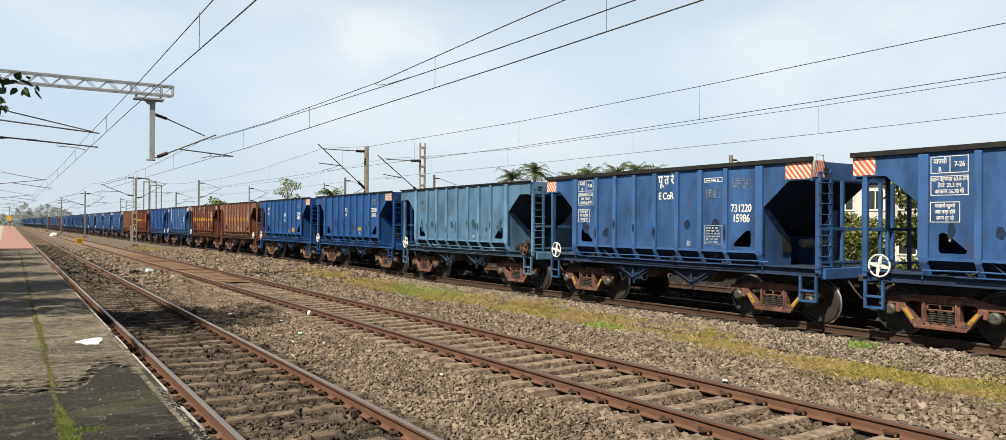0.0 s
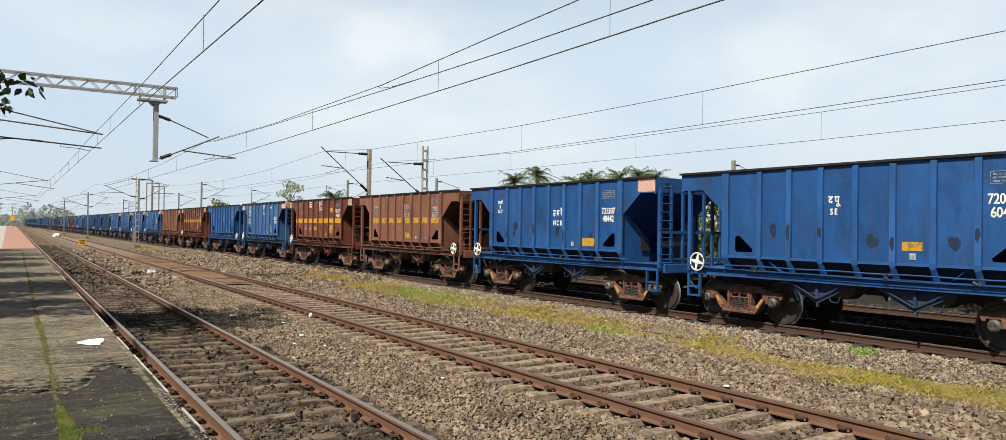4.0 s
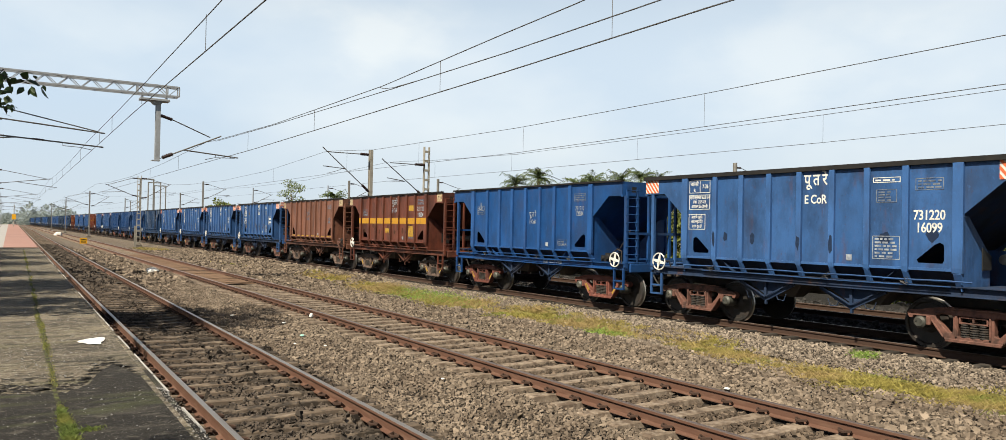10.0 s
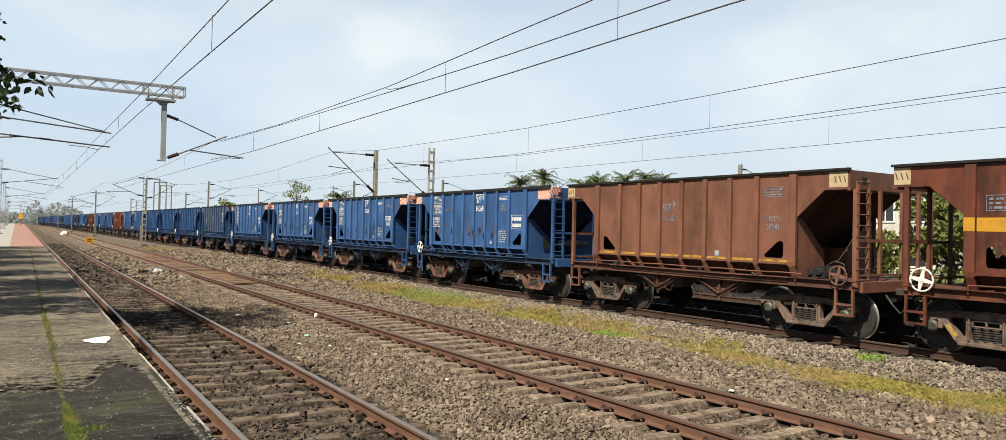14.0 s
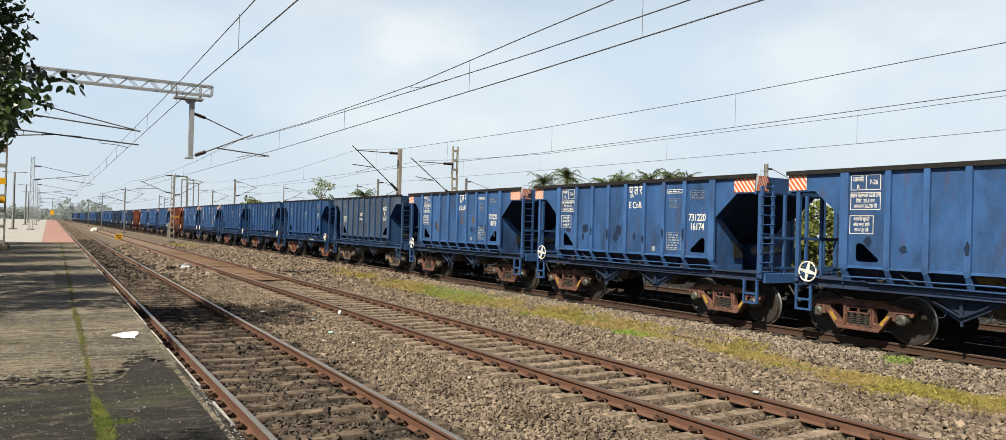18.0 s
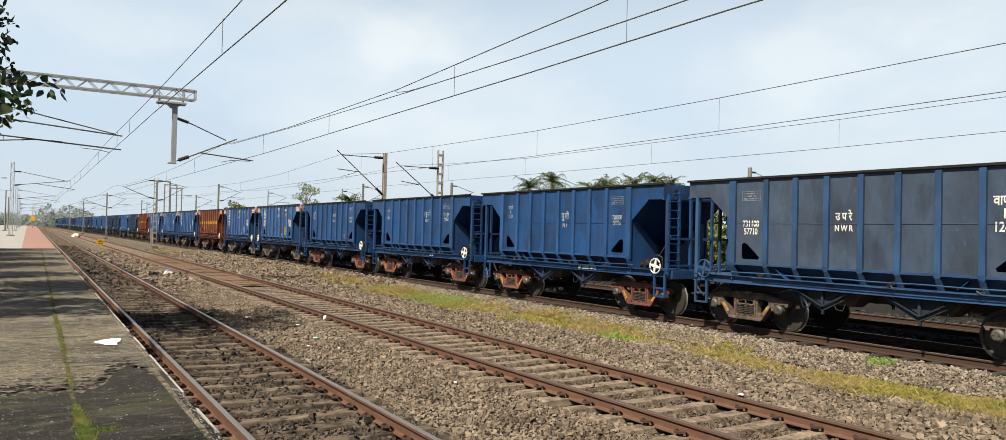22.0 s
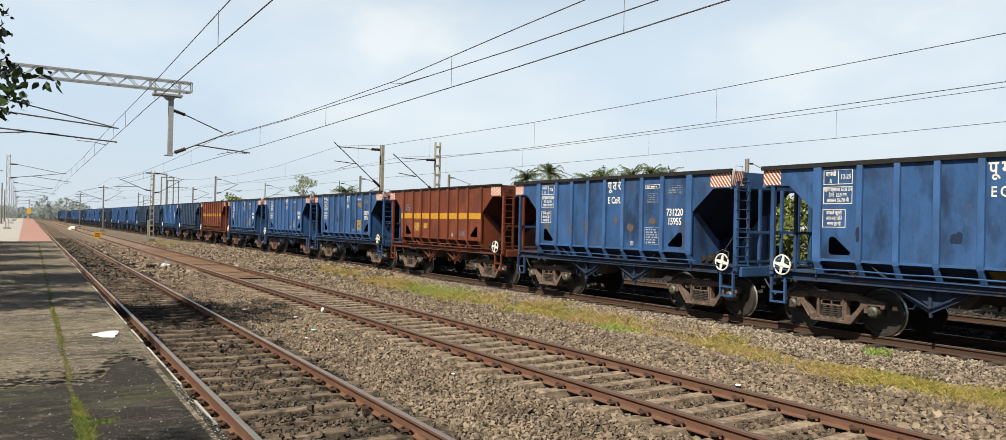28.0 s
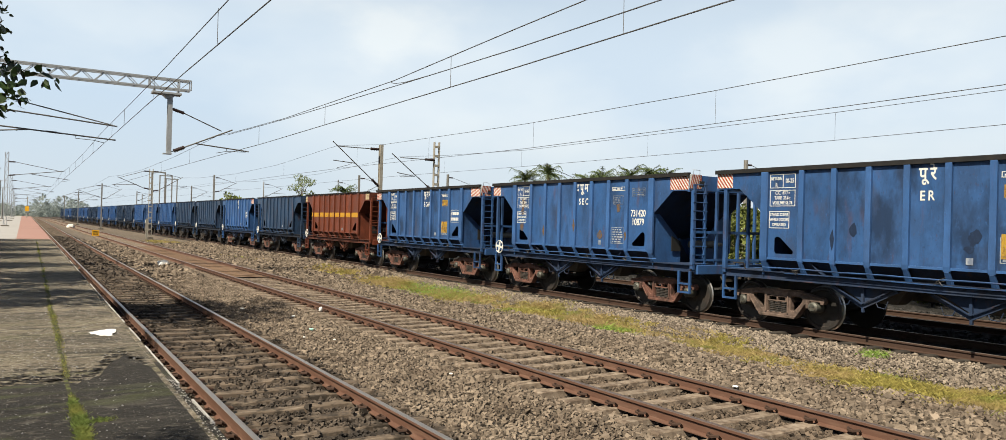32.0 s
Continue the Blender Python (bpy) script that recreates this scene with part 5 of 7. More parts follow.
def hatch_geo(u0, u1, z0, z1, step=0.125):
    """Slanting orange stripes on a white board on the wagon's side."""
    g = Geo()
    g.box(-1.562, -1.5565, u0, u1, z0, z1)
    s = Geo()
    h, lean = z1 - z0, 0.8

    def clip(poly, limit, sign):
        """Cuts a polygon off at one upright limit."""
        out = []
        for (y0, a0), (y1, a1) in zip(poly, poly[1:] + poly[:1]):
            i0, i1 = (y0 - limit) * sign >= 0, (y1 - limit) * sign >= 0
            if i0:
                out.append((y0, a0))
            if i0 != i1:
                t = (limit - y0) / (y1 - y0)
                out.append((limit, a0 + (a1 - a0) * t))
        return out

    for i in range(int((u1 - u0 + h * lean) / step) + 2):
        a = u0 - h * lean + step * i
        c = [(a, z0), (a + step * 0.55, z0), (a + step * 0.55 + h * lean, z1), (a + h * lean, z1)]
        c = clip(c, u0, 1)
        c = clip(c, u1, -1) if len(c) > 2 else c
        if len(c) > 2:
            s.add([(-1.566, y, z) for y, z in c], [tuple(range(len(c)))])
    return g, s


HATCHES = {}
for key, (u0, u1) in dict(lead=(-4.83, -4.16), trail=(4.47, 4.96)).items():
    a, b = hatch_geo(u0, u1, 3.33, 3.70)
    HATCHES[key] = (a.mesh("hatch_board", WHITE), b.mesh("hatch_stripes", ORANGE))
    a, b = hatch_geo(u0, u1, 3.33, 3.70, 0.10)
    HATCHES["old_" + key] = (a.mesh("hatch_board", WHITE), b.mesh("hatch_stripes", DULL_RED))


def end_hatch_geo(step, n=7):
    """The same stripes on the end sheet beside the ladder."""
    g = Geo().plate([(-1.55, 3.36), (-1.55, 3.74), (-1.10, 3.74), (-1.10, 3.36)], 1, -4.862, -4.856)
    s = Geo()
    for i in range(n):
        a = -1.55 + 0.45 * i / n
        b = a + 0.45 / n * 0.55
        s.add([(a, -4.866, 3.36), (b, -4.866, 3.36), (min(b + 0.10, -1.10), -4.866, 3.74), (min(a + 0.10, -1.10), -4.866, 3.74)], [(0, 1, 2, 3)])
    return g, s


for key, mat in (("end", ORANGE), ("old_end", DULL_RED)):
    a, b = end_hatch_geo(0.1)
    HATCHES[key] = (a.mesh("hatch_board", WHITE), b.mesh("hatch_stripes", mat))


def smudges(seed, many):
    """Dabs of darker paint on the sheets and on the ribs."""
    rng = random.Random(seed)
    g = Geo()

    def blot(x, u, z, a, b):
        n = 12
        g.add([(x, u + a * rng.uniform(0.65, 1.1) * math.cos(2 * math.pi * i / n), z + b * rng.uniform(0.65, 1.1) * math.sin(2 * math.pi * i / n)) for i in range(n)], [tuple(range(n))])

    for k in range(many):
        i = rng.randrange(8)
        blot(-1.5600 - 0.0002 * k - (0.0012 if seed > 100 else 0), (RIBS[i] + RIBS[i + 1]) / 2 + rng.uniform(-0.1, 0.1), rng.uniform(2.0, 2.35 if seed < 100 else 3.1), rng.uniform(0.07, 0.15), rng.uniform(0.08, 0.19))
    for u in RIBS[1:-1]:
        if rng.random() < many / 12:
            blot(-1.6365, u, rng.uniform(2.0, 2.3), 0.055, rng.uniform(0.12, 0.26))
    return g


DARK_PATCH = material("dark_blue_touch_up", (0.010, 0.022, 0.055), 0.6, 0, [((0.025, 0.06, 0.14), 9, 0.50, 0.68, 0.35)])
TEAL_PATCH = material("dark_teal_touch_up", (0.022, 0.060, 0.085), 0.6, 0, [((0.05, 0.12, 0.17), 9, 0.50, 0.68, 0.7)])
RUST_PATCH = material("flaking_rust", (0.125, 0.075, 0.042), 0.85, 0, [((0.05, 0.07, 0.11), 10, 0.44, 0.58, 0.9)], (30, 0.5, 0.005))
OCHRE_PATCH = material("ochre_primer", (0.20, 0.12, 0.025), 0.8, 0, [((0.08, 0.05, 0.02), 6, 0.46, 0.62, 0.8)])
BROWN_PATCH = material("dark_brown_touch_up", (0.045, 0.022, 0.015), 0.7, 0, [((0.15, 0.06, 0.03), 9, 0.45, 0.65, 0.8)])


def stripe(w, z0, z1, over_ribs, first=0, last=8, gap=0.0):
    g = Geo()
    for a, b in list(zip(RIBS[:-1], RIBS[1:]))[first:last]:
        g.box(-1.561, -1.5565, a + (0.10 if a < -3 else 0.066) + gap, b - (0.10 if b > 3 else 0.066) - gap, z0, z1)
    if over_ribs:
        for u in RIBS:
            k = 0.10 if abs(u) > 3 else 0.065
            g.box(-1.6385, -1.6345, u - k, u + k, z0, z1)
    part("painted_stripe", g, STRIPE_YELLOW if over_ribs else YELLOW, w, "yellow painted stripe" if over_ribs else "worn yellow painted stripe")


# paint, words for it, markings
HI = {"ECoR": "पू त रे", "NF": "पू सी", "SE": "द पू", "SEC": "द पू म रे", "ER": "पू रे", "NWR": "उ प रे", "ECR": "पू म रे", "NCR": "उ म रे"}
FLEET = {
    0: (BLUE, "blue", dict(hatch=1, zone="ECoR", boxes="7-26", number="", smudge=7)),
    1: (BLUE, "blue", dict(hatch=1, zone="ECoR", boxes="7-26", number="731220", serial="15986", smudge=9)),
    2: (TEAL, "faded teal", dict(zone="", number="", faded=1, smudge=12, lead_wheel=1, dark_wheel=1)),
    3: (VIVID, "bright blue", dict(hatch=2, number="720703", serial="60476", label=1, zone="SE", smudge=5)),
    4: (VIVID, "bright blue", dict(zone="NCR", number="721307", serial="48442", label=4, smudge=6, hatch=2)),
    5: (BROWN, "brown", dict(zone="ECR", number="731011", serial="62977", dashes=1, lead_wheel=1, faded=1)),
    6: (STAINED, "stained red-brown", dict(zone="ECoR", number="731217", serial="14224", stripe=(2.41, 2.66), label=2, smudge=9, pale_hatch=1)),
    7: (BLUE, "blue", dict(hatch=1, zone="ECoR", boxes="7-26", number="731220", serial="16099", smudge=5)),
    8: (VIVID, "bright blue", dict(zone="ECoR", number="731210", serial="72034", lead_wheel=1, faded=1)),
    9: (STAINED, "stained red-brown", dict(zone="ECoR", number="731126", serial="10824", stripe=(2.42, 2.68), faded=1, pale_hatch=1, label=2, smudge=9)),
    10: (BROWN, "brown", dict(zone="ECoR", faint=1, number="731211", serial="30741", line=1, lead_wheel=1, dark_wheel=1, pale_hatch=1)),
    11: (BLUE, "blue", dict(hatch=1, zone="ECoR", boxes="7-26", number="", bars=1, smudge=7)),
    12: (BLUE, "blue", dict(hatch=1, zone="ECoR", boxes="7-26", number="731220", serial="16167", smudge=4)),
    13: (BLUE, "blue", dict(hatch=1, zone="ECoR", boxes="7-26", number="731220", serial="16174", smudge=8)),
    14: (BLUE, "blue", dict(hatch=1, zone="ECoR", boxes="7-26", number="731220", serial="16013", smudge=5)),
    15: (GREY_BLUE, "grimy grey-blue", dict(zone="NWR", number="731108", serial="57710", back=1)),
    16: (BRIGHT, "bright blue", dict(zone="NF", number="720508", serial="00756", lead_wheel=1, faded=1)),
    17: (BRIGHT, "bright blue", dict(zone="SEC", number="731409", serial="21863", lead_wheel=1, faded=1)),
    18: (BRIGHT, "bright blue", dict(zone="NCR", number="731309", serial="64672", lead_wheel=1, faded=1)),
    19: (DIRTY, "scratched blue", dict(hatch=1, zone="ECR", boxes="12-25", number="731019", serial="12862", label=3, smudge=4)),
    20: (DIRTY, "sooty blue", dict(hatch=1, zone="ECoR", boxes="7-26", number="731220", serial="15955", lead_wheel=1)),
    21: (RED, "red-brown", dict(hatch=3, zone="", number="", faded=1, stripe=(2.44, 2.68), lead_wheel=1)),
    22: (DIRTY, "sooty blue", dict(hatch=1, zone="ER", boxes="10-25", number="730219", serial="12911", label=3, lead_wheel=1, smudge=6)),
    23: (BLUE, "blue", dict(hatch=1, zone="SEC", boxes="10-25", number="731420", serial="10879")),
    24: (DIRTY, "sooty blue", dict(hatch=1, zone="ECoR", boxes="7-26", number="", bars=1, label=3)),
    25: (RED, "red-brown", dict(zone="", stripe=(2.44, 2.68), number="", pale_hatch=1)),
    26: (DULL, "dull blue", dict(zone="", number="")),
    27: (BLUE, "blue", dict(zone="SEC", number="", bars=1, hatch=2)),
}


# (along the wagon, heights of the upper and lower line), and the heights of the number's two lines
ZONE_AT = {3: (0.52, 2.97, 2.71), 4: (-0.44, 2.77, 2.45), 5: (-0.30, 3.14, 2.79), 6: (-0.34, 3.52, 3.20), 8: (-0.39, 2.79, 2.54), 9: (-0.34, 3.40, 3.04), 10: (0.49, 2.99, 2.68),
           15: (0.42, 2.79, 2.53), 16: (-0.33, 2.86, 2.56), 17: (-1.13, 3.01, 2.70), 18: (-0.37, 3.01, 2.71)}
NUMBER_AT = {3: (2.91, 2.66), 4: (2.81, 2.58), 5: (3.02, 2.79), 6: (3.07, 2.82), 8: (2.96, 2.79), 9: (3.07, 2.82), 10: (2.65, 2.47), 15: (2.62, 2.43), 16: (2.80, 2.63), 17: (2.96, 2.76), 18: (2.85, 2.67)}
ON_SHEET = {"hatch_board", "painted_stripe", "painted_label", "touch_up_paint", "rust_patch"}


def dress(w, k, coat, words, d):
    for o in w.children:
        if o.name.split(".")[0] in PAINTED:
            o.material_slots[0].link = "OBJECT"
            o.material_slots[0].material = VIVID if k == 15 and o.name.startswith("slope_sheet") else GRIME_AND_SHADE[DULL.name] if k == 15 and o.name.startswith("door_bracket") else GRIME_AND_SHADE[BLUE.name] if coat in (VIVID, BRIGHT) and o.name.split(".")[0] in ("door_bracket", "lower_slope") else RIB_BLUE if k == 15 and not o.name.startswith("side_panel") else PALE_RIB.get(coat.name, coat) if o.name.split(".")[0] in ("rib", "skirt_angle") else GRIME_AND_SHADE.get(coat.name, coat) if o.name.split(".")[0] in DUST_AND_SHADE else coat
    ink = FAINT if d.get("faint") else FADED if d.get("faded") else WHITE
    tagged(w, words + " steel bottom-discharge hopper wagon with ribbed sides on the train", "goods wagon", "wagons of the goods train")
    h = d.get("hatch", 0)
    if h == 1:
        for o in w.children:
            if o.name.startswith("top_rail"):
                o.data = TALL_RAIL[o.data.vertices[0].co.x > 0]
                o.location.z = 0.0 if k < 2 else -0.03
    for end in (("lead", "trail") if h in (1, 3) else ("lead",) if h == 2 else ()):
        a, b = HATCHES[("old_" if k > 17 or k in (3, 4) else "") + end]
        part("hatch_stripes", b, None, part("hatch_board", a, None, w, "dull red and white striped warning board" if k > 17 or k in (3, 4) else "orange and white striped warning board"))
    if h == 1:
        a, b = HATCHES[("old_" if k > 17 else "") + "end"]
        part("hatch_stripes", b, None, part("hatch_board", a, None, w))
        g = Geo().tube([(-1.46, -4.76, 3.74), (-1.46, -4.76, 3.86), (-1.20, -4.76, 3.86), (-1.20, -4.76, 3.74)], 0.010, 5)
        part("grab_loop", g, FADED, w)
        g = Geo()
        for j in range(26):
            x, z, a, b = rng_stain.uniform(-1.46, -1.16), rng_stain.uniform(1.3, 2.3), rng_stain.uniform(0.02, 0.07), rng_stain.uniform(0.05, 0.16)
            g.add([(x + a * math.cos(q) * rng_stain.uniform(0.7, 1.2), -3.449 - 0.0002 * j, z + b * math.sin(q) * rng_stain.uniform(0.7, 1.2)) for q in (0, 1, 2.1, 3.1, 4.2, 5.2)], [(0, 1, 2, 3, 4, 5)])
        tagged(part("rust_patch", g, RUST_PATCH, w, "brown rust stain"), kind="stuff")
    if d.get("pale_hatch"):
        for a, b in ((-4.80, -4.36), (4.62, 4.96)):
            board = part("hatch_board", Geo().box(-1.561, -1.5565, a, b, 3.35, 3.69), CREAM, w, "faded cream board with brown streaks")
            g = Geo()
            for j in range(3):
                u = a + 0.07 + 0.11 * j
                g.add([(-1.5625, u, 3.58), (-1.5625, u + 0.035, 3.60), (-1.5625, u - 0.005, 3.46), (-1.5625, u - 0.04, 3.44)], [(0, 1, 2, 3)])
            part("hatch_stripes", g, RUST_PATCH, board)
    if k == 6:
        notice(w, 1.23, 3.29, 3.67, 0.46, 3, WHITE, 21)
        notice(w, 2.06, 2.00, 2.27, 0.31, 2, FADED, 22)
        notice(w, 1.22, 1.96, 2.26, 0.46, 4, FADED, 23)
        notice(w, 2.99, 3.27, 3.60, 0.58, 3, FAINT, 24)
        write(w, "R\n9-23", 0.16, 2.82, 3.08, FADED)
    if k in (15, 16, 17, 18):
        g = Geo()
        for a, b in zip(RIBS[:-1], RIBS[1:]):
            g.box(-1.566, -1.554, a + (0.10 if a < -3 else 0.066), b - (0.10 if b > 3 else 0.066), 2.618, 2.634)
        seam = part("sheet_seam", g, coat, w)
        seam.location.y = BODY
    z = d.get("zone")
    zu, high, low = ZONE_AT.get(k, (-0.39, 3.50, 3.06))
    if z:
        tall = min(0.36, (high - low) * 0.95)
        if z in HI:
            write(w, HI[z], tall, zu, high - 0.36 * tall, ink)
        write(w, " ".join(z) if z != "ECoR" else "E CoR", 0.76 * tall, zu, low - 0.28 * tall, ink)
    if d.get("number"):
        u = 2.92 if d.get("back") else -2.90
        high, low = NUMBER_AT.get(k, (2.69, 2.44))
        tall = min(0.27, (high - low) * 1.12)
        write(w, d["number"], tall, u, high - 0.35 * tall, ink)
        write(w, d["serial"], tall, u, low - 0.35 * tall, ink)
        notice(w, u, 3.24 if high > 3 else 3.18, 3.48 if high > 3 else 3.42, 0.55, 3, FAINT, 4)
    if k == 17:
        write(w, "SEC", 0.15, -0.55, 1.165, FADED, -1.4815)
        write(w, "731409", 0.16, -1.35, 1.165, WHITE, -1.4815)
    if k in (8, 18):
        write(w, "ECoR  731210  72034" if k == 8 else "NCR  731309  64672", 0.15, -1.3, 1.165, FADED, -1.4815)
    if k == 16:
        write(w, "NF  720508  00756", 0.15, -1.3, 1.165, WHITE, -1.4815)
    if d.get("bars"):
        notice(w, -2.93, 2.30, 2.80, 0.74, 2, ink, 14)
    back = {2: "वापसी\nR\n8.2026", 4: "वापसी\nR\n05-27", 5: "R 02-24", 8: "R\n3-27", 16: "वापसी\nR\n12-27", 17: "वापसी\nR\n12-27", 18: "वापसी\nR\n12-27"}
    if k in back:
        write(w, back[k], 0.17, 2.95, 3.12, RUBBED if k == 2 else ink)
    if d.get("back"):
        write(w, "वापसी\nR\n12-27", 0.26, -2.85, 2.98, ink)
    if "boxes" in d:
        b = d["boxes"]
        up, low = 0.12, 0.06
        notice(w, 2.99, 3.17 + up, 3.50 + up, 0.70, 0, ink, 1)
        notice(w, 2.99, 2.74 + up, 3.12 + up, 0.70, 0, ink, 2)
        notice(w, 3.07, 2.28 + low, 2.68 + low, 0.56, 0, ink, 3)
        part("stencilled_notice", Geo().box(-1.5615, -1.5565, 2.97, 2.984, 3.184 + up, 3.486 + up), ink, w).location.y = BODY
        english = b == "10-25"
        write(w, "RETURN" if english else "वापसी", 0.105 if english else 0.14, 3.16, 3.36 + up, ink)
        write(w, "R", 0.13, 3.16, 3.20 + up, ink)
        if b:
            write(w, b, 0.14, 2.80, 3.29 + up, ink)
        for n, line in enumerate(("C.C.  63.7 t", "TARE  25.6 t", "VOLUME 56.78") if english else ("वहन क्षमता 63.8 टन", "टेयर  25.5 टन", "आयतन 56.78 मी")):
            write(w, line, 0.110, 2.99, 3.02 + up - 0.118 * n, ink)
        for n, line in enumerate(("STAND CLEAR", "WHILE DOORS", "OPERATED") if english else ("दरवाजे खुलते", "और बन्द होते", "समय दूर रहें")):
            write(w, line, 0.100, 3.07, 2.57 + low - 0.118 * n, ink)
        notice(w, -2.03, 3.36, 3.47, 0.58, 1, ink, 5)
        notice(w, -2.03, 2.95, 3.22, 0.44, 4, FAINT, 6)
        notice(w, -2.03, 1.78, 2.26, 0.58, 6, FADED, 7)
    elif d.get("faded") and k not in (16, 17):
        notice(w, 2.95, 2.80, 3.10, 0.50, 3, FAINT, 8)
        notice(w, -2.05, 1.75, 1.95, 0.50, 2, FAINT, 9)
    lab = d.get("label", 0)
    for n, (u, z0, z1, wd) in enumerate(((-1.20, 1.90, 2.08, 0.42) if lab == 1 else (0.40, 2.00, 2.21, 0.47), (-2.04, 1.86, 2.32, 0.56), (-2.04, 2.99, 3.23, 0.5))):
        if lab in (1, 3) and (n == 0) == (lab == 1) or lab == 2:
            part("painted_label", Geo().box(-1.5615, -1.5565, u - wd / 2, u + wd / 2, z0, z1), YELLOW, w, "worn yellow painted label")
    if k == 21:
        for u, z0, z1, wd in ((2.04, 1.90, 2.26, 0.5), (1.22, 2.02, 2.24, 0.36)):
            part("painted_label", Geo().box(-1.5615, -1.5565, u - wd / 2, u + wd / 2, z0, z1), YELLOW, w, "worn yellow painted label")
    if lab == 4:
        part("painted_label", Geo().box(-1.5615, -1.5565, -2.28, -1.70, 1.73, 1.98), YELLOW, w, "worn yellow painted label")
    if d.get("dashes"):
        stripe(w, 2.42, 2.66, False, gap=0.08)
        part("painted_label", Geo().box(-1.5615, -1.5565, -0.62, -0.2, 1.76, 2.02), YELLOW, w, "worn yellow painted label")
    if d.get("stripe"):
        stripe(w, *d["stripe"], True)
    if d.get("line"):
        stripe(w, 1.64, 1.70, False)
    if d.get("smudge"):
        tagged(part("touch_up_paint", smudges(k, d["smudge"]), BROWN_PATCH if coat in (RED, BROWN, STAINED) else TEAL_PATCH if coat is TEAL else DARK_PATCH, w, "dark dabs of touch-up paint"), kind="stuff")
    if k in (12, 19):
        a, b = (0.25, 0.72) if k == 12 else (-0.70, -0.10)
        g = Geo().add([(-1.515, a, 1.563), (-1.515, b, 1.563), (-1.29, b, 1.393), (-1.29, a, 1.393)], [(0, 1, 2, 3)])
        part("rust_patch", g, OCHRE_PATCH, w, "ochre patch of primer")
    if k in (11, 14, 20, 23):
        tagged(part("rust_patch", smudges(140 + k, 5), RUST_PATCH, w, "flaking rust patches"), kind="stuff")
    for o in w.children:
        if o.name.split(".")[0] in ON_SHEET:
            o.location.y = BODY
    if k in (0, 1, 3, 4, 6, 8, 9, 12, 13, 15, 16, 17):
        for b in [o for o in w.children if o.name.startswith("bogie")]:
            for e in (-1, 1):
                part("painted_mark", MARK[e], None, b)
    if k in (8, 9, 10, 15, 16, 17, 18, 19, 20, 21, 22):
        for o in w.children_recursive:
            if o.type == "MESH" and o.data.materials and o.data.materials[0] == FRAME_RUST:
                o.material_slots[0].link = "OBJECT"
                o.material_slots[0].material = BOGIE_RED if k in (8, 16, 17, 18) else BOGIE_GREY
    if d.get("lead_wheel") and k != 2:
        for o in [o for o in w.children if o.name.startswith("handwheel")]:
            bpy.data.objects.remove(o)
    for o in [o for o in w.children if o.name.split(".")[0] in (("air_reservoir", "cylinder_box") if d.get("lead_wheel") else ("valve_block", "valve_pipe"))]:
        bpy.data.objects.remove(o)
    if k in (15, 16, 17, 18):
        for o in [o for o in w.children if o.name.startswith("inspection_plate")]:
            bpy.data.objects.remove(o)
    if k == 15:
        for o in [o for o in w.children if o.name.startswith("handwheel")]:
            o.material_slots[0].link = "OBJECT"
            o.material_slots[0].material = RIB_BLUE
            tagged(o, "grey-blue brake handwheel")
    if d.get("lead_wheel"):
        part("handwheel", handwheel_geo(-1.66, -4.54, 1.42, 0.205), FRAME_RUST if d.get("dark_wheel") else WHITE, w, "brake handwheel", smooth=True)


TALL_RAIL = {}
rng_stain = random.Random(88)
for e in (-1, 1):
    TALL_RAIL[e > 0] = Geo().box(*sorted((e * 1.62, e * 1.52)), -4.86, 5.00, 3.715, 3.815).mesh("top_rail", COALED)
MARK = {}
for e in (-1, 1):
    MARK[e] = Geo().plate([(e * 0.665, 0.595), (e * 0.735, 0.585), (e * 0.580, 0.345), (e * 0.510, 0.395)], 0, -1.240, -1.233).mesh("painted_mark", YELLOW)
WAGONS = []
COUNT, DETAILED = 50, 28
first_full, first_far = build_wagon(True), None
for k in range(COUNT):
    if k == 0:
        w = first_full
    elif k < DETAILED:
        w = copy_thing(bare, Matrix())
    elif first_far is None:
        w = first_far = build_wagon(False)
    else:
        w = copy_thing(first_far, Matrix())
    if k == 0:
        bare = copy_thing(first_full, Matrix())
    WAGONS.append(w)
for k, w in enumerate(WAGONS):
    shade = (BLUE, DULL, DIRTY, DULL, BLUE)[k * 7 % 5]
    coat, words, d = FLEET.get(k, (shade, "blue", {}))
    dress(w, k, coat, words, d)
for o in (*bare.children_recursive, bare):
    bpy.data.objects.remove(o)

# ---- overhead line ----
def lattice_geo(x, y, z0, z1, w=0.36, d=0.20, bar=0.055):
    """Two channels joined by flat lacing bars."""
    g = Geo()
    for s in (-1, 1):
        g.box(x + s * w / 2 - bar / 2, x + s * w / 2 + bar / 2, y - d / 2, y + d / 2, z0, z1)
    n = max(2, int((z1 - z0) / 0.62))
    for k in range(n):
        a = z0 + (z1 - z0) * (k + 0.5) / n
        for f in (-1, 1):
            g.box(x - w / 2 + bar / 2, x + w / 2 - bar / 2, y + f * d / 2 - 0.008, y + f * d / 2 + 0.008, a - 0.07, a + 0.07)
    return g


def insulator(g, a, b, r=0.085, n=5):
    """A stack of sheds on a rod from a to b."""
    a, b = Vector(a), Vector(b)
    g.tube([a, b], r * 0.78, 8)
    for k in range(n):
        c = a.lerp(b, (k + 0.5) / n)
        way = (b - a).normalized() * 0.012
        g.tube([c - way, c + way], r, 8)


def set_insulator(parent, a, b, r=0.085, n=5):
    g = Geo()
    insulator(g, a, b, r, n)
    part("insulator", g, PORCELAIN, parent)


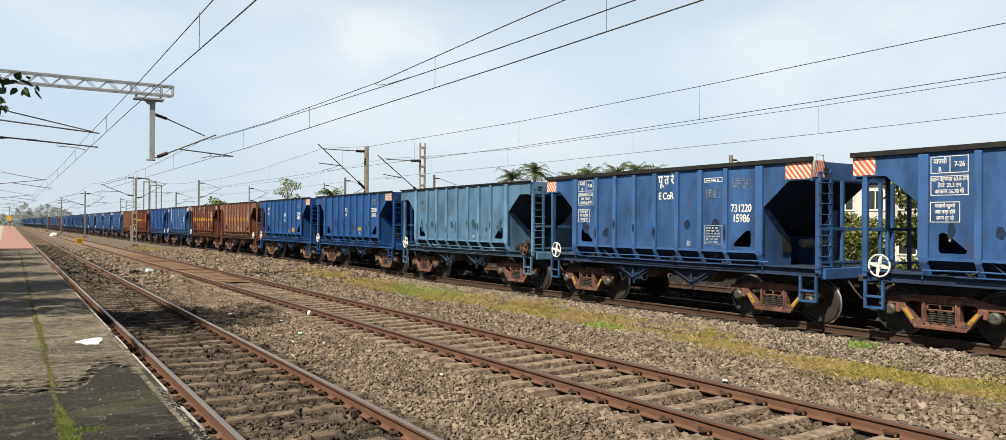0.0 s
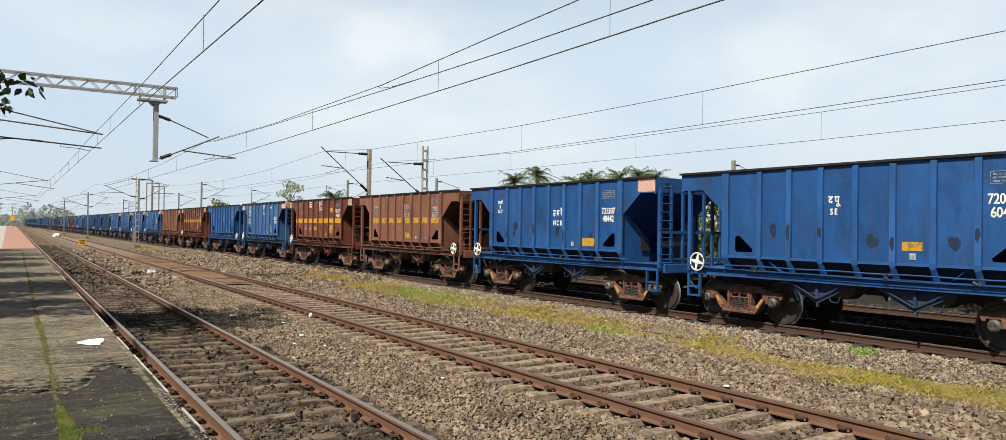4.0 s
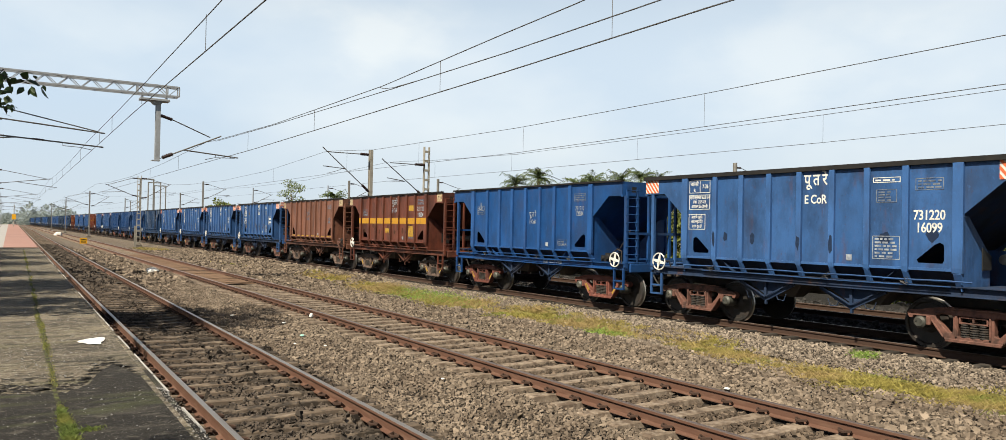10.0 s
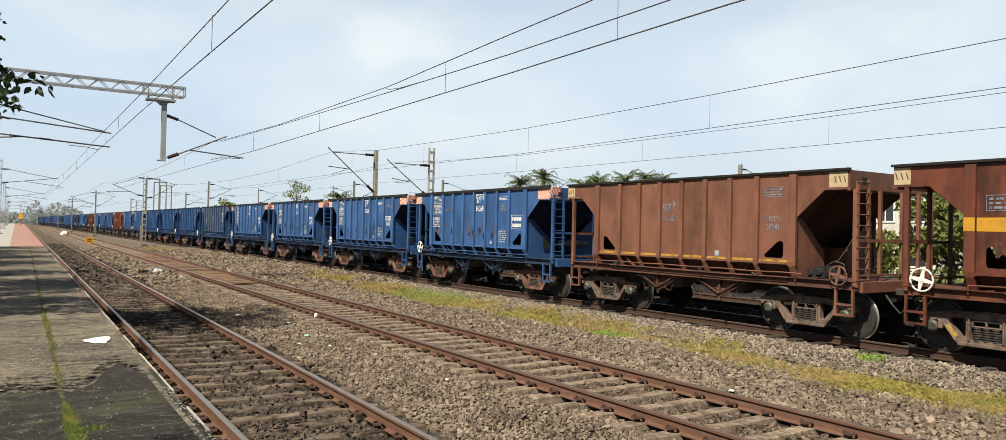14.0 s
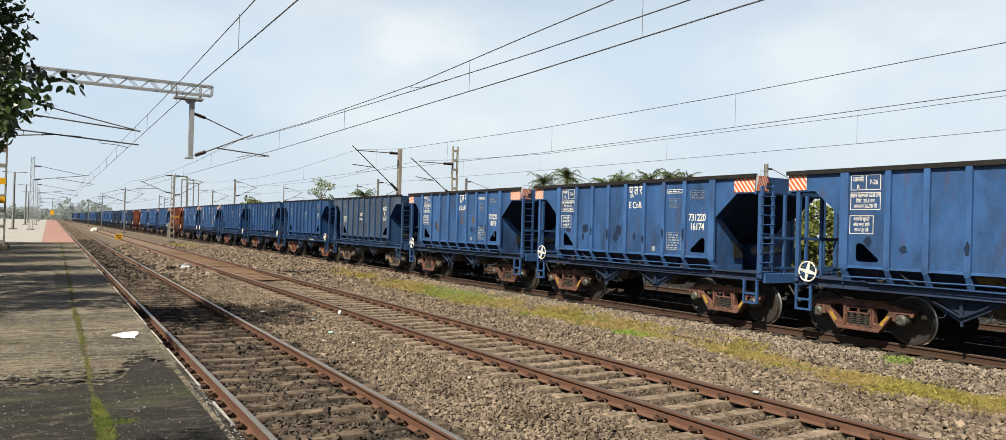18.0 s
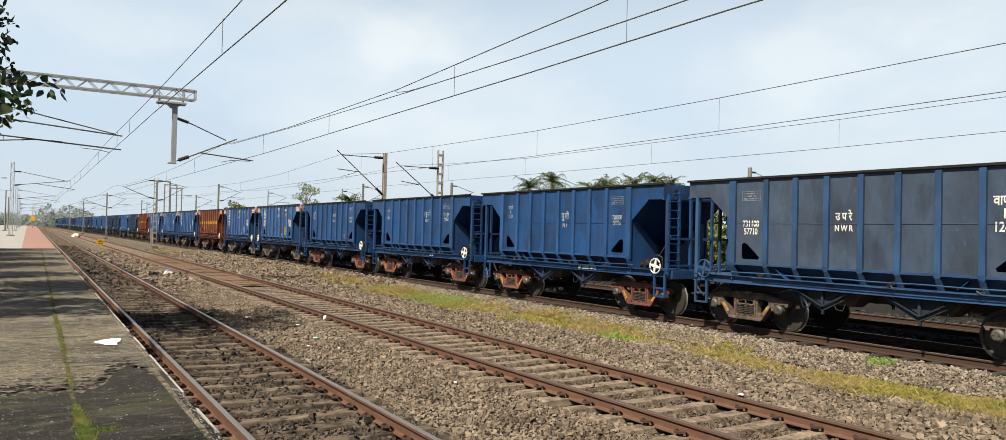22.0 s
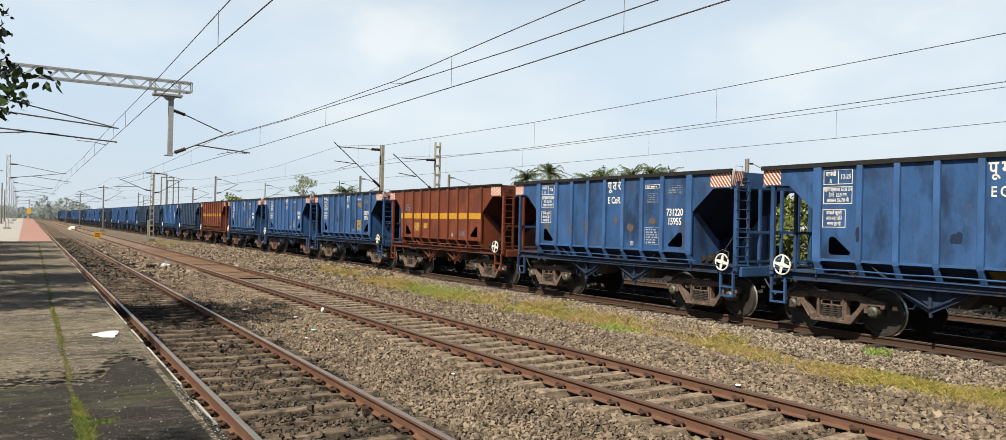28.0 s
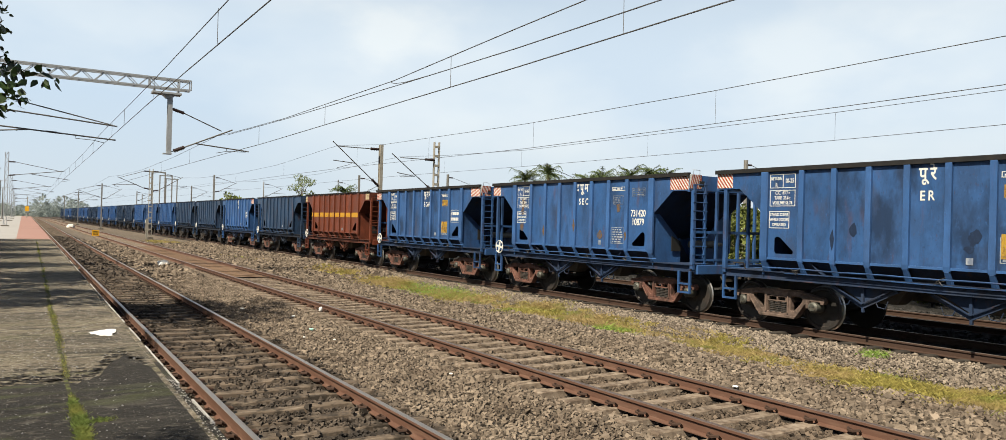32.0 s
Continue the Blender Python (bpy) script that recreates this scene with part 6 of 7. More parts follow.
def cantilever(mast, x0, x1, y, z_stay, z_cat, z_low, z_reg, parent):
    """Stay, bracket and steady arm from a mast at x0 to the wires at x1."""
    s = 1 if x1 > x0 else -1
    a = x0 + s * 0.18
    g = Geo()
    g.tube([(a + s * 0.55, y, z_stay), (x1, y, z_cat + 0.06)], 0.027, 6)
    g.tube([(a + s * 0.55, y, z_low + 0.10), (x1 + s * 0.25, y, z_cat + 0.12)], 0.036, 6)
    t = 0.42
    q = Vector((a, y, z_low)).lerp(Vector((x1, y, z_cat)), t)
    g.tube([q, (x1 + s * 0.75, y, z_reg + 0.22)], 0.030, 6)
    g.tube([(x1 + s * 0.55, y, z_reg + 0.20), (x1 + s * 0.5, y + 0.05, z_reg + 0.10), (x1, y + 0.02, z_reg + 0.01)], 0.014, 5)
    part("bracket_arm", g, ARM, parent)
    set_insulator(parent, (a, y, z_stay), (a + s * 0.55, y, z_stay))
    set_insulator(parent, (a, y, z_low), (a + s * 0.55, y, z_low + 0.10))


def wire_run(name, label, spans, droppers):
    """spans: wires as lists of points; droppers: (x, y, top, bottom)."""
    w = new(name)
    tagged(w, label, "overhead wire")
    names = ("contact_wire", "catenary_wire", "second_wire")
    for k, (pts, r) in enumerate(spans):
        part(names[min(k, 2)], Geo().tube(pts, r, 5), WIRE, w)
    for x0, x1, y, a, b in droppers:
        part("dropper", Geo().tube([(x0, y, a), (x1, y, b)], spans[1][1] * 0.58, 4), WIRE, w)
    return w


def catenary(xc, turn, supports, contact, far, r=0.0085):
    """A contact wire and a sagging catenary over one track. supports: (y, catenary height)."""
    con = [(xc + turn * y + 0.0, y, contact) for y in (-40, 0, 20, 40, 80, 140, 220, far)]
    cat, drops = [], []
    for (y0, h0), (y1, h1) in zip(supports[:-1], supports[1:]):
        n = 12
        for k in range(n):
            t = k / n
            y = y0 + (y1 - y0) * t
            low = contact + 0.62
            mid = (h0 + h1) / 2 - low
            z = h0 + (h1 - h0) * t - 4 * mid * t * (1 - t)
            cat.append((xc + turn * y, y, z))
            if k and k % 2 == 0 and y < 150:
                drops.append((xc + turn * y, xc + turn * y, y, z, contact))
    return con, cat, drops


# platform track
con, cat, drops = catenary(2.95, T1_TURN, [(-20, 6.7), (38, 6.22), (92, 6.5), (146, 6.5), (200, 6.5), (260, 6.5), (330, 6.5)], 5.48, 420)
con = [(2.93, -30, 5.42), (3.00, 11, 5.445), (3.05, 25, 5.53), (3.10, 38, 5.52), (3.3, 92, 5.5), (3.6, 150, 5.5), (4.2, 300, 5.5)]
cat = [(2.9, -20, 6.7), (2.94, 0, 6.25), (3.01, 14, 6.12), (3.045, 23, 6.08), (3.08, 31, 6.10), (3.12, 38, 6.16)] + [p for p in cat if p[1] > 41]
drops = [(2.98, 2.98, 14.9, 6.12, 5.46), (3.015, 3.015, 23.3, 6.08, 5.53), (3.05, 3.05, 31, 6.10, 5.53), (3.09, 3.09, 36, 6.14, 5.52)] + [d for d in drops if d[2] > 42]
wire_run("overhead_line", "thin dark contact wire and catenary over the platform track", [(con, 0.0115), (cat, 0.0105)], drops)
# second track, with an overlapping extra wire
con2 = [(7.73, -30, 5.25), (7.73, 7, 5.237), (7.73, 12, 5.187), (7.73, 30, 5.116), (7.75, 38, 5.16), (7.73, 92, 5.3), (7.7, 200, 5.4), (7.7, 420, 5.4)]
cat2 = [(7.73, -20, 6.9), (7.73, 0, 6.32), (7.73, 10, 5.964), (7.73, 12, 5.92), (7.73, 17.6, 5.754), (7.73, 27, 5.79), (7.73, 35.2, 5.99), (7.73, 38, 6.10), (7.73, 50, 5.85), (7.73, 65, 5.75), (7.73, 80, 5.95), (7.73, 92, 6.3), (7.73, 115, 5.9), (7.73, 146, 6.4), (7.73, 175, 5.95), (7.73, 220, 6.4), (7.73, 420, 6.3)]
sec2 = [(7.73, -30, 5.8), (7.73, 8.4, 5.552), (7.73, 12, 5.545), (7.73, 17, 5.60), (7.73, 27, 5.76), (7.73, 36, 5.97)]
d2 = [(7.73, 7.73, 14.6, 5.83, 5.17), (7.73, 7.73, 22.7, 5.77, 5.145), (7.73, 7.73, 30.4, 5.88, 5.12), (7.73, 7.73, 9.0, 5.99, 5.22), (7.73, 7.73, 45, 5.93, 5.19), (7.73, 7.73, 55, 5.79, 5.2), (7.73, 7.73, 65, 5.75, 5.22)]
w2 = wire_run("overhead_line", "thin dark contact wire and two upper wires over the middle track", [(con2, 0.0115), (cat2, 0.0105), (sec2, 0.0105)], d2)
part("jumper_wire", Geo().tube([(7.73, 17.8, 5.75), (7.73, 17.6, 5.68), (7.73, 17.0, 5.62), (7.73, 16.2, 5.60), (7.73, 15.7, 5.59)], 0.008, 5), WIRE, w2)


con3 = [(16.9, -30, 5.45), (16.754, 7.35, 5.415), (16.644, 15.3, 5.353), (16.516, 24.7, 5.30), (16.3, 45, 5.50), (15.6, 100, 5.5), (14.2, 200, 5.5), (11.5, 400, 5.5)]
cat3 = [(16.9, -20, 7.0), (16.8, 0, 6.55), (16.754, 7.35, 6.404), (16.642, 15.5, 6.298), (16.515, 24.7, 6.265), (16.328, 38.3, 6.45), (16.24, 45.2, 6.90), (16.1, 58, 6.35), (15.9, 70, 6.2), (15.7, 85, 6.4), (15.5, 99, 6.9), (15.2, 125, 6.2), (14.8, 152, 6.9), (14.2, 200, 6.5), (11.5, 400, 6.5)]
line3 = wire_run("overhead_line", "thin dark contact wire and catenary above the goods train", [(con3, 0.0090), (cat3, 0.0100)],
         [(16.64, 16.64, 15.3, 6.30, 5.353), (16.515, 16.515, 24.3, 6.266, 5.30), (16.4, 16.4, 33, 6.36, 5.39), (16.28, 16.28, 42, 6.7, 5.47), (16.1, 16.1, 56, 6.4, 5.5), (15.9, 15.9, 70, 6.2, 5.5)])
line3.location.z = -0.06
con4 = [(21.6, -30, 5.26), (21.37, 9.4, 5.242), (21.3, 14.75, 5.21), (21.07, 31.5, 5.244), (20.9, 46, 5.35), (20.1, 100, 5.4), (18.8, 200, 5.4), (16, 400, 5.4)]
cat4 = [(21.6, -20, 6.8), (21.5, 0, 6.35), (21.37, 9.4, 6.14), (21.3, 14.75, 6.075), (21.07, 31.5, 6.05), (20.95, 40, 6.3), (20.87, 46.3, 6.6), (20.6, 62, 6.1), (20.3, 80, 6.1), (20.1, 99, 6.6), (18.8, 200, 6.3), (16, 400, 6.3)]
line4 = wire_run("overhead_line", "thin dark contact wire and catenary over the track behind the train", [(con4, 0.0080), (cat4, 0.0085)],
         [(21.3, 21.3, 14.7, 6.075, 5.21), (21.19, 21.19, 23.0, 6.06, 5.23), (21.07, 21.07, 32, 6.06, 5.245), (20.95, 20.95, 40, 6.28, 5.31)])
line4.location.z = -0.06

# boom over the platform track with its hanging post
boom = new("cantilever_boom")
tagged(boom, "grey steel lattice boom on a platform mast carrying overhead brackets", "overhead gantry")
YB = 38.0
part("mast", lattice_geo(-1.75, YB + 1.0, PLATFORM_Z, 9.2, 0.34, 0.5), GALV_OLD, boom)
for z in (2.86, 3.66):
    part("mast_plate", Geo().box(-1.93, -1.57, YB + 0.72, YB + 0.745, z - 0.14, z + 0.14), SIGN_YELLOW, boom, "small yellow plate")
part("mast_foot", Geo().box(-2.15, -1.35, YB + 0.6, YB + 1.4, PLATFORM_Z, PLATFORM_Z + 0.18), EDGE, boom, bevel=0.03)
for z in (8.11, 8.54):
    for y in (YB, YB + 0.45):
        part("boom_chord", Geo().beam((-2.4, y, z), (6.50, y, z), 0.072, 0.072), GALV, boom)
n = 20
for k in range(n):
    a, b = -2.4 + 8.88 * k / n, -2.4 + 8.88 * (k + 1) / n
    for y in (YB, YB + 0.45):
        part("lacing_bar", Geo().beam((a, y, 8.11 if k % 2 else 8.54), (b, y, 8.54 if k % 2 else 8.11), 0.034, 0.012, up=(0, 1, 0)), GALV, boom)
for x in (6.50, 6.00, 4.75):
    for y in (YB, YB + 0.45):
        part("lacing_bar", Geo().beam((x, y, 8.11), (x, y, 8.54), 0.05), GALV, boom)
for k in range(8):
    a = -2.0 + 1.1 * k
    part("lacing_bar", Geo().beam((a, YB, 8.54), (a + 0.5, YB + 0.45, 8.54), 0.04, 0.012), GALV, boom)
g = Geo().box(4.85, 6.10, YB - 0.05, YB + 0.50, 7.83, 7.93)
for x in (4.95, 5.97):
    g.box(x - 0.04, x + 0.04, YB + 0.05, YB + 0.40, 7.93, 8.03)
part("hanger_plate", g, GALV, boom, bevel=0.01)
g = Geo().box(5.54, 5.74, YB + 0.10, YB + 0.16, 5.13, 7.72).box(5.54, 5.74, YB + 0.30, YB + 0.36, 5.13, 7.72).box(5.62, 5.66, YB + 0.16, YB + 0.30, 5.13, 7.72)
g.add([(5.46, YB + 0.1, 7.66), (5.70, YB + 0.1, 7.66), (5.70, YB + 0.36, 7.66), (5.46, YB + 0.36, 7.66), (5.30, YB + 0.05, 7.83), (5.86, YB + 0.05, 7.83), (5.86, YB + 0.41, 7.83), (5.30, YB + 0.41, 7.83)],
      [(0, 1, 5, 4), (1, 2, 6, 5), (2, 3, 7, 6), (3, 0, 4, 7)])
g.box(5.40, 5.76, YB + 0.05, YB + 0.41, 5.09, 5.13)
part("drop_post", g, GALV, boom)
yb = YB + 0.2
g = Geo()
g.tube([(6.25, yb, 7.05), (7.95, yb, 6.36)], 0.027, 6)
g.tube([(6.22, yb, 5.42), (8.45, yb, 6.46)], 0.036, 6)
g.tube([(6.75, yb, 5.68), (9.25, yb, 5.47)], 0.032, 6)
g.tube([(9.1, yb, 5.44), (8.2, yb, 5.42), (7.75, yb, 5.30)], 0.015, 5)
for x in (8.2, 8.9):
    g.tube([(x, yb, 5.56), (x, yb, 5.44)], 0.012, 5)
part("bracket_arm", g, ARM, boom)
set_insulator(boom, (5.75, yb, 7.2), (6.25, yb, 7.05))
set_insulator(boom, (5.85, yb, 5.26), (6.3, yb, 5.46), 0.095)
g = Geo().tube([(5.62, yb, 5.16), (5.86, yb, 5.26)], 0.02, 6)
part("insulator_pin", g, ARM, boom)
g = Geo()
ym = YB + 0.9
g.tube([(-0.9, ym, 7.15), (3.3, ym, 6.3)], 0.027, 6)
g.tube([(-1.0, ym, 6.62), (3.55, ym, 6.25)], 0.034, 6)
g.tube([(-1.55, ym, 5.92), (3.5, ym, 5.62)], 0.034, 6)
g.tube([(-1.55, ym, 5.62), (0.2, ym, 5.82)], 0.030, 6)
for x in (-1.0, -0.3):
    g.tube([(x, ym, 5.89), (x, ym, 5.70)], 0.014, 5)
g.tube([(1.9, ym, 5.70), (1.9, ym, 5.58), (2.6, ym, 5.55), (3.05, ym, 5.46)], 0.014, 5)
part("bracket_arm", g, ARM, boom)
set_insulator(boom, (-1.5, ym, 7.27), (-0.9, ym, 7.15))
set_insulator(boom, (0.75, ym, 5.79), (1.2, ym, 5.765), 0.05, 4)


def mast_thing(kind, x, y, z0, z1, label, steel=None):
    m = new("overhead_mast")
    tagged(m, label, "overhead mast", "overhead line masts")
    if kind == "lattice":
        part("mast", lattice_geo(x, y, z0, z1), steel or GALV_OLD, m)
    elif kind == "slim_lattice":
        g = Geo()
        for e in (-1, 1):
            g.box(x + e * 0.15 - 0.03, x + e * 0.15 + 0.03, y - 0.10, y + 0.10, z0, z1)
        n = 18
        for k in range(n):
            a, b = z0 + (z1 - z0) * k / n, z0 + (z1 - z0) * (k + 1) / n
            for f in (-0.095, 0.095):
                g.beam((x - 0.14 if k % 2 else x + 0.14, y + f, a), (x + 0.14 if k % 2 else x - 0.14, y + f, b), 0.05, 0.012, up=(0, 1, 0))
        part("mast", g, steel or GALV, m)
    elif kind == "beam":
        g = Geo().box(x - 0.10, x + 0.10, y - 0.15, y - 0.12, z0, z1).box(x - 0.10, x + 0.10, y + 0.12, y + 0.15, z0, z1).box(x - 0.02, x + 0.02, y - 0.12, y + 0.12, z0, z1)
        part("mast", g, steel or GALV_OLD, m)
    else:
        g = Geo().tube([(x, y, z0), (x, y, z1)], [0.13, 0.08], 8)
        part("mast", g, steel or GALV_OLD, m)
    part("mast_foot", Geo().box(x - 0.35, x + 0.35, y - 0.35, y + 0.35, z0 - 0.1, z0 + 0.12), EDGE, m)
    return m


# the two masts behind the train
m = mast_thing("beam", 19.15, 45.3, -0.4, 7.25, "buff steel mast with one bracket, behind the goods train")
g = Geo()
g.tube([(18.4, 45.2, 6.93), (16.25, 45.2, 6.93)], 0.030, 6)
g.tube([(18.6, 45.2, 4.95), (15.95, 45.2, 7.20)], 0.030, 6)
g.tube([(17.45, 45.2, 5.95), (16.0, 45.2, 6.05)], 0.027, 6)
g.tube([(17.2, 45.2, 5.93), (16.9, 45.2, 5.80), (16.25, 45.2, 5.60)], 0.014, 5)
part("bracket_arm", g, ARM, m)
set_insulator(m, (18.95, 45.2, 6.93), (18.4, 45.2, 6.93), 0.095)
set_insulator(m, (19.0, 45.2, 4.6), (18.55, 45.2, 5.0), 0.095)
m.location.z = -0.12
m = mast_thing("lattice", 23.6, 46.3, -0.4, 7.85, "grey lattice mast with one bracket, behind the goods train")
g = Geo()
g.tube([(22.7, 46.2, 6.62), (20.9, 46.2, 6.62)], 0.030, 6)
g.tube([(22.9, 46.2, 4.85), (20.3, 46.2, 6.85)], 0.030, 6)
g.tube([(22.0, 46.2, 5.45), (20.7, 46.2, 5.62)], 0.027, 6)
g.tube([(22.0, 46.2, 5.45), (21.4, 46.2, 5.4), (20.9, 46.2, 5.36)], 0.014, 5)
part("bracket_arm", g, ARM, m)
set_insulator(m, (23.4, 46.2, 6.62), (22.7, 46.2, 6.62), 0.095)
set_insulator(m, (23.4, 46.2, 4.5), (22.9, 46.2, 4.85), 0.095)
m.location.z = -0.13
# mast between the middle track and the train
m = mast_thing("lattice", 12.15, 94, -0.3, 7.5, "lattice mast with brackets beside the grass strip")
cantilever(m, 12.15, 9.0, 94, 7.2, 6.3, 5.2, 5.3, m)
cantilever(m, 12.15, 15.2, 94, 7.2, 6.6, 5.0, 5.5, m)
part("cable_box", Geo().box(11.55, 11.75, 92.5, 92.7, -0.4, 1.9), GALV_OLD, m)
for y, x in ((150, 11.6), (205, 11.0), (265, 10.6)):
    m = mast_thing("beam", x, y, -0.3, 7.6, "distant steel mast with brackets between the tracks", YARD)
    cantilever(m, x, 8.0, y, 7.2, 6.3, 5.2, 5.3, m)
    cantilever(m, x, 14.4, y, 7.2, 6.6, 5.0, 5.5, m)
# masts on the platform and beyond
for y in (92, 146, 200, 255, 320):
    m = mast_thing("slim_lattice", -1.1 - 0.004 * y, y, PLATFORM_Z, 8.25, "lattice platform mast with a bracket over the track")
    cantilever(m, -1.1 - 0.004 * y, 2.95 + 0.0042 * y, y, 7.3, 6.5, 5.9, 5.5, m)
for x, y, z1 in ((-3.0, 92, 6.6), (-3.0, 140, 7.0), (-3.4, 180, 7.0)):
    m = mast_thing("pole", x, y, PLATFORM_Z, z1, "slim platform lamp post", YARD)
    part("lamp_arm", Geo().tube([(x - 0.7, y, z1 - 0.02), (x + 0.7, y, z1 - 0.02)], 0.035, 6), GALV, m)
    for e in (-1, 1):
        part("lamp_head", Geo().box(x + e * 0.85 - 0.22, x + e * 0.85 + 0.22, y - 0.10, y + 0.10, z1 - 0.06, z1 + 0.05), GALV, m, bevel=0.02)
# masts of the yard behind the train
for x, y, z1, kind in ((23.07, 114.7, 8.3, "beam"), (33.3, 127, 8.3, "pole"), (39.6, 109.5, 8.3, "pole"), (37.4, 95.5, 8.3, "beam"), (44.2, 83.5, 8.3, "beam"), (43.7, 61.5, 8.3, "beam"), (51.8, 44.1, 8.3, "beam"), (28, 160, 8.3, "beam"), (24, 210, 8.3, "beam"), (30, 250, 8.6, "beam")):
    m = mast_thing(kind, x, y, -0.4, z1, "distant yard mast with a short bracket", YARD)
    cantilever(m, x, x + 2.9, y, z1 - 0.4, z1 - 1.1, z1 - 2.4, z1 - 2.1, m)
# portal frames far down the yard
for x, y in ((19.5, 150), (22.5, 162), (25.5, 175)):
    m = new("portal_frame")
    tagged(m, "tall narrow steel portal in the yard", "portal")
    for e in (0, 2.2):
        part("portal_leg", Geo().box(x + e - 0.10, x + e + 0.10, y - 0.10, y + 0.10, -0.4, 10.2), YARD, m)
    part("portal_beam", Geo().box(x, x + 2.2, y - 0.08, y + 0.08, 10.0, 10.2), YARD, m)

# ---- trees, background and small things ----
def leaf_cloud(centres, radii, count, size, seed, flat=0.6, droop=0.0, wide=0.24):
    """Many small folded leaves round clump centres, as arrays of quads."""
    rng = np.random.default_rng(seed)
    c, r = np.array(centres, float), np.array(radii, float)
    pick = rng.choice(len(c), count, p=r ** 2 / (r ** 2).sum())
    d = rng.normal(size=(count, 3))
    d /= np.linalg.norm(d, axis=1, keepdims=True)
    p = c[pick] + d * (r[pick] * rng.uniform(0.35, 1.05, count) ** 0.6)[:, None] * np.array([1, 1, flat])
    way = rng.normal(size=(count, 3)) + d * 0.8
    way[:, 2] -= droop
    way /= np.linalg.norm(way, axis=1, keepdims=True)
    side = np.cross(way, rng.normal(size=(count, 3)))
    side /= np.linalg.norm(side, axis=1, keepdims=True)
    up = np.cross(side, way)
    s = (size * rng.lognormal(0, 0.25, count))[:, None]
    v = np.stack([p, p + way * s * 0.30 + side * s * wide + up * s * 0.05, p + way * s * 0.65 + side * s * wide * 0.8 + up * s * 0.05, p + way * s,
                  p + way * s * 0.65 - side * s * wide * 0.8 + up * s * 0.05, p + way * s * 0.30 - side * s * wide + up * s * 0.05], 1)
    return v.reshape(-1, 3), np.arange(count * 6).reshape(-1, 6)


def tree(x, y, z, height, spread, leaves, size, seed, label, mat=None, trunk=0.16, crown_low=0.35, clumps=16):
    rng = random.Random(seed)
    t = new("tree")
    t.location = (x, y, z)
    tagged(t, label, "tree")
    g = Geo()
    top = Vector((rng.uniform(-0.3, 0.3), rng.uniform(-0.3, 0.3), height * 0.62))
    g.tube([(0, 0, -0.1), top * 0.35 + Vector((0.05, 0.04, 0)), top * 0.7, top], [trunk, trunk * 0.8, trunk * 0.6, trunk * 0.35], 8)
    cs, rs = [], []
    for k in range(clumps):
        a = 2 * math.pi * k / clumps * 2.4 + rng.uniform(-0.4, 0.4)
        h = height * (crown_low + (0.95 - crown_low) * (k + 0.5) / clumps)
        reach = spread * rng.uniform(0.35, 1.0) * (1.0 - 0.55 * abs((k + 0.5) / clumps - 0.4))
        c = Vector((reach * math.cos(a), reach * math.sin(a), h))
        b = top * min(1, max(0.35, h / height - 0.15) / 0.62 * 0.9)
        g.tube([b, b.lerp(c, 0.5) + Vector((0, 0, 0.08 * height)) * rng.uniform(0, 1), c], [trunk * 0.35, trunk * 0.2, trunk * 0.07], 5)
        cs.append(c[:])
        rs.append(spread * rng.uniform(0.28, 0.48))
    part("trunk", g, BARK, t)
    v, f = leaf_cloud(cs, rs, leaves, size, seed)
    part("crown", bulk("crown", v, f, mat or LEAF_FAR), None, t)
    return t


def palm(x, y, z, height, seed, fronds=22, reach=1.75):
    rng = random.Random(seed)
    t = new("palm_tree")
    t.location = (x, y, z)
    tagged(t, "coconut palm with a slim trunk and drooping fronds", "palm", "palms behind the yard")
    g = Geo()
    lean = Vector((rng.uniform(-0.6, 0.6), rng.uniform(-0.6, 0.6), height))
    g.tube([(0, 0, -0.2), lean * 0.4 + Vector((0.1, 0.1, 0)), lean], [0.19, 0.14, 0.11], 8)
    part("trunk", g, BARK, t)
    for k in range(fronds):
        a = 2 * math.pi * k / fronds + rng.uniform(-0.25, 0.25)
        e = rng.uniform(-0.35, 1.5)
        far = reach * rng.uniform(0.65, 1.15)
        n = 8
        spine = []
        for i in range(n + 1):
            q = i / n
            r = far * (q * math.cos(e * (1 - q * 0.4)))
            spine.append(lean + Vector((math.cos(a) * r, math.sin(a) * r, far * (q * math.sin(e) * 0.9 - rng.uniform(0.3, 0.6) * q * q * q))))
        g = Geo().tube(spine, 0.022, 4)
        across = Vector((-math.sin(a), math.cos(a), 0))
        for i in range(1, n + 1):
            for s in (-1, 1):
                for h in (0.0, 0.5):
                    b = spine[i - 1].lerp(spine[i], h)
                    ln = reach * 0.26 * math.sin(math.pi * min(0.97, (i + h) / (n + 1.2)))
                    tip = b + across * s * ln + (spine[i] - spine[i - 1]) * 0.9 + Vector((0, 0, -ln * 0.6))
                    w = (spine[i] - spine[i - 1]) * 0.12
                    g.add([b - w, b + w, tip], [(0, 1, 2)])
        part("frond", g, PALM, t)
    return t


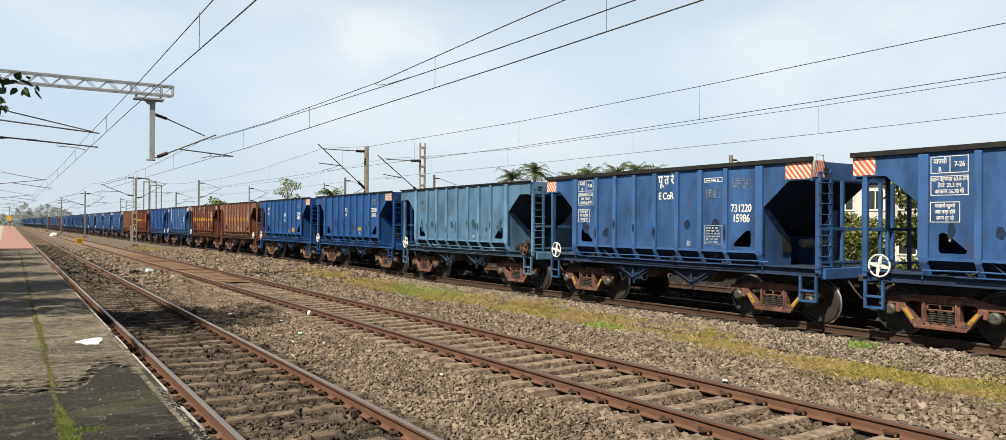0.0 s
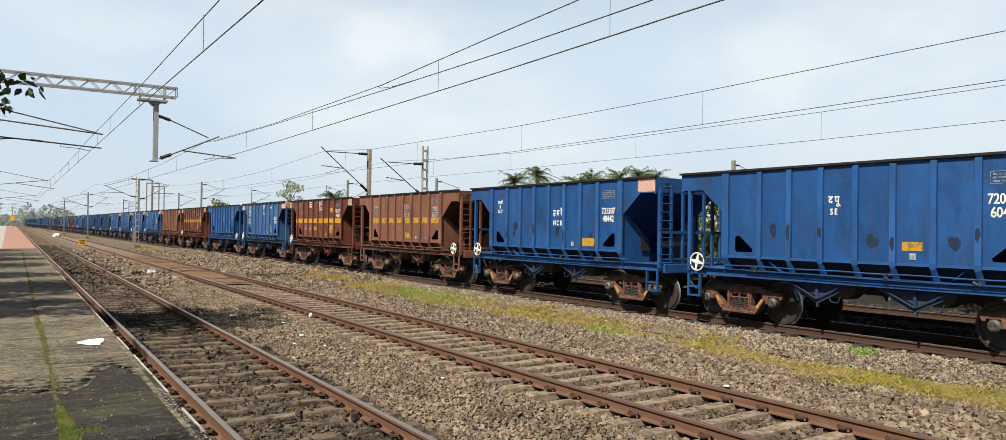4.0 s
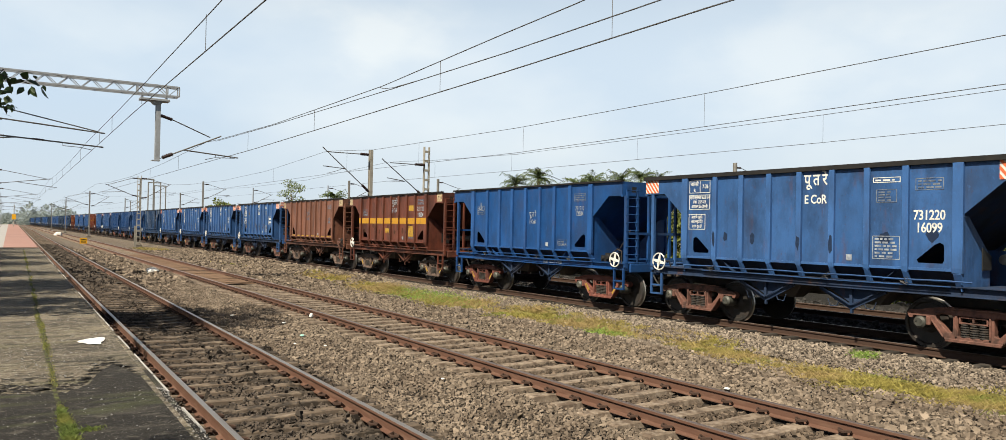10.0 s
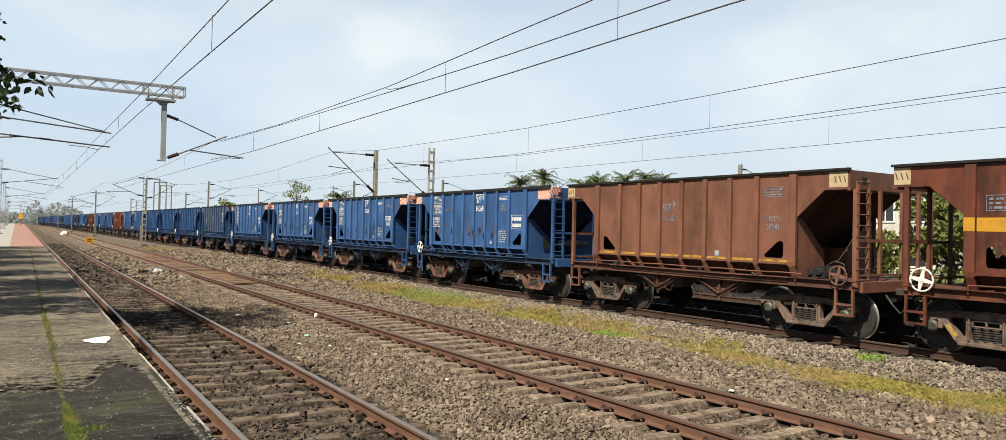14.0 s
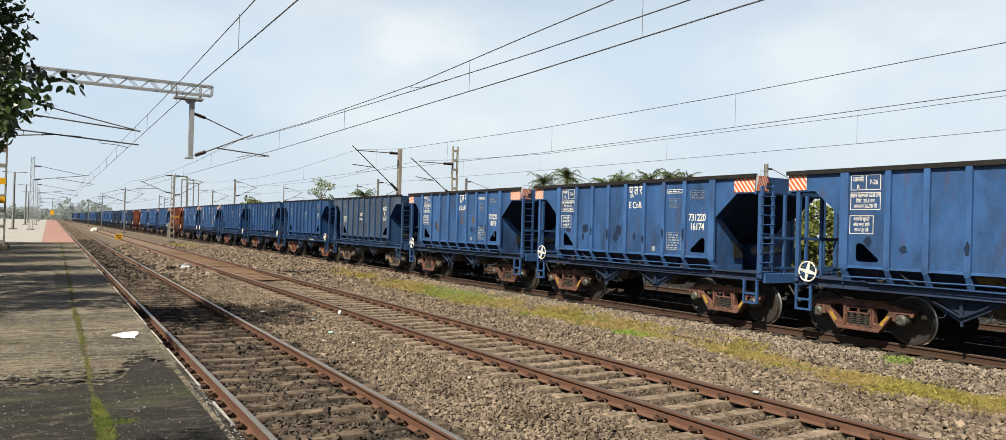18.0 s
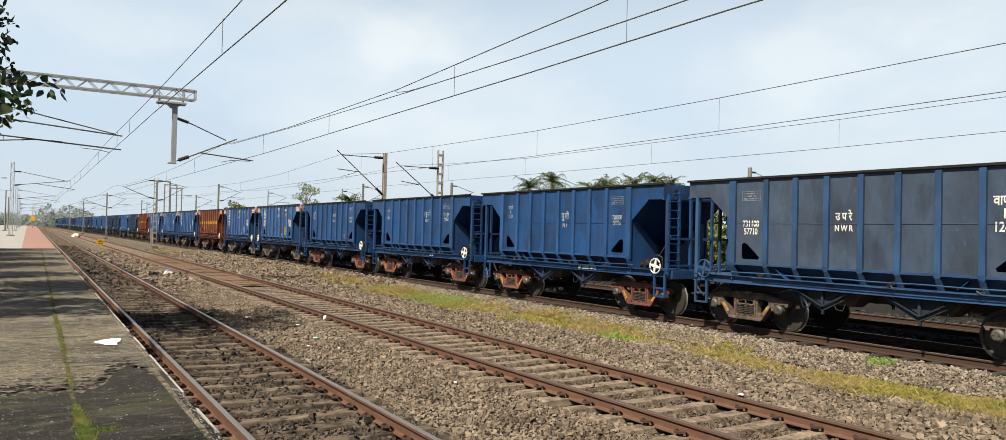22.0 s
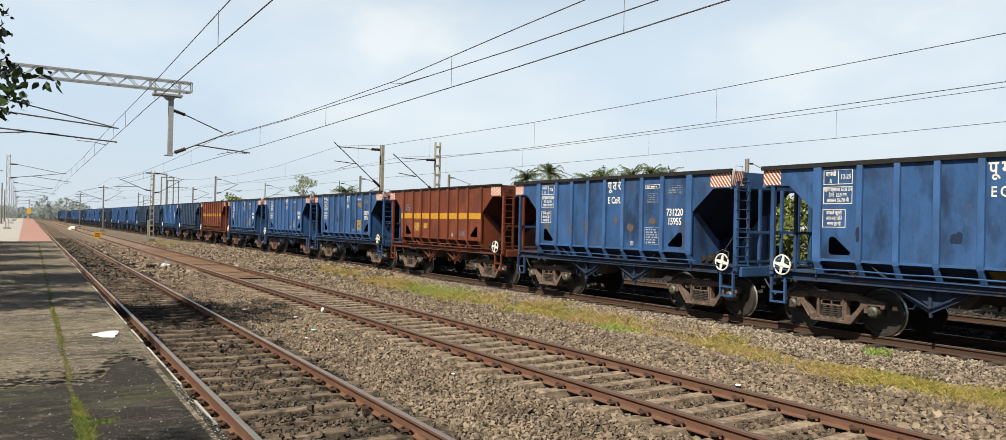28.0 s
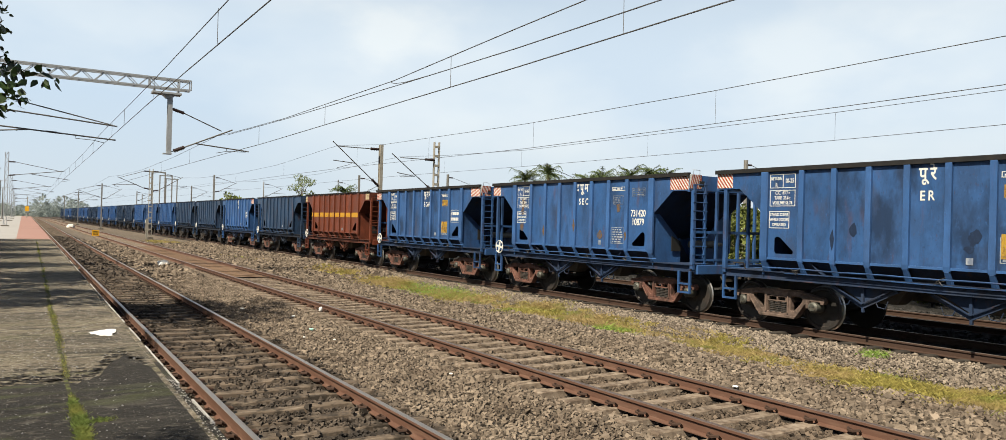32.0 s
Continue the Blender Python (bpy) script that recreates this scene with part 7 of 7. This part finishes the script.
# the broad-leaved tree that hangs over the platform
near = new("tree")
tagged(near, "broad-leaved green tree overhanging the platform", "tree")
near.location = (-3.02, 5.6, PLATFORM_Z)
rng = random.Random(31)
g = Geo()
NEAR = 0.60   # scale towards the eye: looks the same, but its shade falls outside the view
g.tube([(0, 0, -1.02), (0.05, 0.1, 1.2), (0.25, 0.1, 2.3), (0.4, 0.3, 3.6), (0.3, 0.2, 5.4)], [0.22, 0.18, 0.15, 0.10, 0.04], 10)
ends = []
for (sx, sy, sz), (ex, ey, ez) in ((((0.25, 0.1, 2.0)), (2.66, -0.1, 2.18)), ((0.3, 0.15, 2.4), (2.62, 0.1, 2.7)), ((0.3, 0.2, 2.7), (2.6, -0.1, 3.1)), ((0.35, 0.2, 3.0), (2.6, 0.3, 3.7)), ((0.3, 0.2, 2.5), (2.4, 0.9, 2.3)),
                                       ((0.4, 0.3, 3.4), (1.9, -0.9, 4.2)), ((0.4, 0.3, 3.4), (1.8, 1.2, 4.0)), ((0.3, 0.2, 3), (-1.6, 0.8, 4)), ((0.3, 0.2, 3), (-1.2, -1.2, 4.2)), ((0.35, 0.3, 3.2), (0.6, 2.2, 4.2)), ((0.35, 0.3, 3.2), (0.4, -2.2, 4.0))):
    a, b = Vector((sx, sy, sz)), Vector((ex, ey, ez))
    mid = a.lerp(b, 0.55) + Vector((0, 0, 0.25))
    g.tube([a, mid, b], [0.055, 0.026, 0.005], 6)
    for k in range(7):
        q = 0.4 + 0.6 * k / 6
        c = a.lerp(mid, q / 0.55) if q < 0.55 else mid.lerp(b, (q - 0.55) / 0.45)
        tip = c + Vector((rng.uniform(-0.2, 0.20), rng.uniform(-0.30, 0.30), rng.uniform(-0.20, 0.28)))
        g.tube([c, tip], [0.007, 0.003], 4)
        ends.append(tip[:])
spray = [Vector((2.45 + 0.66 * q, 0.08, 2.44 - 0.10 * q * q)) for q in (0, 0.25, 0.5, 0.75, 1.0)]
g.tube(spray, [0.006, 0.005, 0.004, 0.003, 0.002], 4)
part("trunk", g, BARK, near)
v, f = leaf_cloud(ends, [0.30] * len(ends), 40000, 0.056, 5, 0.9, 0.5, 0.26)
core = [(rng.uniform(-1.6, 1.9), rng.uniform(-1.9, 1.5), rng.uniform(2.6, 5.0)) for k in range(40)]
v2, f2 = leaf_cloud(core, [0.6] * len(core), 2600, 0.062, 6, 0.8, 0.4, 0.22)
v3, f3 = leaf_cloud(spray, [0.08] * 5, 60, 0.062, 7, 0.7, 0.6, 0.25)
v = np.concatenate([v, v2]).reshape(-1, 6, 3)
# leaves cut to the outline that the camera sees, with one spray that reaches further out
tip = (v[:, :, 0].max(1) + near.location.x) / (v[:, :, 1].mean(1) + near.location.y)
high = v[:, :, 2].mean(1) + PLATFORM_Z
edge_of = np.interp(high, (2.5, 2.61, 2.67, 2.78, 2.87, 2.99, 3.12, 3.17, 3.25, 3.42, 3.56, 4.0), (-0.06, -0.042, -0.032, -0.020, 0.004, 0.008, 0.008, 0.006, -0.020, -0.012, -0.013, -0.012))
edge_of -= np.abs(np.random.default_rng(8).normal(0, 0.006, len(v)))
# leaves outside the view thinned to lessen the shade they cast
thinned = (tip > -0.09) | (np.random.default_rng(9).uniform(size=len(v)) < 0.3)
v = np.concatenate([v[(tip < edge_of) & (high > 2.56) & thinned], v3.reshape(-1, 6, 3)])
part("crown", bulk("crown", v.reshape(-1, 3), np.arange(len(v) * 6).reshape(-1, 6), LEAF), None, near)
near.location = Vector(EYE).lerp(near.location, NEAR)
near.scale = (NEAR, NEAR, NEAR)
# unseen trees added along the platform's back, only to cast shade on platform and track
tree(-3.7, 18.2, PLATFORM_Z, 10.8, 2.5, 7000, 0.16, 42, "tall unseen tree added to shade the platform track", LEAF, 0.2, 0.60, 22)
for i, (x, y) in enumerate(((-4.5, 13.6), (-4.8, 18.2), (-4.9, 23.0), (-5.1, 28.5), (-4.9, 34.0), (-5.2, 39.5), (-5.4, 45.0))):
    tree(x - 1.0, y, PLATFORM_Z, 7.6, 2.5, 5200, 0.19, 44 + i, "unseen leafy tree added to shade the platform", LEAF, 0.16, 0.5, 18)

# palms and trees beyond the yard
for i, (x, y, h) in enumerate(((40.6, 60.5, 7.4), (43.4, 61.0, 8.1), (45.6, 58.5, 7.0), (47.6, 58, 7.4), (51.5, 58, 7.8), (54.8, 59, 8.2), (57.6, 58.8, 8.0), (32.5, 86, 6.3))):
    palm(x, y, -0.4, h - (-0.05 if x > 45 else 0.35), 60 + i, 30, 1.9)
tree(37.6, 120, -0.4, 10.0, 2.2, 1500, 0.24, 71, "round-topped leafy tree beyond the yard", LEAF_MID, 0.12, 0.45, 20)
tree(39, 178, -0.4, 8.3, 2.6, 900, 0.6, 72, "small leafy tree beyond the yard", LEAF_FAR, 0.25, 0.3, 14)
rng = random.Random(77)
for i in range(16):
    y = -4 + 3.9 * i
    x = 30.0 + rng.uniform(-1.0, 2.0)
    behind = 17.0 < y < 20.5
    tree(x + (14 if behind else 0), y * (1.42 if behind else 1), -0.4, 3.4 if behind else rng.uniform(3.9, 4.45), 2.3, 5200, 0.25, 80 + i, "leafy yellow-green tree behind the tracks", LEAF_FAR, 0.1, 0.04, 20)
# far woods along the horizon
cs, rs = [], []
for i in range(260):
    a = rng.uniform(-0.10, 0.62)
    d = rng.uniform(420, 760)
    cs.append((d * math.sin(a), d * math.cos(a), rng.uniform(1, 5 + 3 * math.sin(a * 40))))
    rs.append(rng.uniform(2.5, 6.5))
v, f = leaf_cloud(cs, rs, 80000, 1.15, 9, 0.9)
tagged(new("far_woods", bulk("far_woods", v, f, LEAF_HAZE)), "line of distant trees with haze painted into their colour", "trees", kind="stuff")

# plastered house behind the bushes
house = new("house")
tagged(house, "pale plastered two-storey house with dark windows", "house")
HX, HY = 47.0, 25.0
part("wall", Geo().box(HX, HX + 9, HY, HY + 6.5, -0.5, 5.3), PLASTER, house)
part("roof", Geo().box(HX - 0.4, HX + 9.4, HY - 0.4, HY + 6.9, 5.3, 5.48), EDGE, house)
for k in range(3):
    for z in (0.5, 3.3):
        y = HY + 0.5 + 2.1 * k
        wnd = part("window", Geo().box(HX - 0.06, HX + 0.02, y, y + 1.3, z, z + 1.4), PALE_STONE, house)
        part("pane", Geo().box(HX - 0.08, HX - 0.06, y + 0.12, y + 0.61, z + 0.12, z + 1.28), GLASS_DARK, wnd)
        part("pane", Geo().box(HX - 0.08, HX - 0.06, y + 0.69, y + 1.18, z + 0.12, z + 1.28), GLASS_DARK, wnd)

# small things by the tracks
sg = new("track_sign")
tagged(sg, "small yellow trackside board with dark markings", "sign")
part("board", Geo().box(6.18, 6.86, 90.4, 90.44, 0.12, 0.70), SIGN_YELLOW, sg)
g = Geo()
for z, a, b in ((0.47, 6.26, 6.78), (0.24, 6.31, 6.74)):
    q = a
    while q < b:
        g.box(q, q + 0.07, 90.385, 90.399, z, z + 0.12)
        q += 0.11
part("markings", g, BLACK, sg)
for x in (6.27, 6.77):
    part("post", Geo().box(x - 0.03, x + 0.03, 90.45, 90.5, -0.3, 0.3), GALV_OLD, sg)
sg.location.z = -0.14


def lump(name, x, y, z, s, mat, label, category, seed, flat=0.6):
    rng = random.Random(seed)
    bm = bmesh.new()
    bmesh.ops.create_icosphere(bm, subdivisions=2, radius=1)
    for v in bm.verts:
        v.co = Vector((v.co.x * s, v.co.y * s, v.co.z * s * flat)) * (1 + 0.35 * noise.noise(v.co * 1.3 + Vector((seed, 0, 0)))) 
    me = bpy.data.meshes.new(name)
    bm.to_mesh(me)
    bm.free()
    me.materials.append(mat)
    o = new(name, me)
    o.location = (x, y, z)
    return tagged(o, label, category)


lump("white_stone", 6.0, 41.2, -0.12, 0.30, WHITEWASH, "whitewashed boulder on the ballast between the tracks", "stone", 3, 0.6)
lump("white_stone", 7.0, 150, 0.0, 0.6, PALE_STONE, "whitewashed boulder far along the ballast", "stone", 5, 0.75)
# torn sheet of paper on the platform
rng = random.Random(5)
g = Geo()
rim = [(0.72, 10.71), (0.82, 10.85), (0.95, 11.0), (1.06, 10.96), (1.0, 10.61), (0.96, 10.34), (0.84, 10.43), (0.78, 10.57)]
fine = []
for (x0, y0), (x1, y1) in zip(rim, rim[1:] + rim[:1]):
    for q in (0.0, 0.33, 0.66):
        fine.append((x0 + (x1 - x0) * q + rng.uniform(-0.012, 0.012), y0 + (y1 - y0) * q + rng.uniform(-0.02, 0.02)))
mx, my = sum(p[0] for p in fine) / len(fine), sum(p[1] for p in fine) / len(fine)
rings = [[(mx + (x - mx) * k, my + (y - my) * k, PLATFORM_Z + 0.006 + rng.uniform(0, 0.010)) for x, y in fine] for k in (1.0, 0.6, 0.25)]
g.v = [p for r in rings for p in r]
n = len(fine)
g.f = [(j * n + i, j * n + (i + 1) % n, (j + 1) * n + (i + 1) % n, (j + 1) * n + i) for j in range(2) for i in range(n)] + [tuple(range(2 * n, 3 * n))]
g.m = [0] * len(g.f)
thing("paper_sheet", g, PAPER, "crumpled white sheet of paper lying on the platform", "paper")
LITTER = [(5.9, 19.3, 0.05, PAPER), (5.67, 17.1, 0.07, SCRAP), (5.63, 15.52, 0.035, PALE_STONE), (5.95, 10.94, 0.03, PALE_STONE), (5.2, 16.2, 0.03, PAPER), (9.4, 8.1, 0.05, PAPER), (13.5, 17.5, 0.05, PAPER), (5.35, 22.3, 0.06, PALE_STONE)]
for i, (x, y, s, m) in enumerate(LITTER):
    lump("litter_scrap", x, y, float(bed_height(np.float64(x), np.float64(y))) + 0.055, s, m, "small pale scrap of litter on the ballast", "litter", 20 + i, 0.4)
lump("litter_scrap", 6.68, 19.5, -0.09, 0.055, PAPER, "small pale scrap of litter beside the rail", "litter", 41, 1.3)
# signal post far along the platform
sp = new("signal_post")
tagged(sp, "slim signal post with a yellow board", "signal")
part("post", Geo().tube([(0.9, 215, PLATFORM_Z), (0.9, 215, 6.0)], 0.09, 8), GALV_OLD, sp)
part("board", Geo().box(0.5, 1.3, 214.8, 214.86, 2.5, 3.7), SIGN_YELLOW, sp)


# ---- what moves ----
def run_at(t):
    """Metres run by the train at t seconds."""
    return float(np.interp(t, DENSE_T, DENSE_S))


def motions():
    rows_of = [t for t, s in RUN]
    for k, w in enumerate(WAGONS):
        rows = []
        for t, s in RUN:
            y = PITCH * (k - 0.5) - s
            rows.append((t, pose(T3 + T3_TURN * y, y, 0, 0, 0, -HEAD)))
        walk(w, rows)
    turns = [(t, math.degrees(run_at(t) / 0.495)) for t in np.arange(0, 32.001, 0.1).tolist()]
    for k, w in enumerate(WAGONS[:DETAILED]):
        for o in w.children:
            if o.name.startswith("wheelset"):
                x, y, z = o.location
                walk(o, [(t, pose(x, y, z, a)) for t, a in turns])


DENSE_T = np.linspace(0, 32, 641)
DENSE_S = np.polyval(np.polyfit([t for t, s in RUN], [s for t, s in RUN], 6), DENSE_T)
motions()
